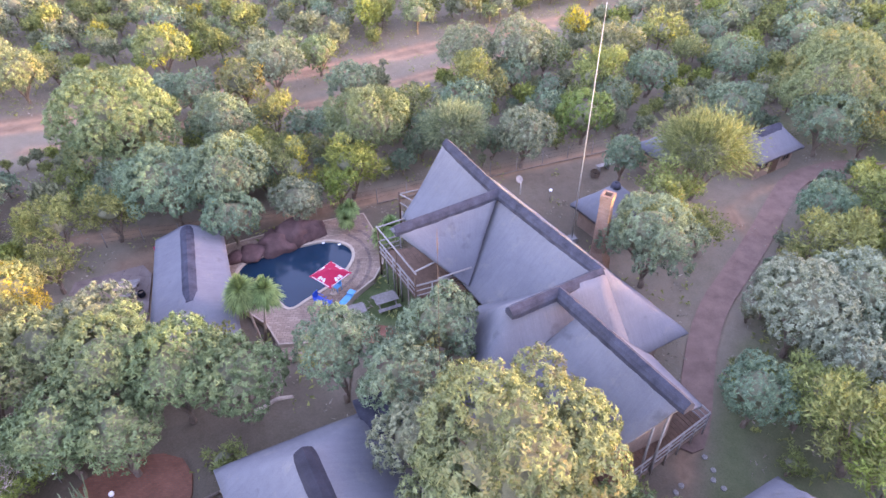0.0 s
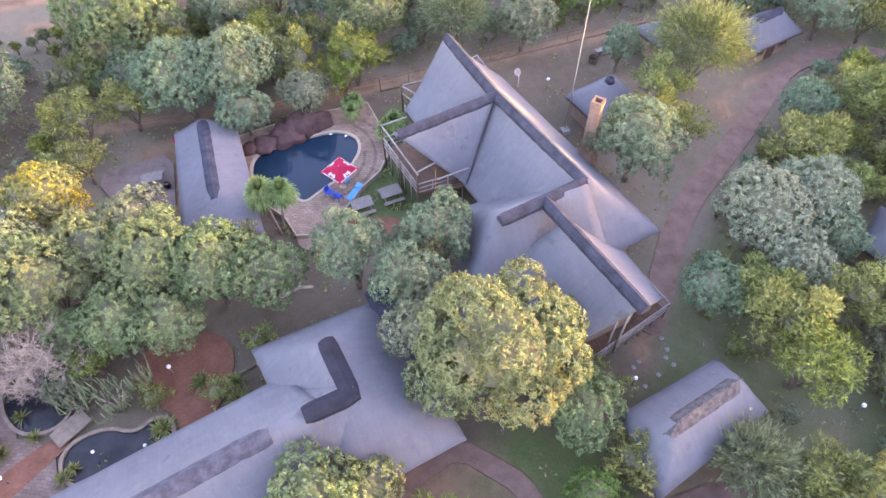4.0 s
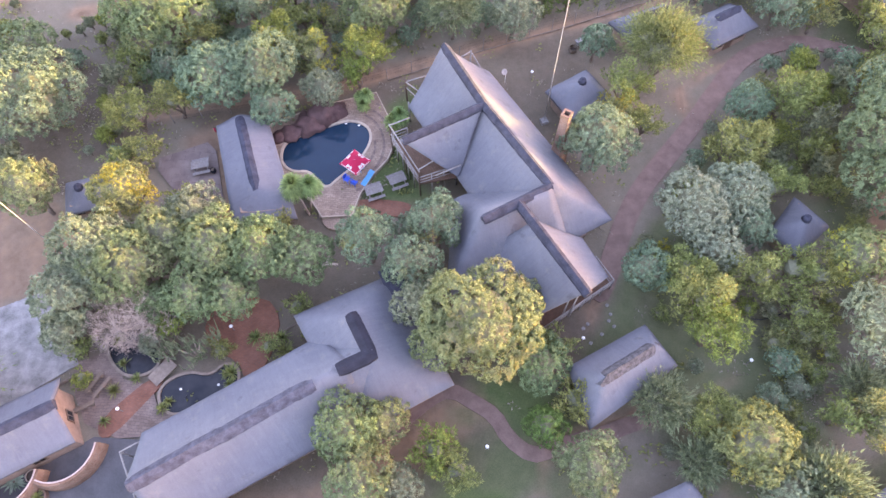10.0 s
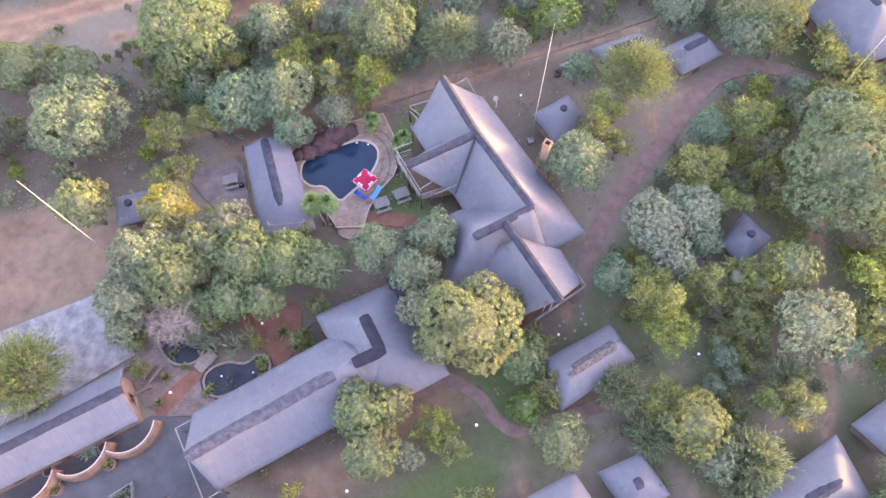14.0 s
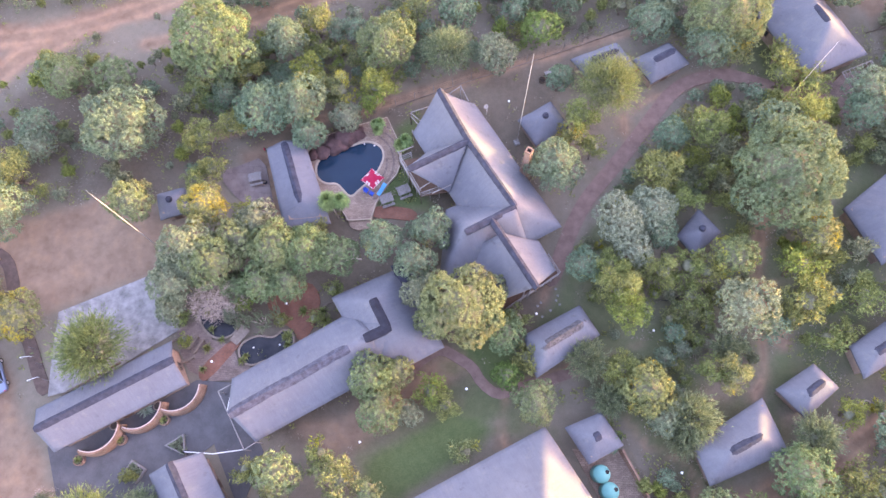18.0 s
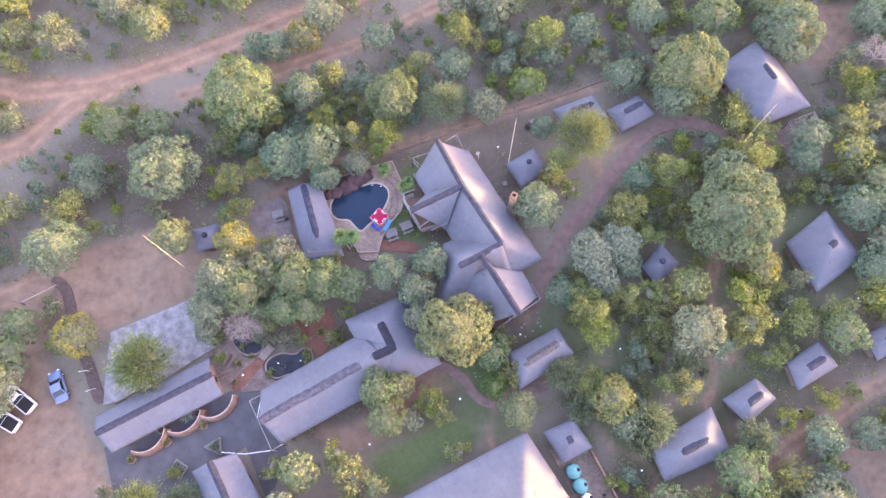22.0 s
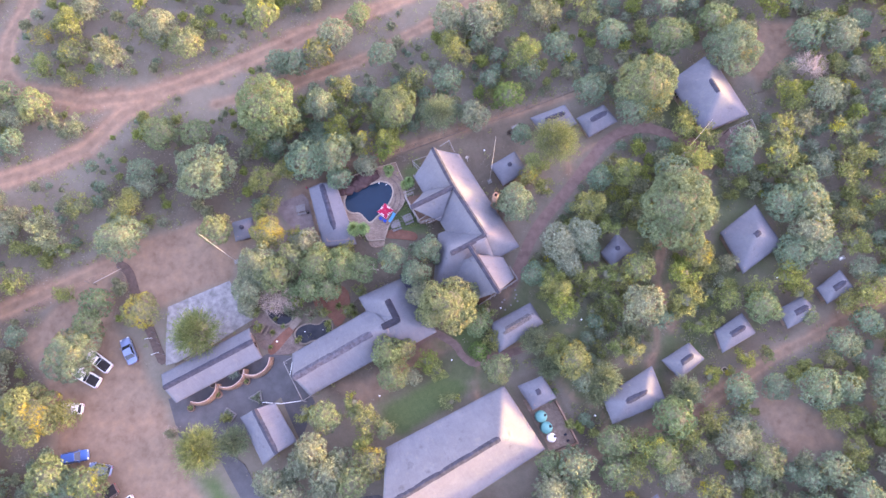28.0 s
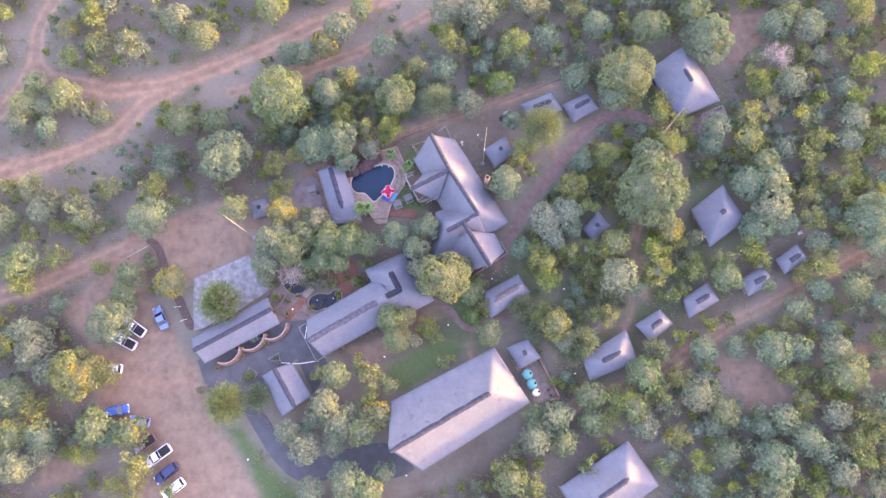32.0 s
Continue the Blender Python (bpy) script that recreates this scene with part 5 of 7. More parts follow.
def aloe(x, y, z, size, n, mat, label, name="aloe", group="", lift=1.1, width=0.06):
    t = thing(name, x, y, z, label, "plant", group)
    rosette(t, n, size, width, lift, mat, random.Random(int(x * 13 + y)), 0.05)
    vs, fs = tube_data([(0, 0, -0.15), (0, 0, 0.12)], [0.12, 0.1], 8)
    mesh_ob("stem", vs, fs, BARK, t)


ALOELEAF = leaf_material("pale_aloe_leaf", (0.16, 0.22, 0.15), (0.24, 0.30, 0.22), (0.32, 0.38, 0.28))
aloe(-32.2, 5.0, 0.0, 1.25, 26, ALOELEAF, "large pale grey-green aloe with spreading leaves", lift=0.6, width=0.09)
for x, y, s in ((-17.0, 13.6, 1.3), (-12.8, 15.4, 1.5), (-11.9, 14.6, 1.2), (-15.4, 16.6, 1.2), (-22.0, 10.6, 0.9), (-26.2, 12.0, 1.0)):
    aloe(x, y, 0.05, s, 60, LEAF["o"], "clump of arching green sword-leaved plants", "agave_clump", "courtyard plants", 1.4, 0.04)


def cabbage_palm(x, y, z, heads, label):
    """Slim leaning stems, each topped with a ball of long strap leaves; heads are (dx, dy, height, leaf length)."""
    t = thing("cabbage_palm", x, y, z, label, "palm", "cabbage palms")
    r = random.Random(int(x * 9))
    for k, (dx, dy, h, size) in enumerate(heads):
        foot = Vector((0.12 * k, 0.35 * k, -0.2))
        e = Vector((dx, dy, h))
        tube("stem", [tuple(foot), tuple(foot.lerp(e, 0.5) + Vector((0, 0, 0.15))), tuple(e)], [0.11, 0.08, 0.06], PALEBARK, t, 7)
        q = rosette(t, int(560 * size), size, 0.05, 1.55, LEAF["palm"], r, 0, "leaf_head", -0.5)
        q.location = e


cabbage_palm(-12.3, 28.6, 0.1, ((-0.75, 0.6, 4.15, 1.4), (0.75, 0.65, 4.1, 1.2)), "tall cabbage palm with two round leafy heads beside the pool")
cabbage_palm(-8.0, 40.6, 0.4, ((0.35, 0.2, 2.0, 0.85), (-0.3, 0.3, 1.6, 0.75), (0.0, -0.4, 1.2, 0.75)), "cabbage palm growing on the terrace corner")
cabbage_palm(-4.6, 38.2, 0.0, ((0.3, 0.2, 2.3, 1.1), (-0.4, -0.1, 1.8, 1.0)), "cabbage palm beside the lodge deck")

frame_t = thing("carport_frame", -21.0, 4.2, 0, "white pole frame at the reception gable", "frame")
FR = [(-23.4, 6.9), (-21.9, 7.8), (-19.8, 0.9), (-18.6, 1.7)]
fl = [(x + 21.0, y - 4.2) for x, y in FR]
for x, y in fl:
    tube("post", [(x, y, -0.1), (x, y, 2.6)], 0.06, POLE, frame_t, 6)
for a, b in ((0, 1), (0, 2), (2, 3)):
    tube("beam", [(*fl[a], 2.6), (*fl[b], 2.6)], 0.06, POLE, frame_t, 6)
tube("brace", [(*fl[1], 2.6), (*mid(fl[0], fl[2], 0.35), 2.6)], 0.04, WHITE, frame_t, 6)
bt = thing("boom_gate", -26.8, 0.6, 0, "white boom gate pole across the drive", "gate")
bm = bmesh.new()
box(bm, 0, 0, 0.5, 0.3, 0.3, 1.1, 0, 0.03)
part("post_box", bm, CAP, bt)
tube("boom", [(0, 0, 1.0), (3.2, -0.15, 1.0), (6.4, 0.35, 1.0)], 0.06, WHITE, bt, 6)

# ---- water tanks and yard wall ----
TEAL = plain("teal_plastic", (0.07, 0.25, 0.225), 0.5, var=0.15, scale=1.5)


def tank(x, y, r0, h, mat, label):
    t = thing("water_tank", x, y, 0.05, label, "tank", "water tanks")
    pts, rad = [], []
    for k in range(9):
        z = h * 0.8 * k / 8
        pts.append((0, 0, z))
        rad.append(r0 * (1.0 if k % 2 else 0.965))
    pts += [(0, 0, h * 0.86), (0, 0, h * 0.95), (0, 0, h)]
    rad += [r0 * 0.88, r0 * 0.55, r0 * 0.3]
    vs, fs = tube_data(pts, rad, 28)
    mesh_ob("body", vs, fs, mat, t, "", True)
    vs, fs = tube_data([(r0 * 0.55, 0.2, h * 0.86), (r0 * 0.55, 0.2, h * 0.98)], [0.24, 0.22], 14)
    mesh_ob("lid", vs, fs, DARK, t, "black lid")


tank(18.0, -0.7, 0.95, 1.9, TEAL, "round teal plastic water tank with black lid")
tank(18.8, -2.4, 0.95, 1.9, TEAL, "round teal plastic water tank with black lid")
tank(19.6, -3.9, 0.7, 1.6, WHITE, "smaller white plastic water tank with black lid")
yw = thing("yard_wall", 0, 0, 0, "low brown brick wall round the tank yard", "wall")
for a, b in (((20.4, 1.8), (23.7, -4.6)), ((23.7, -4.6), (20.0, -6.2))):
    d = Vector((b[0] - a[0], b[1] - a[1])).normalized()
    n2 = Vector((-d.y, d.x)) * 0.11
    slab("wall", [tuple(Vector(a) - n2), tuple(Vector(b) - n2), tuple(Vector(b) + n2), tuple(Vector(a) + n2)], -0.1, 1.5, BRICKWORK, yw)
for x, y in ((21.9, -3.4), (22.3, -4.3)):
    bm = bmesh.new()
    box(bm, 0, 0, 0.2, 0.4, 0.3, 0.35, 0, 0.04)
    ob = part("crate", bm, CAP, None)
    ob.matrix_world = pose(x, y, 0.05, 0, 0, 20)
    tagged(ob, "dark crate standing in the tank yard", "crate", "yard crates")

# ---- lightning masts ----
def mast(x, y, h, label, mat=None, slim=1.0):
    t = thing("lightning_mast", x, y, 0, label, "mast", "lightning masts")
    tube("pole", [(0, 0, 0.3), (0, 0, h * 0.6), (0, 0, h - 1.2)], [0.042 * slim, 0.034 * slim, 0.026 * slim], mat or POLESTEEL, t, 8)
    tube("spike", [(0, 0, h - 1.3), (0, 0, h)], [0.022, 0.01], mat or STEEL, t, 6)
    bm = bmesh.new()
    box(bm, 0, 0, 0.12, 0.7, 0.7, 0.4, 20, 0.04)
    part("footing", bm, CONCRETE, t)


POLESTEEL = plain("pale_mast_paint", (0.42, 0.39, 0.35), 0.5, 0.1, var=0.1)
mast(-33.7, 24.1, 17.0, "tall slim pale lightning mast beside the parking slab")
mast(9.9, 39.4, 18.5, "tall slim pale lightning mast beside the lodge")
mast(44.4, 45.1, 13.5, "tall slim pale lightning mast near a cottage")
mast(-0.4, 20.2, 15.8, "tall slim brown lightning mast among trees", TIMBER, 0.3)

# ---- lamps ----
GLOBE = plain("white_globe", (0.85, 0.84, 0.82), 0.3, var=0.03, relief=0)


def globe_lamp(x, y):
    t = thing("globe_lamp", x, y, 0, "white globe garden lamp on a short dark post", "lamp", "garden lamps")
    tube("post", [(0, 0, -0.1), (0, 0, 0.9)], 0.03, GREYWOOD, t, 6)
    bm = bmesh.new()
    bmesh.ops.create_uvsphere(bm, u_segments=14, v_segments=10, radius=0.145, matrix=pose(0, 0, 1.02))
    part("globe", bm, GLOBE, t, "", True)


for x, y in ((8.9, 45.0), (11.7, 16.6), (3.7, 7.9), (25.0, 14.9), (-17.4, 17.3), (-25.2, 10.4), (-7.8, 2.0), (-31.3, -16.3), (-3.2, -18.4), (26.6, -0.4), (-21.0, 18.6), (57.8, 22.5)):
    globe_lamp(x, y)

# ---- vehicles ----
RUBBER = plain("tyre_rubber", (0.02, 0.02, 0.02), 0.9, var=0.2)
CARGLASS = plain("car_glass", (0.02, 0.025, 0.03), 0.06, var=0.1, relief=0, spec=0.6)
LAMPW = plain("headlamp", (0.7, 0.7, 0.68), 0.2, var=0.05, relief=0)
LAMPR = plain("tail_lamp", (0.4, 0.02, 0.02), 0.3, var=0.1, relief=0)


def paint(name, c):
    return plain(name, c, 0.28, 0.15, var=0.05, relief=0, spec=0.5)


def loft(sections, mat, name, parent, label=""):
    """A rounded shell through cross-sections (x, half width, bottom, top)."""
    vs, fs, m = [], [], 10
    for x, w, z0, z1 in sections:
        for k in range(m):
            a = 2 * math.pi * (k + 0.5) / m
            cx_, cz_ = math.cos(a), math.sin(a)
            sx = math.copysign(abs(cx_) ** 0.35, cx_)
            sz = math.copysign(abs(cz_) ** 0.35, cz_)
            vs.append((x, sx * w, (z0 + z1) / 2 + sz * (z1 - z0) / 2))
    for i in range(len(sections) - 1):
        for k in range(m):
            fs.append((i * m + k, i * m + (k + 1) % m, (i + 1) * m + (k + 1) % m, (i + 1) * m + k))
    fs += [tuple(range(m))[::-1], tuple((len(sections) - 1) * m + k for k in range(m))]
    return mesh_ob(name, vs, fs, mat, parent, label, True)


def vehicle(x, y, turn, L, kind, mat, label):
    """A parked car, nose towards +x before the turn."""
    t = thing("pickup_truck" if kind == "pickup" else "car", x, y, 0.0, label, "car", "parked vehicles", turn)
    W, H = (0.88, 1.48) if kind != "pickup" else (0.92, 1.75)
    g0 = 0.22 if kind != "pickup" else 0.34
    bel = 0.92 if kind != "pickup" else 1.1
    h = L / 2
    loft([(-h, W * 0.86, g0 + 0.15, bel * 0.92), (-h + 0.25, W * 0.97, g0, bel), (-h * 0.4, W, g0, bel), (h * 0.35, W, g0, bel), (h * 0.55, W * 0.98, g0, bel - 0.03), (h - 0.3, W * 0.93, g0, bel - 0.16), (h, W * 0.8, g0 + 0.15, bel - 0.3)], mat, "body", t)
    if kind == "sedan":
        c0, c1, r0, r1 = -h * 0.62, h * 0.42, -h * 0.34, h * 0.08
    elif kind == "pickup":
        c0, c1, r0, r1 = -h * 0.14, h * 0.52, -h * 0.06, h * 0.26
    else:
        c0, c1, r0, r1 = -h * 0.93, h * 0.45, -h * 0.8, h * 0.12
    vs = [(c0, -W * 0.9, bel - 0.03), (c0, W * 0.9, bel - 0.03), (c1, W * 0.9, bel - 0.03), (c1, -W * 0.9, bel - 0.03), (r0, -W * 0.74, H - 0.03), (r0, W * 0.74, H - 0.03), (r1, W * 0.74, H - 0.03), (r1, -W * 0.74, H - 0.03)]
    quads = {"rear_window": (0, 1, 5, 4), "windscreen": (2, 3, 7, 6), "side_window": (1, 2, 6, 5), "side_window_": (3, 0, 4, 7)}
    for nm, f in quads.items():
        mesh_ob(nm.rstrip("_"), [vs[i] for i in f], [(0, 1, 2, 3)], CARGLASS, t)
    bm = bmesh.new()
    box(bm, (r0 + r1) / 2, 0, H, r1 - r0 + 0.12, W * 1.54, 0.09, 0, 0.035)
    part("roof_panel", bm, mat, t)
    for a, b in ((0, 4), (1, 5), (2, 6), (3, 7)):
        tube("pillar", [vs[a], vs[b]], 0.045, mat, t, 5)
    if kind == "pickup":
        bm = bmesh.new()
        box(bm, -h * 0.56, 0, bel + 0.01, h * 0.76, W * 1.62, 0.05)
        part("load_bed", bm, DARK, t, "dark load bed")
        for s in (-1, 1):
            bm = bmesh.new()
            box(bm, -h * 0.56, s * W * 0.9, bel + 0.04, h * 0.82, 0.1, 0.1, 0, 0.02)
            part("bed_side", bm, mat, t)
        bm = bmesh.new()
        box(bm, -h * 0.97, 0, bel + 0.02, 0.1, W * 1.8, 0.14, 0, 0.02)
        part("tailgate", bm, mat, t)
    for sx in (-0.6, 0.62):
        for s in (-1, 1):
            vs2, fs2 = tube_data([(sx * h, s * W * 0.78, 0.32), (sx * h, s * W * 1.0, 0.32)], [0.32, 0.32], 16)
            w = mesh_ob("wheel", vs2, fs2, RUBBER, t)
            vs2, fs2 = tube_data([(sx * h, s * W * 0.99, 0.32), (sx * h, s * W * 1.015, 0.32)], [0.2, 0.19], 12)
            mesh_ob("rim", vs2, fs2, STEEL, w)
    for s in (-1, 1):
        for xx, nm, mt in ((h - 0.12, "headlight", LAMPW), (-h + 0.06, "tail_light", LAMPR)):
            bm = bmesh.new()
            box(bm, xx, s * W * 0.68, bel - (0.3 if xx > 0 else 0.22), 0.2, 0.3, 0.16, 0, 0.03)
            part(nm, bm, mt, t)
        bm = bmesh.new()
        box(bm, c1 - 0.12, s * (W + 0.1), bel + 0.06, 0.12, 0.18, 0.13, 0, 0.03)
        part("mirror", bm, mat, t)


SILVERBLUE, BLUEP, WHITEP, NAVY, BROWNP = paint("silver_blue_paint", (0.15, 0.20, 0.31)), paint("bright_blue_paint", (0.035, 0.10, 0.30)), paint("white_car_paint", (0.75, 0.75, 0.75)), paint("navy_paint", (0.03, 0.035, 0.09)), paint("brown_paint", (0.16, 0.10, 0.08))
vehicle(-49.85, 8.45, 119, 4.6, "sedan", SILVERBLUE, "silver-blue sedan parked alone on red earth")
vehicle(-54.6, 6.7, 148, 5.0, "pickup", WHITEP, "white pickup parked half under a tree")
vehicle(-56.1, 4.1, 155, 5.0, "pickup", WHITEP, "white pickup with dark load bed under a tree")
vehicle(-58.0, -1.0, 180, 4.2, "hatch", WHITEP, "white car parked under a yellow-green tree")
vehicle(-55.9, -8.4, 12, 4.3, "hatch", BLUEP, "bright blue hatchback on red earth")
vehicle(-51.6, -10.2, 172, 3.8, "hatch", SILVERBLUE, "small blue car half hidden by a tree")
vehicle(-50.1, -14.0, 215, 4.2, "pickup", BROWNP, "old brown pickup under tree branches")
vehicle(-47.5, -16.0, 217, 5.2, "pickup", WHITEP, "white double-cab pickup in the parking row")
vehicle(-45.7, -18.9, 219, 4.6, "hatch", NAVY, "dark navy car in the parking row")
vehicle(-44.2, -21.5, 219, 4.4, "hatch", WHITEP, "white car at the end of the parking row")

# ---- fences, stones, small things ----
def fence(line, label, step=2.6, h=1.3, wires=3):
    t = thing("fence", 0, 0, 0, label, "fence", "wire fences")
    pts = []
    for a, b in zip(line, line[1:]):
        a, b = Vector(a), Vector(b)
        k = max(1, round((b - a).length / step))
        pts += [a.lerp(b, i / k) for i in range(k)]
    pts.append(Vector(line[-1]))
    for p in pts:
        tube("post", [(p.x, p.y, -0.2), (p.x, p.y, h)], 0.035, GREYWOOD, t, 5)
    for w in range(wires):
        z = h * (0.35 + 0.3 * w)
        tube("wire", [(p.x, p.y, z) for p in pts], 0.006, DARK, t, 4)


fence([(-27.0, 39.0), (-16.0, 41.6), (-6.0, 45.0), (4.0, 49.2), (14.0, 53.0), (27.0, 58.5)], "wire fence on timber posts behind the lodge")
ke = thing("garden_kerb", 0, 0, 0, "pale low edging along the foot of the wire fence", "kerb")
tube("edging", [(-6.0, 44.6, 0.05), (4.0, 48.8, 0.05), (14.0, 52.6, 0.05), (27.0, 58.1, 0.05)], 0.06, KERB, ke, 6)
fence([(-53.7, 22.6), (-50.0, 16.2), (-47.6, 13.4), (-43.9, 8.0)], "timber and wire fence beside the car park")
fence([(-77, 9.5), (-66.2, 16.1), (-54.0, 22.6)], "wire fence along the dirt track")
fence([(29, -7.5), (44, -0.6), (57, 7.8), (68, 13.2), (88, 24)], "wire fence beyond the cottages")
pg = thing("pole_gate", 0, 0, 0, "pale timber pole gate across the dirt track", "gate")
tube("pole", [(-57.6, 19.7, 0.95), (-53.1, 22.4, 0.95)], [0.07, 0.06], PALEBARK, pg, 7)
for x, y in ((-57.6, 19.7), (-53.1, 22.4)):
    tube("post", [(x, y, -0.2), (x, y, 1.1)], 0.09, BARK, pg, 7)
for x, y, turn in ((-47.7, 10.5, 8), (-46.2, 7.9, 20)):
    br = thing("bumper_rail", x, y, 0, "low pale metal parking rail beside the bed", "rail", "parking rails", turn)
    tube("hoop", [(0, 0, -0.1), (0, 0, 0.4), (0.1, 0, 0.48), (1.1, 0, 0.48), (1.2, 0, 0.4), (1.2, 0, -0.1)], 0.035, WHITE, br, 6)
lw = thing("log_barrier", 0, 0, 0, "row of dark logs behind the entrance building", "barrier")
tube("log", [(-42.6, 5.6, 0.3), (-36.0, 9.4, 0.35), (-29.8, 13.0, 0.3)], [0.16, 0.18, 0.15], BARK, lw, 7)
tube("log", [(-42.0, 6.4, 0.2), (-36.0, 10.2, 0.25)], [0.13, 0.15], BARK, lw, 7)
r = random.Random(5)
for x, y in ((14.2, 19.9), (14.4, 19.1), (14.2, 18.5), (14.6, 18.0), (12.4, 18.2), (13.5, 17.3), (12.5, 16.5), (12.0, 17.8)):
    bm = bmesh.new()
    bmesh.ops.create_cone(bm, segments=11, radius1=0.17, radius2=0.15, depth=0.1, cap_ends=True)
    for v in bm.verts:
        v.co.x *= r.uniform(0.85, 1.15)
        v.co.y *= r.uniform(0.8, 1.1)
    ob = part("stepping_stone", bm, CONCRETE, None)
    ob.matrix_world = pose(x, y, -0.01, 0, 0, r.uniform(0, 90))
    tagged(ob, "pale round stepping stone in the grass", "stone", "stepping stones")


def bench(x, y, turn, label):
    t = thing("concrete_bench", x, y, 0, label, "bench", "garden benches", turn)
    bm = bmesh.new()
    box(bm, 0, 0, 0.46, 1.5, 0.5, 0.08, 0, 0.02)
    part("seat", bm, CONCRETE, t)
    for s in (-1, 1):
        bm = bmesh.new()
        box(bm, s * 0.5, 0, 0.18, 0.14, 0.42, 0.5, 0, 0.02)
        part("leg", bm, CONCRETE, t)


bench(14.5, 50.0, 25, "pale concrete bench by the fence")
bench(34.6, 12.6, 60, "pale concrete bench in the garden")
bench(49.0, 6.8, -50, "pale concrete bench beside a cottage")
dr = thing("fire_drum", 13.5, 48.8, 0, "round rusty steel fire drum on the sand", "drum")
vs, fs = tube_data([(0, 0, 0), (0, 0, 0.5)], [0.4, 0.42], 16, False)
bm = bmesh.new()
bv = [bm.verts.new(v) for v in vs]
for f in fs:
    bm.faces.new([bv[i] for i in f])
bmesh.ops.solidify(bm, geom=bm.faces[:], thickness=0.03)
part("drum_wall", bm, KERB, dr)
vs, fs = tube_data([(0, 0, 0.0), (0, 0, 0.12)], [0.38, 0.38], 16)
mesh_ob("ash_bed", vs, fs, SOIL, dr)
fr2 = thing("pergola", 52.5, 45.5, 0, "grey pole pergola beside the big cottage", "pergola")
P4 = [(-0.5, 3.6), (3.6, 5.4), (4.6, 2.0), (0.5, 0.2)]
for x, y in P4:
    tube("post", [(x, y, -0.2), (x, y, 2.3)], 0.08, TIMBER, fr2, 6)
for i in range(4):
    tube("beam", [(*P4[i], 2.3), (*P4[(i + 1) % 4], 2.3)], 0.07, GREYWOOD, fr2, 6)
for k in range(7):
    tube("slat", [(*mid(P4[0], P4[1], (k + 0.5) / 7), 2.38), (*mid(P4[3], P4[2], (k + 0.5) / 7), 2.38)], 0.035, GREYWOOD, fr2, 5)
dt = thing("fallen_pole", 59.6, 57.6, 0, "dark fallen log lying on bare sand", "log")
tube("log", [(-1.6, -0.5, 0.1), (1.6, 0.6, 0.14)], [0.12, 0.1], BARK, dt, 6)

for x, y, turn in ((-27.9, 12.6, 62), (-27.2, 12.2, 60), (-28.3, 10.6, 28)):
    lb = thing("log_bench", x, y, 0.05, "dark split-log bench in the brick yard", "bench", "log benches", turn)
    bm = bmesh.new()
    box(bm, 0, 0, 0.42, 1.9, 0.34, 0.1, 0, 0.03)
    part("seat", bm, BARK, lb)
    for q in (-0.7, 0.7):
        bm = bmesh.new()
        box(bm, q, 0, 0.18, 0.2, 0.3, 0.38, 0, 0.02)
        part("leg", bm, BARK, lb)


# ---- courtyard planting and poolside lounger ----
SUCCULENT = plain("pale_succulent", (0.135, 0.165, 0.085), 0.7, var=0.4, scale=3)


def candelabra(x, y, h, spread, stems, label, seed):
    """A succulent tree: pale leaning stems that fork into upright fingers."""
    t = thing("candelabra_euphorbia", x, y, 0, label, "succulent", "courtyard succulents")
    r = random.Random(seed)
    for i in range(stems):
        w = 2 * math.pi * i / stems + r.uniform(-.4, .4)
        k = Vector((math.cos(w) * spread * r.uniform(0.3, 0.6), math.sin(w) * spread * r.uniform(0.3, 0.6), h * r.uniform(0.4, 0.6)))
        tube("stem", [(0.15 * math.cos(w), 0.15 * math.sin(w), -0.2), tuple(k * 0.5), tuple(k)], [0.09, 0.075, 0.06], PALEBARK, t, 6)
        for _ in range(7):
            q = k + Vector((r.gauss(0, .45), r.gauss(0, .45), r.uniform(-.1, .3))) * spread * 0.55
            top = q + Vector((r.gauss(0, .16), r.gauss(0, .16), h * r.uniform(0.25, 0.5)))
            tube("finger", [k.lerp(q, 0.1), k.lerp(q, 0.8) - Vector((0, 0, 0.08)), q + Vector((0, 0, 0.15)), top], [0.04, 0.04, 0.045, 0.02], SUCCULENT, t, 5)


candelabra(-20.0, 15.0, 3.0, 1.7, 7, "pale green candelabra succulent beside the pond", 3)
candelabra(-22.4, 15.1, 2.6, 1.3, 6, "pale green candelabra succulent over the upper pond", 5)
candelabra(-18.4, 15.9, 3.2, 1.0, 5, "candelabra succulent with bare pale stems", 9)
for x, y, s in ((-25.9, 14.2, 0.9), (-24.6, 13.0, 0.8), (-26.8, 16.2, 1.0), (-16.9, 12.6, 0.9), (-21.6, 11.2, 0.7), (-13.2, 16.6, 1.2), (-26.4, 9.6, 0.7)):
    aloe(x, y, 0.1, s, 46, LEAF["o"], "clump of green reeds beside the pond", "reed_clump", "pond reeds", 1.5, 0.035)
lt = thing("leaning_trunk", -11.8, 22.7, 0, "pale twisted trunk leaning in the courtyard shade", "trunk")
tube("trunk", [(0, 0, -0.2), (0.5, 0.1, 0.5), (1.0, -0.1, 1.0), (1.9, 0.2, 1.5), (3.0, -0.2, 2.2)], [0.17, 0.15, 0.13, 0.12, 0.1], PALEBARK, lt, 8)
tube("branch", [(1.9, 0.2, 1.5), (2.2, 0.8, 2.2), (2.1, 1.2, 3.0)], [0.1, 0.08, 0.05], PALEBARK, lt, 6)
lo = thing("sun_lounger", -7.2, 32.2, 0.2, "bright blue plastic sun lounger on the terrace edge", "lounger", "", 62)
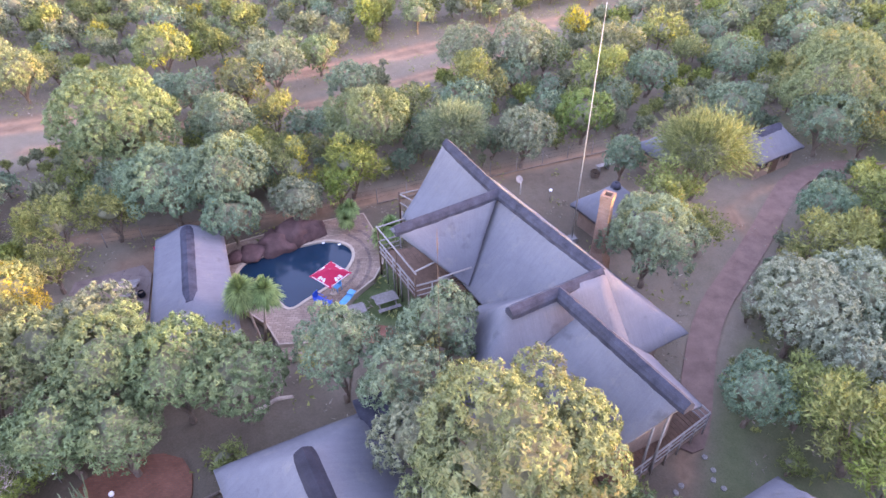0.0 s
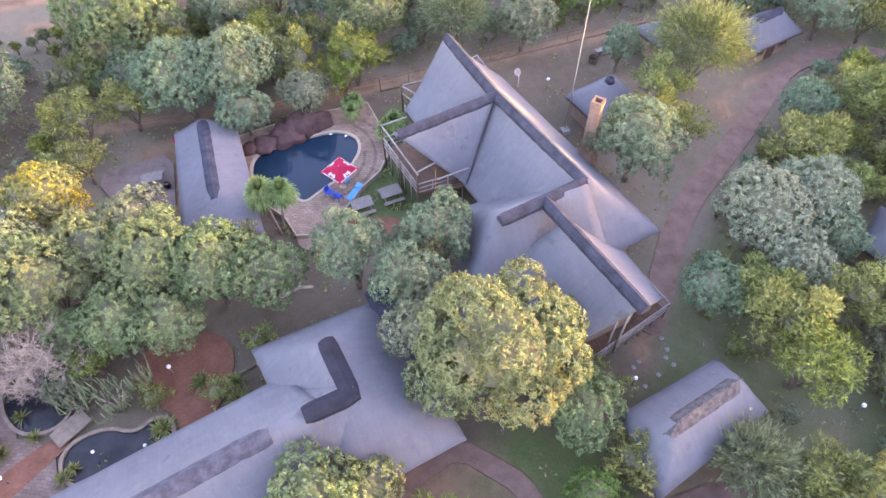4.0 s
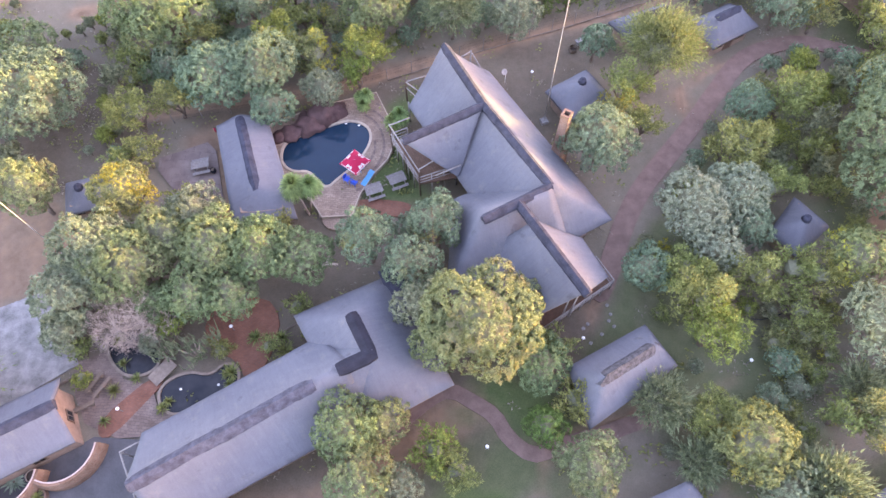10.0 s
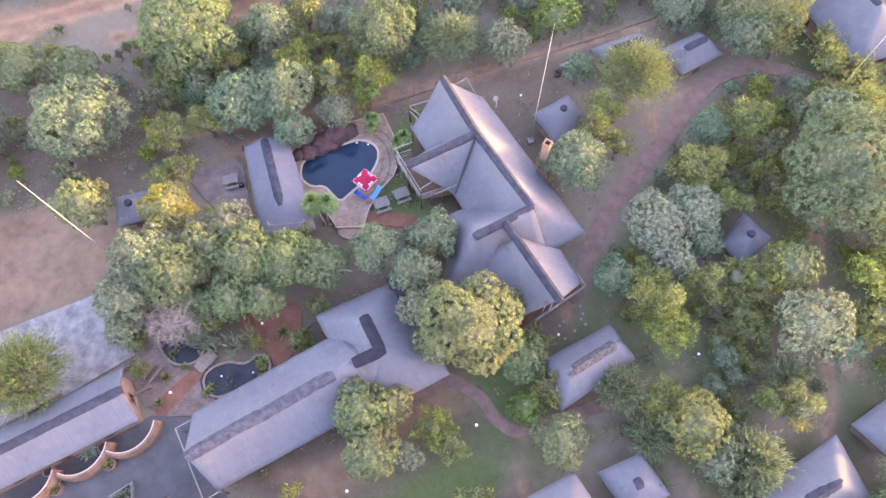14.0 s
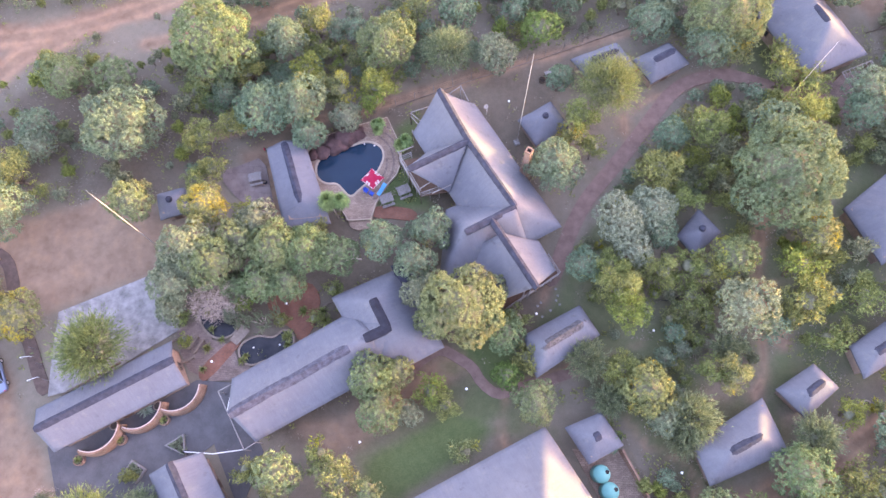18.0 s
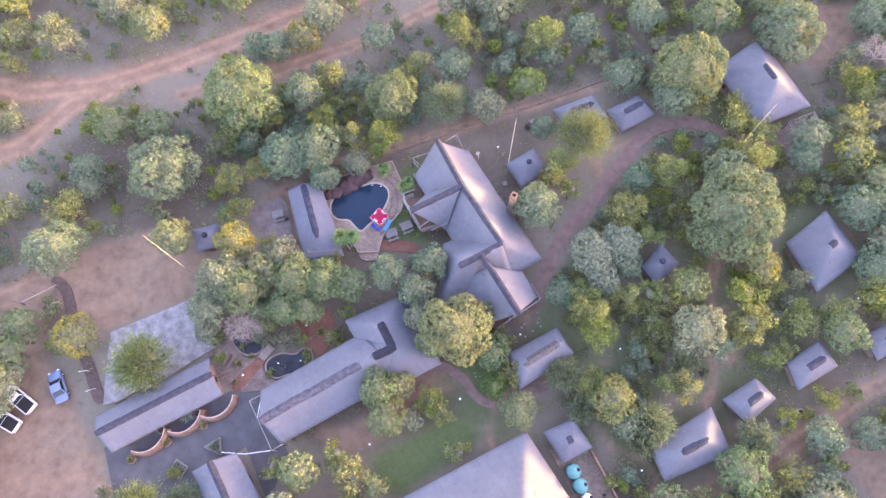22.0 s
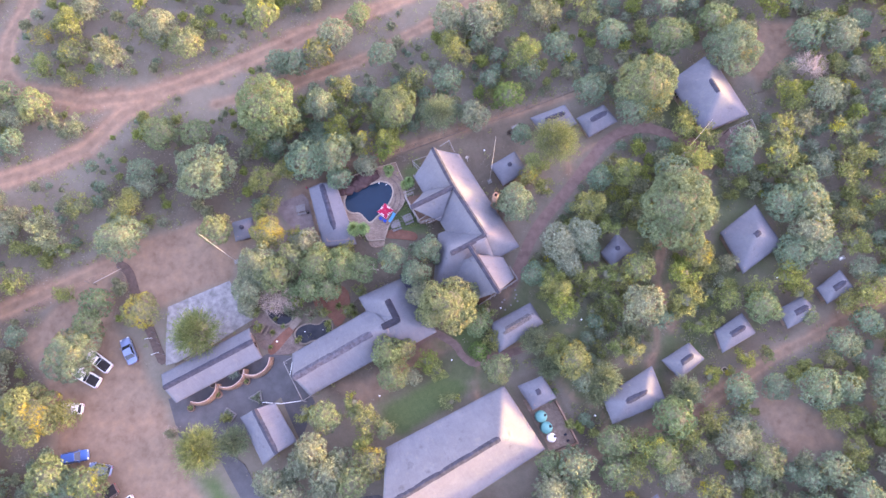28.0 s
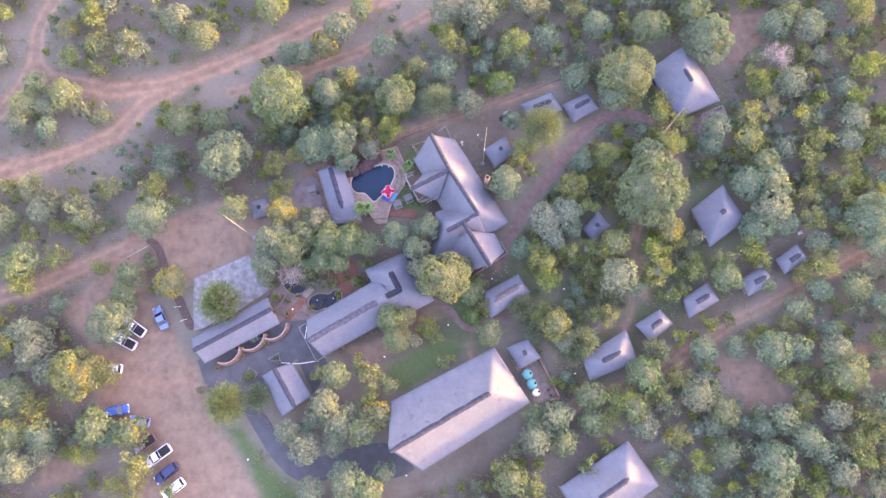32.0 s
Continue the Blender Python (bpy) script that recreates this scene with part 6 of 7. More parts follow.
lo.scale = (0.84, 0.84, 0.84)
bm = bmesh.new()
box(bm, 0, 0, 0.3, 1.75, 0.62, 0.05, 0, 0.02)
part("bed", bm, CYANPLASTIC, lo)
for k in range(5):
    bm = bmesh.new()
    box(bm, -0.6 + 0.28 * k, 0, 0.335, 0.2, 0.54, 0.02, 0, 0.008)
    part("slat", bm, CYANPLASTIC, lo)
bm = bmesh.new()
box(bm, 0.95, 0, 0.46, 0.6, 0.62, 0.05, 0, 0.02)
part("headrest", bm, CYANPLASTIC, lo)
for sx in (-0.75, 0.75):
    for sy in (-0.26, 0.26):
        tube("leg", [(sx, sy, 0.29), (sx, sy, -0.22)], 0.03, CYANPLASTIC, lo, 6)
kb = thing("garden_bed", 0, 0, 0, "low brick edging of a bare soil bed", "bed")
for a, b in (((-13.2, 17.3), (-12.2, 17.9)), ((-12.2, 17.9), (-10.6, 18.6)), ((-13.2, 17.3), (-11.9, 15.2))):
    tube("edging", [(*a, 0.1), (*b, 0.1)], 0.09, KERB, kb, 5)

hs = thing("garden_hose", 27.5, 18.9, 0, "black garden hose lying in loops on grass", "hose")
tube("hose", [(-1.7, -0.1, 0.06), (-0.5, -0.2, 0.06), (0.7, 0.1, 0.06), (1.9, 0.6, 0.06), (1.6, 1.4, 0.06), (0.8, 1.9, 0.06), (0.4, 1.0, 0.07), (0.7, -1.0, 0.06), (0.3, -1.5, 0.06), (-0.9, -1.7, 0.06)], 0.035, CAP, hs, 6)
for x, y, q in ((33.6, 13.4, 0.55), (48.0, 7.2, 0.5)):
    fp = thing("fire_ring", x, y, 0, "low round stone fire ring in the garden", "fire ring", "garden fire rings")
    out = [(q * math.cos(radians(a)), q * math.sin(radians(a))) for a in range(0, 360, 20)]
    ring("stone_ring", [(px_ * 0.72, py_ * 0.72) for px_, py_ in out], out, -0.1, 0.3, STONE, fp)
    slab("ash", [(px_ * 0.72, py_ * 0.72) for px_, py_ in out], -0.1, 0.12, SOIL, fp)
bm = bmesh.new()
bmesh.ops.create_grid(bm, x_segments=10, y_segments=8, size=0.5)
for v in bm.verts:
    edge = max(abs(v.co.x), abs(v.co.y)) * 2
    v.co = Vector((v.co.x * 1.1, v.co.y * 0.7, 0.05 + 0.5 * max(0.0, 1 - edge ** 3) + 0.08 * noise.noise(v.co * 7)))
bmesh.ops.solidify(bm, geom=bm.faces[:], thickness=0.02)
ob = part("tarpaulin", bm, STEEL, None, "", True)
ob.matrix_world = pose(69.5, 26.3, 0, 0, 0, 20)
tagged(ob, "pale grey tarpaulin draped over a low heap", "tarpaulin")


# ---- trees: metres east and north, crown radius, leaf kind ----


FAR_WEST_BEND = [
    (-88.4, 70.7, 1.9, "o"), (-74.2, 66.9, 2.3, "y"), (-68.8, 68.8, 3, "o"), (-66.4, 72.4, 2.9, "g"), (-67.9, 62.9, 2.7, "y"), (-67.3, 58, 2, "y"),
    (-73.1, 59.9, 2.5, "o"), (-59.5, 61.5, 3.6, "d"), (-51.7, 68.2, 3.4, "g"), (-46.4, 64.9, 3.4, "t"), (-57.4, 70.5, 1.7, "s"), (-45.2, 69.6, 1.8, "o"),
    (-51.1, 65.9, 1.6, "o"), (-33, 71.2, 3.4, "y"),
]

ROAD_FORK = [
    (-80.3, 49.8, 3.1, "t"), (-79, 54.2, 2.7, "t"), (-72.7, 51.9, 3.1, "t"), (-75.5, 45, 2.4, "s"), (-81.3, 46.5, 2.4, "g"), (-76.2, 49.7, 2.5, "g"),
    (-68.9, 48.5, 2, "d"), (-64.7, 47.9, 2.2, "d"),
]

TRACK_WOOD = [
    (-48.7, 46.4, 3.3, "m"), (-42.2, 46.6, 2.9, "m"), (-39.2, 38.8, 5.2, "s"), (-51.2, 39.6, 2.6, "s"), (-29.5, 51, 5.9, "t"), (-31.7, 45.5, 2, "o"),
    (-27.9, 44.7, 2, "s"), (-29.1, 61.3, 2.5, "s"), (-14.8, 71.4, 2.5, "t"), (-19, 66.5, 3.4, "g"), (-21.7, 63.2, 2.9, "y"), (-26.2, 61.2, 2.7, "s"),
    (-9.9, 62.9, 2.7, "s"), (-7.2, 66.2, 1.4, "d"), (-3.6, 58.2, 2.5, "y"), (2, 57.7, 2.7, "s"),
]

POOL_WOOD = [
    (-20.4, 52.2, 3.1, "s"), (-16.8, 55.6, 2.4, "o"), (-6.9, 51.2, 4, "m"), (-8.1, 45.7, 2.8, "b"), (0.7, 50.6, 3.1, "a"), (6.9, 50.5, 2.8, "g"),
    (-21.8, 41.5, 3.7, "s"), (-17.6, 42.4, 3.7, "v"), (-16.3, 38.6, 2.4, "s"), (-25.3, 47.9, 2.2, "o"), (-17.5, 47.9, 2.4, "b"), (-13, 45.1, 2.6, "y"),
    (-8.7, 43.8, 2, "b"), (-11.8, 41.1, 2.2, "g"), (-26.1, 39.7, 2.4, "o"), (-29.7, 37.9, 2.4, "o"), (-28, 33.8, 1.9, "o"),
]

NORTH_WOOD = [
    (9.9, 58.5, 2, "s"), (13.2, 54.7, 2.9, "c"), (2.4, 70.3, 3.4, "g"), (8.6, 69.9, 3.9, "g"), (11.4, 70.7, 2.8, "t"), (3, 64.5, 3.1, "o"),
    (7.5, 66.1, 2, "s"), (5, 63, 2, "y"), (15.9, 62.7, 3.3, "o"), (16.8, 60.3, 2.2, "s"), (22.1, 65, 2.9, "s"), (19.3, 71, 3.4, "d"),
    (27.9, 71.5, 2.5, "y"), (32.1, 67.4, 3.1, "s"), (27.7, 56.1, 3, "s"), (24.4, 59.9, 1.8, "d"), (42.5, 66.5, 4, "m"), (51.1, 70.4, 3.4, "m"),
    (53.1, 63.6, 5.1, "v"), (33.9, 62.6, 1.8, "d"),
]

BIG_COTTAGE = [
    (37, 56, 5.4, "t"), (34.7, 52, 3, "s"), (38.7, 51.5, 2.2, "y"), (44.2, 51.5, 2, "o"), (43.9, 48.2, 2.4, "o"), (47.7, 47.3, 2.2, "o"),
    (53.7, 45.9, 2.8, "s"), (52.6, 42.7, 2.4, "s"), (58.1, 47.8, 1.3, "t"), (60.7, 48.2, 2.8, "o"), (59.8, 43.6, 2.8, "y"), (59.1, 41.1, 1.7, "y"),
    (65, 50.3, 2.2, "d"),
]

NORTH_EAST = [
    (66.9, 67.4, 3.3, "s"), (70.7, 70.3, 2.7, "y"), (73.4, 67.4, 3.3, "g"), (77.7, 71.2, 2.2, "s"), (83.6, 70.5, 3.3, "o"), (67.4, 61, 3.3, "w"),
    (73.1, 61.6, 1.8, "y"), (74.6, 58.2, 1.3, "y"), (75.7, 61.5, 2, "g"), (69.1, 55.5, 3.1, "g"), (62.9, 56.3, 2.6, "b"), (63.4, 54.2, 2.4, "o"),
    (80, 63.1, 2.4, "o"), (84.5, 64.8, 1.6, "y"), (83.3, 58.4, 3.3, "b"), (79.2, 54.8, 2.2, "s"), (81.5, 52.4, 2.4, "b"), (62.3, 60.1, 2.2, "d"),
    (71.3, 48.7, 2.6, "y"), (73, 44.1, 2.6, "o"), (71.1, 40.7, 2.6, "o"), (80.1, 48, 3, "g"), (78.7, 43.6, 2.6, "g"), (78.5, 40.1, 2.3, "o"),
]

EAST_EDGE = [
    (84.1, 44.8, 2.7, "o"), (85.9, 58.8, 2.6, "o"), (62.5, 39.4, 2.8, "t"), (66.6, 41.9, 2.4, "g"), (59.1, 34.7, 3.6, "s"), (63.3, 35.3, 3.6, "v"),
    (62.8, 29.8, 3.9, "g"), (60, 26.1, 3.3, "s"), (65, 27.4, 2.7, "s"), (69.9, 33, 2.3, "y"), (70.3, 28.1, 2.5, "o"), (74.2, 35, 1.5, "y"),
    (76.4, 35.3, 2.3, "y"), (78.7, 36.5, 2.1, "b"), (82.4, 33.7, 2.3, "o"), (80.3, 28.4, 4.5, "s"), (81.2, 23.8, 3.1, "s"), (76.1, 27.2, 2.1, "o"),
    (71, 23.8, 2.3, "g"), (71.3, 20, 2.9, "o"), (67.9, 18.3, 2.3, "o"),
]

LODGE_EAST = [
    (15.3, 47.4, 2, "s"), (20.9, 45, 4, "f"), (17.3, 41.3, 2.6, "o"), (16.3, 39, 1.9, "y"), (14, 33.9, 3.5, "s"), (19, 37.3, 1.9, "o"),
    (28.5, 38.9, 2.3, "s"), (32.7, 40, 2.6, "o"), (26.3, 33.6, 2.9, "o"), (29, 30.1, 2.3, "o"), (21.5, 27.2, 3.3, "p"), (25.1, 28.3, 3.1, "p"),
    (22.6, 24, 2.5, "p"), (26, 26.1, 2.3, "s"), (17, 21.9, 2.2, "s"), (19.8, 21.7, 2.3, "o"), (23.6, 22.6, 1.4, "y"), (21.1, 18.8, 2.9, "o"),
    (21.4, 16.5, 2.5, "b"), (25.9, 21.5, 2.3, "o"), (29.1, 22.1, 2.1, "o"),
]

GARDEN = [
    # Row (46, 32.5): added crown for sunlight on the big tree's east side.
    (40.8, 39.1, 3.6, "v"), (44.7, 42.1, 3, "o"), (40.3, 32.3, 6.6, "e"), (46, 32.5, 2.3, "u"), (43.9, 25.8, 2.7, "y"), (49, 24.6, 1.7, "d"),
    (41.2, 22.1, 2.7, "b"), (41.4, 17.9, 2.8, "o"), (39.7, 16.3, 1.8, "o"), (34.1, 23, 2.7, "y"), (31.1, 21.6, 2.1, "o"), (34.1, 16.9, 3.6, "g"),
    (37.5, 15.2, 2, "s"), (32.7, 9.7, 2.2, "y"), (30.3, 10.2, 1.8, "o"), (26.8, 14.4, 1.3, "s"),
]

HALL_GARDEN = [
    (11, 6.4, 2.6, "t"), (23.1, 8, 3.2, "q"), (20.7, 10.1, 2.2, "o"), (24.9, 5.4, 2.4, "g"), (27.6, 5.1, 2.8, "a"), (26.7, 2.7, 1.8, "a"),
    (16.9, 11.1, 2.3, "a"), (19.2, 6.8, 1.8, "a"), (-0.2, 7.5, 2, "b"), (1.4, 6.1, 1.8, "o"), (3.5, 1.3, 1.7, "y"), (7.6, 14, 2.7, "m"),
    (8, 9.3, 1.8, "c"), (10.5, 11.4, 1.9, "o"), (9.3, 15.8, 1.7, "o"),
]

COTTAGE_ROW = [
    (58.9, 22, 2.7, "b"), (60.5, 19.8, 2.1, "o"), (53.8, 17.2, 3.1, "m"), (53.2, 19.9, 2.5, "o"), (48.6, 18.8, 2.5, "o"), (46.6, 15.2, 1.6, "o"),
    (43.9, 14.1, 1.9, "o"), (61.3, 16.1, 1.8, "t"), (66.1, 11.8, 2.6, "v"), (64.2, 8.8, 1.8, "y"), (72, 7.9, 2, "v"), (50.7, 9.1, 1.8, "b"),
    (54.4, 9.7, 1.4, "y"), (70.5, 15.2, 2.4, "s"), (76.9, 16, 2.8, "t"), (80.1, 18.7, 2.3, "d"), (80.6, 13.6, 2, "s"), (72.9, 13.4, 1.3, "y"),
    (74.8, 12.1, 1.3, "y"), (40.6, 3.4, 2.5, "a"), (44.9, 6, 1.8, "b"), (49, 4, 2.6, "s"), (50.2, 1.3, 1.6, "o"), (54.7, 4.6, 2.2, "s"),
]

SOUTH_EAST = [
    (61, 4.2, 3.4, "s"), (65.4, 4.5, 2.6, "v"), (63.2, 0.1, 2.2, "o"), (66.3, 0.4, 1.8, "o"), (65.7, -4.5, 2.2, "o"), (61.7, -7.4, 2.7, "v"),
    (58.5, -8.9, 2.2, "s"), (65.6, -7.4, 1.8, "o"), (65.5, -10.8, 3.1, "s"), (68.1, -12.9, 2.3, "s"), (59.4, -14.8, 3.8, "s"), (57.2, -17.7, 2.1, "o"),
    (59.2, -18.7, 2.9, "e"), (63.6, -17.7, 1.7, "o"), (72, 4.4, 3, "g"), (73.2, 0.5, 3.7, "m"), (70.9, -6.7, 2.7, "g"), (76.5, -3.3, 2.2, "d"),
    (75.8, -7.1, 2.5, "o"), (78, -9, 2.5, "o"), (74.3, -10.9, 2.7, "o"), (75.2, -14.2, 2.1, "o"), (78.4, -13.7, 1.6, "y"), (71, -16, 2.5, "g"),
]

SOUTH_SCRUB = [
    (66.2, -19.4, 1.9, "o"), (76.6, -18.2, 2.1, "d"), (70.7, -11.9, 2.1, "d"), (80.1, 6.5, 2.2, "o"), (79.1, 2.5, 2.2, "d"), (47.4, -14.7, 2.3, "b"),
    (43.3, -10.6, 2.4, "y"), (51.6, -13.4, 2.7, "e"), (52.2, -11.2, 1.8, "d"), (47.1, -18.7, 2.2, "s"), (52.6, -19, 1.5, "y"), (50.2, -19.6, 1.4, "o"),
    (40.8, -15.8, 1.8, "y"), (28.6, -16, 2, "y"), (42.1, -6.1, 2.2, "d"), (31.3, -12.8, 1.4, "y"),
]

HALL_EAST = [
    (19, -7.7, 2.2, "t"), (22.8, -7.9, 3.1, "v"), (19.3, -11.5, 3.1, "g"), (23.9, -11.9, 2.7, "t"), (28.8, -4.4, 2.8, "m"), (29, -8.5, 2.7, "m"),
    (14.9, -18.5, 3.1, "m"), (13.3, -16.6, 2.1, "o"), (18.3, -19.6, 2.5, "o"), (38.2, -0.6, 3.4, "m"), (36, -5.9, 3.1, "q"), (33.2, -4.9, 2.8, "o"),
    (38, -9, 2.5, "g"), (32.2, -8.4, 2.4, "o"), (40.4, -3, 2.6, "o"), (44.4, -0.5, 2.4, "o"), (47.3, -3.6, 3.1, "g"), (51.7, -6.4, 2.7, "u"),
    (50.3, -2.8, 2, "t"), (48.9, -0.9, 2, "s"), (50.2, -9, 2.2, "s"),
]

COURT = [
    (-36.2, 28.5, 2.9, "t"), (-29.7, 32.2, 1.7, "o"), (-27.3, 28, 3, "y"), (-28, 22.3, 3.5, "g"), (-25.2, 21, 3.4, "u"), (-22.9, 24.1, 2.9, "u"),
    (-29.8, 18.8, 2.9, "g"), (-30, 15.9, 1.9, "g"), (-21, 26.3, 2.7, "g"), (-18.5, 22.7, 3.4, "m"), (-15, 22.5, 3.1, "m"), (-19.9, 18.9, 2.7, "m"),
    (-11.6, 22.4, 2.7, "m"), (-16.9, 19, 2.6, "m"), (-14.4, 26, 1.6, "o"), (-22.9, 18.8, 1.9, "m"), (-23, 28.1, 1.7, "b"),
]

DECK_TREES = [
    (-6.1, 23.9, 2.5, "v"), (-2.4, 21.3, 2.5, "s"), (-0.3, 25.3, 2.5, "v"), (-2.7, 25.8, 1.4, "s"), (-1.3, 17.8, 2.4, "g"), (3, 15.8, 4.6, "u"),
    (0.1, 15.1, 2.4, "u"), (6.1, 17.9, 2.2, "u"),
]

RECEPTION = [
    (-6.7, 8.8, 2.8, "u"), (-4.2, 9.2, 2.2, "u"), (-5.6, 5.2, 2.7, "u"), (-2.7, 5, 1.7, "g"), (-15.9, -1.5, 2.6, "t"), (-19.2, -1.1, 1.8, "o"),
    (-11.6, 0.5, 2, "y"), (-9.2, -1.7, 2.4, "y"), (-6.5, -3, 1.8, "u"), (-17.6, -6.4, 2.8, "g"), (-14.7, -9.9, 2.9, "g"), (-10.9, -10.6, 2.9, "u"),
    (-13.3, -7.6, 2, "g"), (-8.2, -8.2, 2.8, "y"), (-9.9, -5.1, 1.8, "o"), (-15.9, -13.2, 2.4, "g"), (-20.6, -14, 2.9, "g"), (-19.3, -8.7, 2.2, "g"),
    (-23.9, -11.3, 2.4, "g"), (-21.1, -10.9, 1.8, "g"), (-13.2, -18.9, 3.3, "v"), (-9.6, -20.6, 2.7, "t"), (-6.9, -17.6, 2.1, "s"), (-19.2, -20.9, 2.7, "g"),
]

WEST_SCRUB = [
    (-75.9, 32.9, 3.2, "d"), (-81.2, 33.2, 2, "o"), (-80.8, 26.3, 2.8, "t"), (-73.7, 28.3, 3, "g"), (-72.1, 30.9, 2.6, "d"), (-65.7, 27.9, 3.6, "d"),
    (-70.6, 25.3, 1.9, "o"), (-62.5, 25.1, 1.7, "o"), (-75.8, 24.3, 2.1, "o"), (-75.9, 18, 4, "m"), (-69.9, 19.3, 2.5, "o"), (-75.4, 13.9, 2.7, "o"),
    (-61.4, 32.7, 2.6, "y"), (-64.1, 33.5, 1.7, "d"), (-52.3, 32.6, 3.2, "o"), (-49.6, 30.9, 1.5, "o"), (-50.7, 36.6, 2.4, "g"), (-52.5, 26.9, 4.2, "v"),
]

CAR_PARK = [
    (-47.4, 14.6, 3.2, "y"), (-37.7, 11.2, 3.8, "k"), (-55.4, 16.1, 2.7, "m"), (-56, 12.4, 2.7, "m"), (-61.5, 17.5, 1.7, "o"), (-68.4, 10.4, 1.9, "s"),
    (-73.3, 5.3, 2.9, "g"), (-70.3, 5, 1.9, "g"), (-57.2, 7.3, 4.5, "v"), (-76.7, 2.8, 2.5, "y"), (-70.9, 1.8, 3.5, "g"), (-62.2, -2.1, 4.8, "q"),
    (-57.5, -1.8, 2.8, "o"), (-68.2, -1.4, 2.8, "g"), (-73.7, -6.2, 3.6, "m"), (-69.7, -8.1, 2.8, "o"), (-72.8, -12.9, 3.2, "q"), (-67.4, -12.9, 3, "v"),
    (-71, -17.6, 3.2, "g"), (-67.3, -15.8, 2.4, "g"),
]

PARKING_ROW = [
    (-57.8, -11.3, 3.4, "m"), (-59.8, -15.4, 2.4, "b"), (-51.7, -12, 2.9, "q"), (-55.5, -12.5, 2.4, "s"), (-49.7, -17.5, 2.9, "o"), (-53.9, -21.2, 2.2, "o"),
    (-50.8, -22, 2.2, "o"), (-44.5, -22, 1.6, "y"), (-35.1, -6.7, 3.6, "k"), (-30, -5.4, 2.4, "a"), (-40.8, -4.6, 1, "d"), (-32.3, -1.9, 1, "o"),
]


def leaf_tri(vs, fs, p, nrm, s, r, wide=0.5):
    a = Matrix.Rotation(r.uniform(0, 6.28), 3, nrm) @ nrm.orthogonal().normalized()
    b = nrm.cross(a)
    o = len(vs)
    vs += [p - a * s * 0.8 - b * s * wide, p - a * s * 0.8 + b * s * wide, p + a * s * 1.2 - nrm * s * 0.2]
    fs.append((o, o + 1, o + 2))


def unit(A):
    return A / (np.linalg.norm(A, axis=-1, keepdims=True) + 1e-9)


def leaf_cloud(C, D, n, spread, leaf, g, spike=0.0, wide=0.5):
    """n small leaves round each cluster centre, turned outward along its direction D."""
    C, D = np.repeat(C, n, 0), np.repeat(D, n, 0)
    o = unit(D * 0.7 + g.normal(size=C.shape) * 0.8)
    p = C + o * spread * g.uniform(0.45, 1.0, (len(C), 1))
    nrm = unit(D * 0.6 + o * 0.5 + g.normal(size=C.shape) * 0.33)
    a = g.normal(size=C.shape)
    a = unit(a - nrm * (a * nrm).sum(1, keepdims=True))
    if spike:
        a = unit(a * (1 - spike) + D * spike)
        nrm = unit(nrm - a * (a * nrm).sum(1, keepdims=True))
    b = np.cross(nrm, a)
    s = leaf * g.uniform(0.6, 1.4, (len(C), 1))
    tri = np.stack([p - a * s * 0.7 - b * s * wide, p - a * s * 0.7 + b * s * wide, p + a * s * 1.15 - nrm * s * 0.15], 1)
    return tri.reshape(-1, 3)


def shell_dirs(m, low, g):
    """Directions spread evenly over a sphere down to a lowest height."""
    i = np.arange(m) + 0.5
    h = np.clip(1 - (1 - low) * i / m + g.normal(0, 0.04, m), -1, 1)
    w = i * 2.39996 + g.normal(0, 0.25, m)
    k = np.sqrt(np.maximum(0, 1 - h * h))
    return np.stack([np.cos(w) * k, np.sin(w) * k, h], 1)


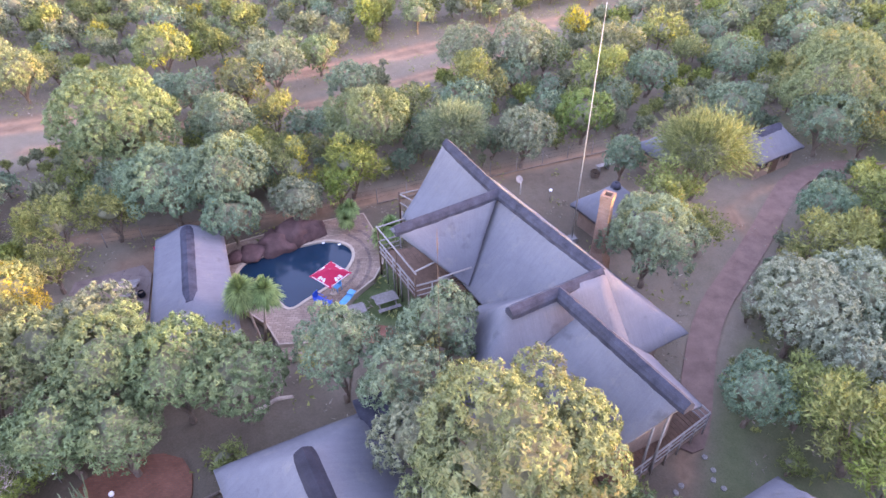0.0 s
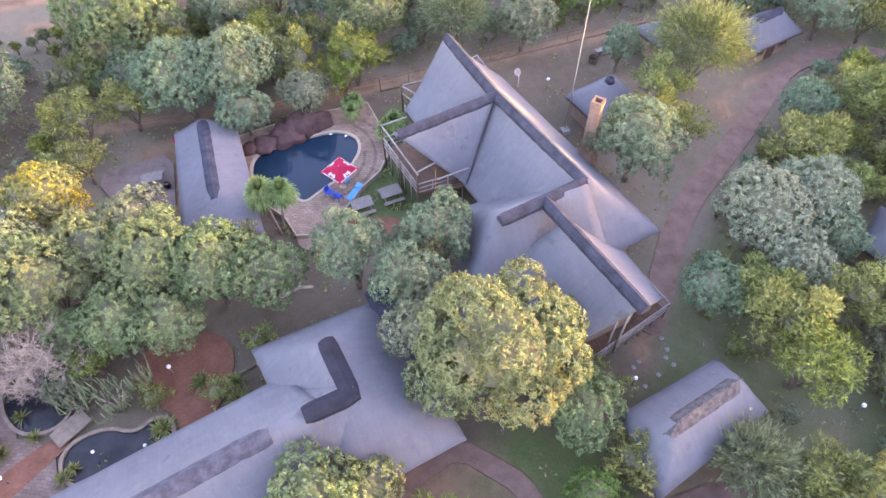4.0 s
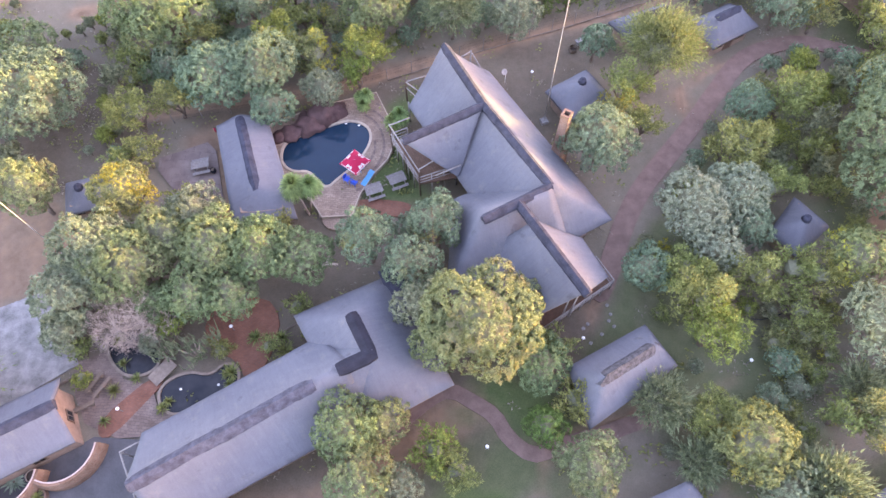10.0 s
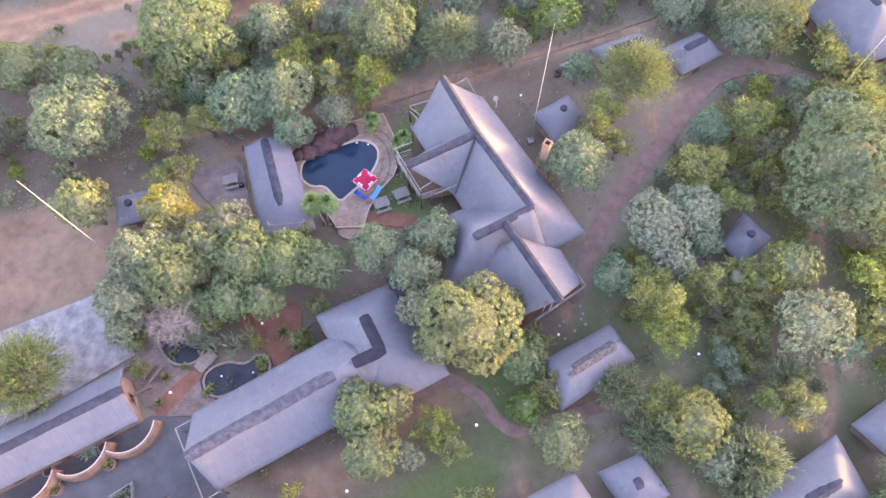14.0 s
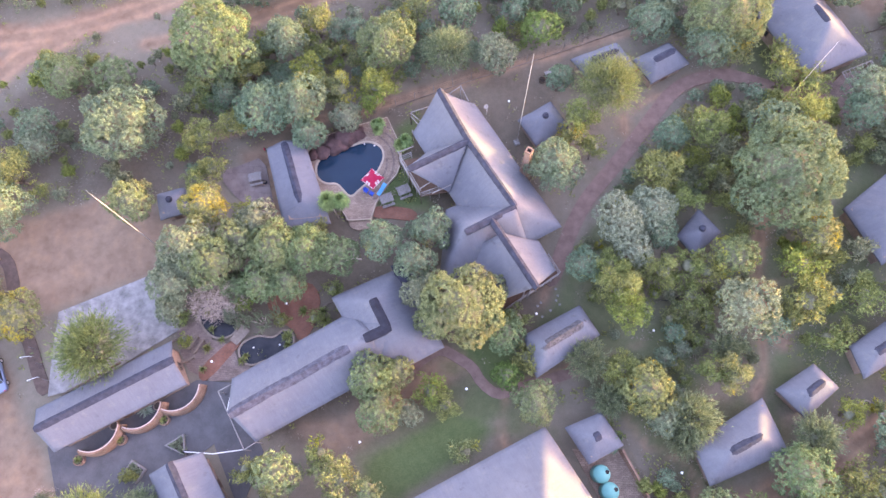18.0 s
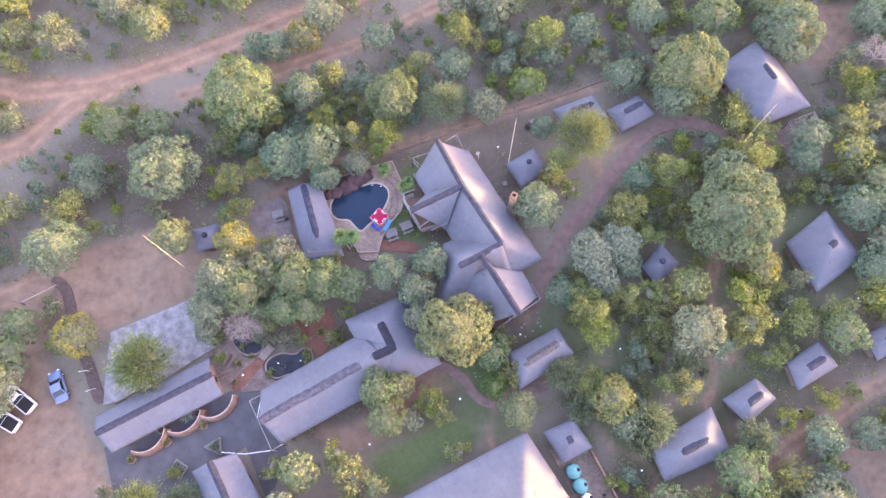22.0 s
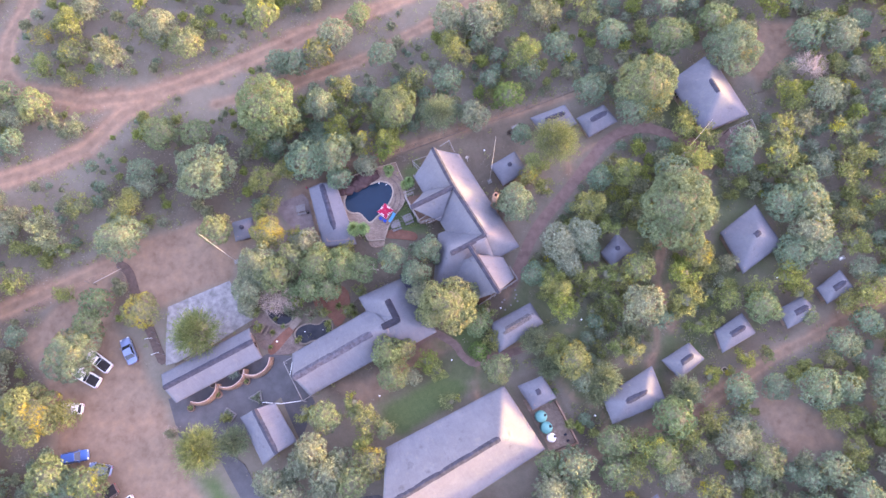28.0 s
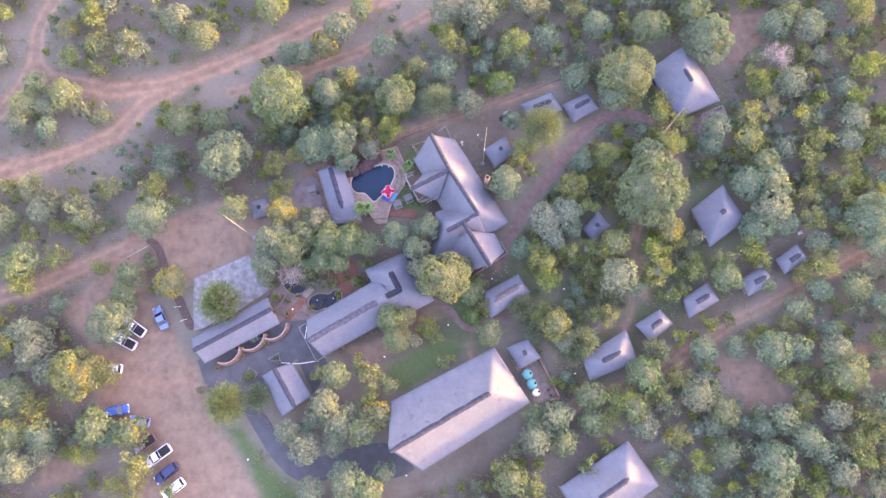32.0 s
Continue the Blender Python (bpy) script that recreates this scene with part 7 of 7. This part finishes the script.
def crown_mesh(name, R, g, dense=True, fine=1.0, leaves=12, flat=0.82):
    """A crown of leaf clusters over uneven lobes: packed lobes for the broad-leaved trees, loose clumps with gaps for the thorny bush."""
    if dense:
        nl = int(9 + 5 * R)
        L = unit(shell_dirs(nl, -0.45, g) + g.normal(0, 0.09, (nl, 3)))
        lr = R * g.uniform(0.2, 0.4, nl) * (1.0 if R < 4 else 0.84)
        rr = R * g.uniform(0.8, 1.1, nl) - lr
    else:
        nl = int(10 + 5 * R)
        L = unit(g.normal(size=(nl, 3)) + np.array([0, 0, 0.3]))
        L[:, 2] = np.maximum(L[:, 2], -0.65)
        lr = R * g.uniform(0.13, 0.25, nl)
        rr = R * g.uniform(0.4, 1.0, nl) - lr * 0.5
    lobes = L * rr[:, None] * np.array([1, 1, flat])
    sp = (0.33 + 0.02 * R) * fine
    tris = []
    for c, q, up in zip(lobes, lr, L):
        m = max(5, int(2.9 * math.pi * q * q / (sp * sp)))
        d = shell_dirs(m, -0.55, g)
        p = c + d * q * np.array([1, 1, 0.9]) * g.uniform(0.88, 1.1, (m, 1))
        keep = np.ones(m, bool)
        if dense:
            for c2, q2 in zip(lobes, lr):
                if c2 is not c and abs(c2 - c).max() > 0:
                    keep &= np.linalg.norm(p - c2, axis=1) > q2 * 0.88
            keep &= np.linalg.norm(p / np.array([1, 1, flat]), axis=1) > R * 0.52
        p, d = p[keep], d[keep]
        if len(p):
            D = unit(d + 0.3 * up + np.array([0, 0, 0.12 if dense else 0.45]))
            tris.append(leaf_cloud(p, D, leaves, sp * (0.66 if dense else 0.85), sp * (0.29 if dense else 0.36), g, 0.3 if dense else 0.55, 0.42 if dense else 0.36))
    V = np.concatenate(tris)
    F = np.arange(len(V)).reshape(-1, 3)
    # Solid core behind the lobes; its colour carries the shade of the gaps.
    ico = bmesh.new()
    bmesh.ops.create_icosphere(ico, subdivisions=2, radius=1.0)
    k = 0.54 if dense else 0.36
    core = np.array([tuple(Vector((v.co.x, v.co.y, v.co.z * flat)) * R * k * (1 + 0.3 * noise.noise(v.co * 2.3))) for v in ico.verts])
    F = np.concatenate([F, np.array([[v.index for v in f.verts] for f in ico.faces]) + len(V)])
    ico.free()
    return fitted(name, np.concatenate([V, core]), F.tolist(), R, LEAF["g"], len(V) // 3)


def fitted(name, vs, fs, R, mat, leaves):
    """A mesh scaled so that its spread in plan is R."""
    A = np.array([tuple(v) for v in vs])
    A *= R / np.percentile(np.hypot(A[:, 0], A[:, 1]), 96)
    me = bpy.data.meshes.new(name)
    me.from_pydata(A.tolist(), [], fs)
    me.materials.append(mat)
    me.materials.append(TWIG_SHADE)
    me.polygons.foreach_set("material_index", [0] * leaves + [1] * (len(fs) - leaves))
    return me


def feathery_mesh(name, R, g, sprays, flat=0.62):
    """A thorn-tree crown: thin arching sprays of narrow leaves that run outward from the fork."""
    d = unit(g.normal(size=(sprays, 3)) + np.array([0, 0, 0.7]))
    d[:, 2] = np.maximum(d[:, 2], -0.15)
    start = g.uniform(0.3, 0.75, (sprays, 1))
    end = start + g.uniform(0.18, 0.36, (sprays, 1))
    side = g.normal(size=(sprays, 3)) * 0.12
    C, D = [], []
    for f in np.linspace(0, 1, 6):
        C.append((d * (start + (end - start) * f) + side * f * f) * R * np.array([1, 1, flat]))
        D.append(unit(d + side * 2 * f))
    V = leaf_cloud(np.concatenate(C), np.concatenate(D), 2, 0.1, 0.15, g, 0.75, 0.22)
    F = np.arange(len(V)).reshape(-1, 3)
    # Core behind the sprays, in the same shade-toned twig colour.
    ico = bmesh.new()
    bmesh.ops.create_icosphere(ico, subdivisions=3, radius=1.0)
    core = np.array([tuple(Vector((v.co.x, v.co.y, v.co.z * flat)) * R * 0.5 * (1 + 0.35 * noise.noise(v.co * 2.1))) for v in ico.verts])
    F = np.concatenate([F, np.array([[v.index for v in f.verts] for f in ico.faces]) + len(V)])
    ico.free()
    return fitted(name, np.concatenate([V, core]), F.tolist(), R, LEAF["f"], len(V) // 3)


def trunk_mesh(name, R, H, r, limbs=6):
    chunks = []
    base = 0.07 + R * 0.035
    fork = Vector((r.uniform(-.3, .3), r.uniform(-.3, .3), max(0.5, (H - R * 1.6) * 0.7)))
    chunks.append(tube_data([(0, 0, -0.3), (0.03, 0, 0.3), fork * 0.6, fork], [base * 1.4, base * 1.1, base, base * 0.9], 7))
    for i in range(limbs):
        w = 2 * math.pi * i / limbs + r.uniform(-.4, .4)
        e = Vector((math.cos(w) * R * 0.6, math.sin(w) * R * 0.6, H - R * r.uniform(0.55, 1.0)))
        m = fork.lerp(e, 0.5) + Vector((0, 0, R * 0.1))
        chunks.append(tube_data([fork, m, e], [base * 0.6, base * 0.4, base * 0.15], 5))
    vs, fs = merge(chunks)
    me = bpy.data.meshes.new(name)
    me.from_pydata([tuple(v) for v in vs], [], fs)
    me.materials.append(BARK)
    return me


def bare_mesh(name, R, H, r):
    """A leafless tree: branches that fork into fine pale twigs."""
    chunks = []

    def grow(p, d, L, rad, depth):
        q = p + d * L
        m = p.lerp(q, 0.5) + Vector((r.gauss(0, .06), r.gauss(0, .06), r.gauss(0, .04))) * L
        chunks.append(tube_data([p, m, q] if depth < 4 else [p, q], [rad, rad * 0.8, rad * 0.6] if depth < 4 else [rad, rad * 0.5], 5 if depth < 2 else 3, False))
        if depth == 5:
            return
        for _ in range(4 if depth else 7):
            e = (d + Vector((r.gauss(0, .62), r.gauss(0, .62), r.gauss(0.1, .5)))).normalized()
            grow(q if r.random() < 0.6 else m, e, L * r.uniform(0.6, 0.85), rad * 0.6, depth + 1)

    grow(Vector((0, 0, -0.2)), Vector((0.05, 0, 1)), H * 0.27, 0.075, 0)
    vs, fs = merge(chunks)
    me = bpy.data.meshes.new(name)
    me.from_pydata([tuple(v) for v in vs], [], fs)
    me.materials.append(PALEBARK)
    return me


rnd = random.Random(11)
SIZES = (1.2, 1.8, 2.5, 3.4, 4.6, 6.0)
CROWNS, TRUNKS, FEATHERS = {}, {}, {}
VARIANTS = 4


def tree_height(R):
    return 1.55 * R + 0.6


FAR_CROWNS = {}
grow = np.random.default_rng(17)
for R in SIZES:
    for v in range(VARIANTS):
        CROWNS[R, v] = crown_mesh("crown", R, grow, v < 2, 1.0, 17 if v < 2 else 10)
        FAR_CROWNS[R, v] = crown_mesh("crown", R, grow, v < 2, 1.45, 13 if v < 2 else 8)
        TRUNKS[R, v] = trunk_mesh("trunk", R, tree_height(R), rnd)
    FEATHERS[R] = feathery_mesh("crown", R, grow, int(190 * R ** 1.5))
BARE_TREE = bare_mesh("bough", 2.6, 6.0, rnd)
KINDS = {
    "g": "grey-green leafy bushwillow tree with a rounded crown", "s": "silvery green tree with a dense rounded crown",
    "o": "olive green bushveld tree with an uneven crown", "m": "mid green tree with a dense spreading crown", "c": "lush bright green bush with dense leaves", "p": "pale silvery tree with fine dense leaves", "e": "deep green tree with a dense lobed crown", "u": "tall green tree with golden sunlight in its leaf colour", "d": "dull green thorny scrub tree", "b": "bright fresh green leafy tree",
    "y": "green tree with bright yellow flowering branch tips", "t": "tall tree with pale yellow sunlight in its leaf colour", "f": "feathery yellow-green acacia tree", "q": "broad green tree with yellow flowering patches", "k": "fine-leaved bright green thorn tree", "a": "feathery green acacia tree with thin leaves", "v": "silver-green tree with pale yellow sunlight in its leaf colour", "w": "leafless tree with pale pinkish twigs",
}


def crown_height(r, lift=0.0):
    return min(0.95 * r + 0.3, 0.45 * r + 2.0) + lift * min(1.0, r / 3.0)


def tree(x, y, r, kind, group="", name="tree", category="tree", lift=0.0):
    R = min(SIZES, key=lambda s: abs(math.log(s / r)))
    v = rnd.choice((0, 1) if kind in "tsgveumcpq" or kind == "y" and r > 2.6 else (2, 3))
    k = r / R
    t = thing(name, x, y, -0.05, KINDS[kind], category, group, rnd.uniform(0, 360))
    if kind == "w":
        k = r / 2.6
        t.scale = (k, k, k)
        new("bough", BARE_TREE).parent = t
        return t
    t.scale = (k, k, k)
    z = crown_height(r, lift) / k
    stem = new("trunk", TRUNKS[R, v])
    stem.parent = t
    stem.scale = (1, 1, z / (tree_height(R) - R * 0.8))
    near = -40 < x < 34 and 2 < y < 54 or r > 4.2
    c = new("crown", FEATHERS[R] if kind in "fak" else (CROWNS if near else FAR_CROWNS)[R, v])
    c.parent = t
    c.location = (0, 0, z)
    c.scale = (1, 1, rnd.uniform(0.92, 1.12))
    c.material_slots[0].link = 'OBJECT'
    c.material_slots[0].material = LEAF[kind]
    return t


NAMED = (
    ("trees by the north road", FAR_WEST_BEND, 0),
    ("trees by the north road", ROAD_FORK, 0),
    ("trees by the north road", TRACK_WOOD, 0),
    ("trees north of the pool", POOL_WOOD, 0.8),
    ("northern wood", NORTH_WOOD, 0),
    ("northern wood", BIG_COTTAGE, 0.8),
    ("eastern wood", NORTH_EAST, 0),
    ("eastern wood", EAST_EDGE, 0),
    ("garden trees", LODGE_EAST, 1.3),
    ("garden trees", GARDEN, 1.3),
    ("garden trees", HALL_GARDEN, 0),
    ("trees among the cottages", COTTAGE_ROW, 0),
    ("trees among the cottages", SOUTH_EAST, 0),
    ("trees among the cottages", SOUTH_SCRUB, 0),
    ("trees round the hall", HALL_EAST, 0),
    ("trees round the courtyard", COURT, 1.5),
    ("trees beside the lodge", DECK_TREES, 3),
    ("trees round the hall", RECEPTION, 1),
    ("western scrub trees", WEST_SCRUB, 0),
    ("trees round the car park", CAR_PARK, 0),
    ("trees round the car park", PARKING_ROW, 0),
)

taken = []
for group, rows, lift in NAMED:
    for x, y, r, k in rows:
        low = r < 1.95 and k != "w"
        tree(x, y, r, k, group, "shrub" if low else "tree", "shrub" if low else "tree", lift)
        taken.append((x, y, r))
for x, y, r in ((-24.0, 17.6, 3.0), (-26.4, 16.8, 2.5), (-40.9, -4.3, 1.3), (-25.2, 15.8, 1.9)):
    tree(x, y, r, "w", "bare trees over the ponds")

for x, y, r, k in ((-22.0, 17.4, 1.6, "b"), (-23.6, 15.8, 1.2, "g"), (-14.0, 15.6, 1.0, "o"), (-17.8, 15.2, 1.1, "o"), (-28.6, 12.8, 1.0, "b"), (-29.4, 15.0, 1.3, "o"), (-30.6, 17.0, 1.5, "g"), (-27.6, 19.2, 1.4, "d"), (-21.0, 19.4, 1.5, "o"), (-12.0, 19.0, 1.2, "o")):
    tree(x, y, r, k, "courtyard shrubs", "shrub", "shrub")

# ---- bush between the trees ----
KEEP = [[(-24, 42), (8, 52), (30, 58), (34, 48), (20, 34), (20, 18), (28, 18), (16, 8), (24, -8), (0, -22), (-28, -24), (-58, -24), (-56, 4), (-47, 16), (-52, 28), (-30, 30)]]
SITES = [(34, 4, 7), (41, 8, 5), (49.5, 13, 5.5), (60, 16.5, 5), (66.5, 21, 5), (53.5, 29, 7.5), (31, 26.5, 4.5), (48.5, 56, 10), (31.5, -19, 10), (29, 50, 5), (21, 50.5, 5.5), (-32.4, 29.4, 3), (14, 13.5, 6)]


def open_ground(P):
    """Clear distance of points from the roads; below zero on bare, mown or paved ground and on building plots."""
    clear = np.min([seg_dist(P, line) - half for line, half in ROADS], axis=0)
    for poly in BARE + LAWN + PAVED:
        clear[inside_all(P, poly)] = -1
    for a, b, c in SITES:
        clear = np.minimum(clear, (np.hypot(P[:, 0] - a, P[:, 1] - b) - c) * 1.4)
    return clear


def apart(x, y, r, tight):
    return all(math.hypot(x - a, y - b) > (c + r) * tight for a, b, c in taken)


# thick undergrowth north of the pool and in the lodge garden
THICKETS = ([(-33, 47), (-26, 54), (-12, 57), (2, 56), (1, 49), (-6, 46.5), (-15, 43), (-24, 41.5), (-31, 39)], [(24, 34), (32, 44), (46, 43), (48, 24), (36, 22), (26, 24)], [(19, 17), (24, 26), (33, 22), (33, 11), (24, 16)])
brush = random.Random(47)
for patch, wanted, leaf in zip(THICKETS, (46, 26, 18), ("oobyssmm", "oobyod", "oybda")):
    P = np.array(patch)
    for _ in range(900):
        x, y, r = brush.uniform(*P[:, 0][[P[:, 0].argmin(), P[:, 0].argmax()]]), brush.uniform(P[:, 1].min(), P[:, 1].max()), brush.choice((1.0, 1.3, 1.6, 1.9))
        if wanted and inside((x, y), patch) and open_ground(np.array([[x, y]]))[0] > r and apart(x, y, r, 0.55):
            tree(x, y, r, brush.choice(leaf), "undergrowth shrubs", "shrub", "shrub")
            taken.append((x, y, r))
            wanted -= 1

beds = random.Random(31)
for a, b, c in SITES[:6]:
    for k in range(9):
        w, d, r = 2 * math.pi * (k + beds.uniform(0, 0.8)) / 9, c + beds.uniform(0.2, 2.6), beds.choice((0.9, 1.2, 1.5, 1.9))
        x, y = a + math.cos(w) * d, b + math.sin(w) * d
        clear = all(math.hypot(x - p, y - q) > t * 0.8 + r * 0.5 for p, q, t in SITES) and all(math.hypot(x - p, y - q) > (t + r) * 0.7 for p, q, t in taken)
        if clear and not any(seg_dist(np.array([[x, y]]), line)[0] < half + r * 0.5 for line, half in ROADS):
            tree(x, y, r, beds.choice("ooyda"), "shrubs round the cottages", "shrub", "shrub")
            taken.append((x, y, r))
fill = random.Random(21)
extra = []
spread = np.random.default_rng(21)
P = spread.uniform((-98, -34), (98, 104), (20000, 2))
P = P[(np.abs(P[:, 0]) < 75 + 0.62 * (P[:, 1] + 34)) & ~inside_all(P, KEEP[0])]
for (x, y), clear in zip(P.tolist(), open_ground(P)):
    r = fill.choice((0.7, 0.9, 1.1, 1.3, 1.6))
    if y > 74 or y < -22 or abs(x) > 78 + 0.16 * y:
        r *= 2.0
    density = 0.5 + 0.5 * noise.noise((x * 0.05, y * 0.05, 2.0))
    if x < -22 and y < 62 or x < 4 and y > 40:
        density *= 0.3
        r *= 0.8
        if fill.random() < 0.45:
            continue
    if clear < r or fill.random() > 0.2 + density or not apart(x, y, r, 0.66):
        continue
    extra.append((x, y, r, fill.choice("ddooosgbyt" if y > 76 else "dddoossgb")))
    taken.append((x, y, r))
    if len(extra) > 1300:
        break
P = spread.uniform((16, -6), (66, 46), (5000, 2))
P = P[inside_all(P, GARDEN_GRASS[0])]
for (x, y), clear in zip(P.tolist(), open_ground(P)):
    r = fill.choice((0.7, 0.9, 1.1, 1.4))
    if clear > r and apart(x, y, r, 0.7):
        extra.append((x, y, r, fill.choice("oobbyaaddg")))
        taken.append((x, y, r))
    if len(extra) > 1430:
        break
extra.sort(key=lambda e: math.hypot(e[0] - 4, e[1] - 28))
singles, rest = 60, []
for x, y, r, k in extra:
    if r < 1.7 and singles > 0:
        singles -= 1
        tree(x, y, r, k, "scattered bushveld shrubs", "shrub", "shrub")
    else:
        rest.append((x, y, r, k))


def bush_mass(name, rows, label, crowns, category):
    """The rest of the bush, joined."""
    keys = sorted(LEAF)
    data = {}
    V, F, M, o = [], [], [], 0
    for x, y, r, k in rows:
        R = min({k[0] for k in crowns if k[0] < 4}, key=lambda s: abs(math.log(s / r)))
        v = rnd.choice((0, 1) if k in "tsgveumcpq" else (2, 3))
        if (R, v) not in data:
            me = crowns[R, v]
            co = np.empty(len(me.vertices) * 3, np.float32)
            me.vertices.foreach_get("co", co)
            slot = np.empty(len(me.polygons), np.int32)
            me.polygons.foreach_get("material_index", slot)
            data[R, v] = co.reshape(-1, 3), np.array([tuple(p.vertices) for p in me.polygons]), slot
        co, tri, slot = data[R, v]
        w, sc = rnd.uniform(0, 6.28), r / R
        rot = np.array([[math.cos(w), -math.sin(w), 0], [math.sin(w), math.cos(w), 0], [0, 0, 1]])
        V.append(co @ rot.T * sc + np.array([x, y, crown_height(r)]))
        F.append(tri + o)
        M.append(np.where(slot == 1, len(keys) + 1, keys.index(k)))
        o += len(co)
        b = 0.05 + 0.035 * r
        stem = np.array([[x + b * math.cos(a), y + b * math.sin(a), z] for z in (-0.2, 1.1 * r) for a in (0.0, 2.1, 4.2)])
        V.append(stem)
        F.append(np.array([(i, (i + 1) % 3, 3 + i) for i in range(3)] + [((i + 1) % 3, 3 + (i + 1) % 3, 3 + i) for i in range(3)]) + o)
        M.append(np.full(6, len(keys)))
        o += 6
    V, F, M = np.concatenate(V), np.concatenate(F), np.concatenate(M)
    me = bpy.data.meshes.new(name)
    me.vertices.add(len(V))
    me.vertices.foreach_set("co", V.astype(np.float32).ravel())
    me.loops.add(len(F) * 3)
    me.loops.foreach_set("vertex_index", F.astype(np.int32).ravel())
    me.polygons.add(len(F))
    me.polygons.foreach_set("loop_start", np.arange(0, len(F) * 3, 3, dtype=np.int32))
    for k in keys:
        me.materials.append(LEAF[k])
    me.materials.append(BARK)
    me.materials.append(TWIG_SHADE)
    me.polygons.foreach_set("material_index", M.astype(np.int32))
    me.update(calc_edges=True)
    tagged(new(name, me), label, category, kind="stuff")


UNDER = {(R, v): crown_mesh("crown", R, grow, v < 2, 2.3, 7) for R in SIZES[:4] for v in range(VARIANTS)}
bush_mass("bush", rest, "mixed green bushveld shrubs covering the ground", UNDER, "bush")


def scatter_mesh(name, spots, mat, label, leaf, per, spread, tall, seed):
    """Low tufts and twigs in one sheet of growth."""
    r = random.Random(seed)
    vs, fs = [], []
    for x, y, s in spots:
        for _ in range(per):
            w = r.uniform(0, 6.28)
            q = spread * s * math.sqrt(r.random())
            p = Vector((x + math.cos(w) * q, y + math.sin(w) * q, r.uniform(0.0, tall) * s))
            leaf_tri(vs, fs, p, Vector((r.gauss(0, .6), r.gauss(0, .6), 1)).normalized(), leaf * r.uniform(0.6, 1.4), r)
    ob = mesh_ob(name, vs, fs, mat)
    return tagged(ob, label, "grass", kind="stuff")


P = spread.uniform((-105, -36), (105, 110), (60000, 2))
off = np.min([seg_dist(P, line) - half * 0.8 for line, half in ROADS], axis=0) > 0
for poly in BARE + PAVED:
    off &= ~inside_all(P, poly)
for a, b, c in SITES:
    off &= np.hypot(P[:, 0] - a, P[:, 1] - b) > c * 0.8
off &= ~(inside_all(P, KEEP[0]) & (spread.random(len(P)) < 0.7)) & ~((P[:, 0] > -8) & (P[:, 0] < 20) & (P[:, 1] > -18) & (P[:, 1] < 6))
spots = [(x, y, fill.uniform(0.5, 1.4)) for x, y in P[off].tolist() if noise.noise((x * 0.13, y * 0.13, 9.0)) > fill.uniform(-0.5, 0.3)][:18000]
scatter_mesh("dry_grass", spots[::2], LEAF["h"], "low dry grass and weeds between the trees", 0.12, 8, 0.8, 0.35, 4)
scatter_mesh("low_scrub", spots[1::2], LEAF["o"], "low green scrub between the trees", 0.15, 9, 0.6, 0.6, 5)


# Added woods outside the view; those in the east block the low sun.
far = random.Random(8)
COARSE = {(R, v): crown_mesh("crown", R, grow, v < 2, 3.8, 4) for R in SIZES[2:4] for v in range(VARIANTS)}
rows = []
while len(rows) < 430:
    x, y = far.uniform(-200, 260), far.uniform(-140, 240)
    if -100 < x < 100 and -36 < y < 106 or any(seg_dist(np.array([[x, y]]), line)[0] < 5 for line, half in ROADS) or (-60 < x < -20 and -60 < y < -20):
        continue
    rows.append((x, y, far.uniform(1.8, 4.2), far.choice("dogsat")))
bush_mass("far_woods", rows, "dense olive bushveld added out of view to the horizon, screening low sun", COARSE, "woodland")
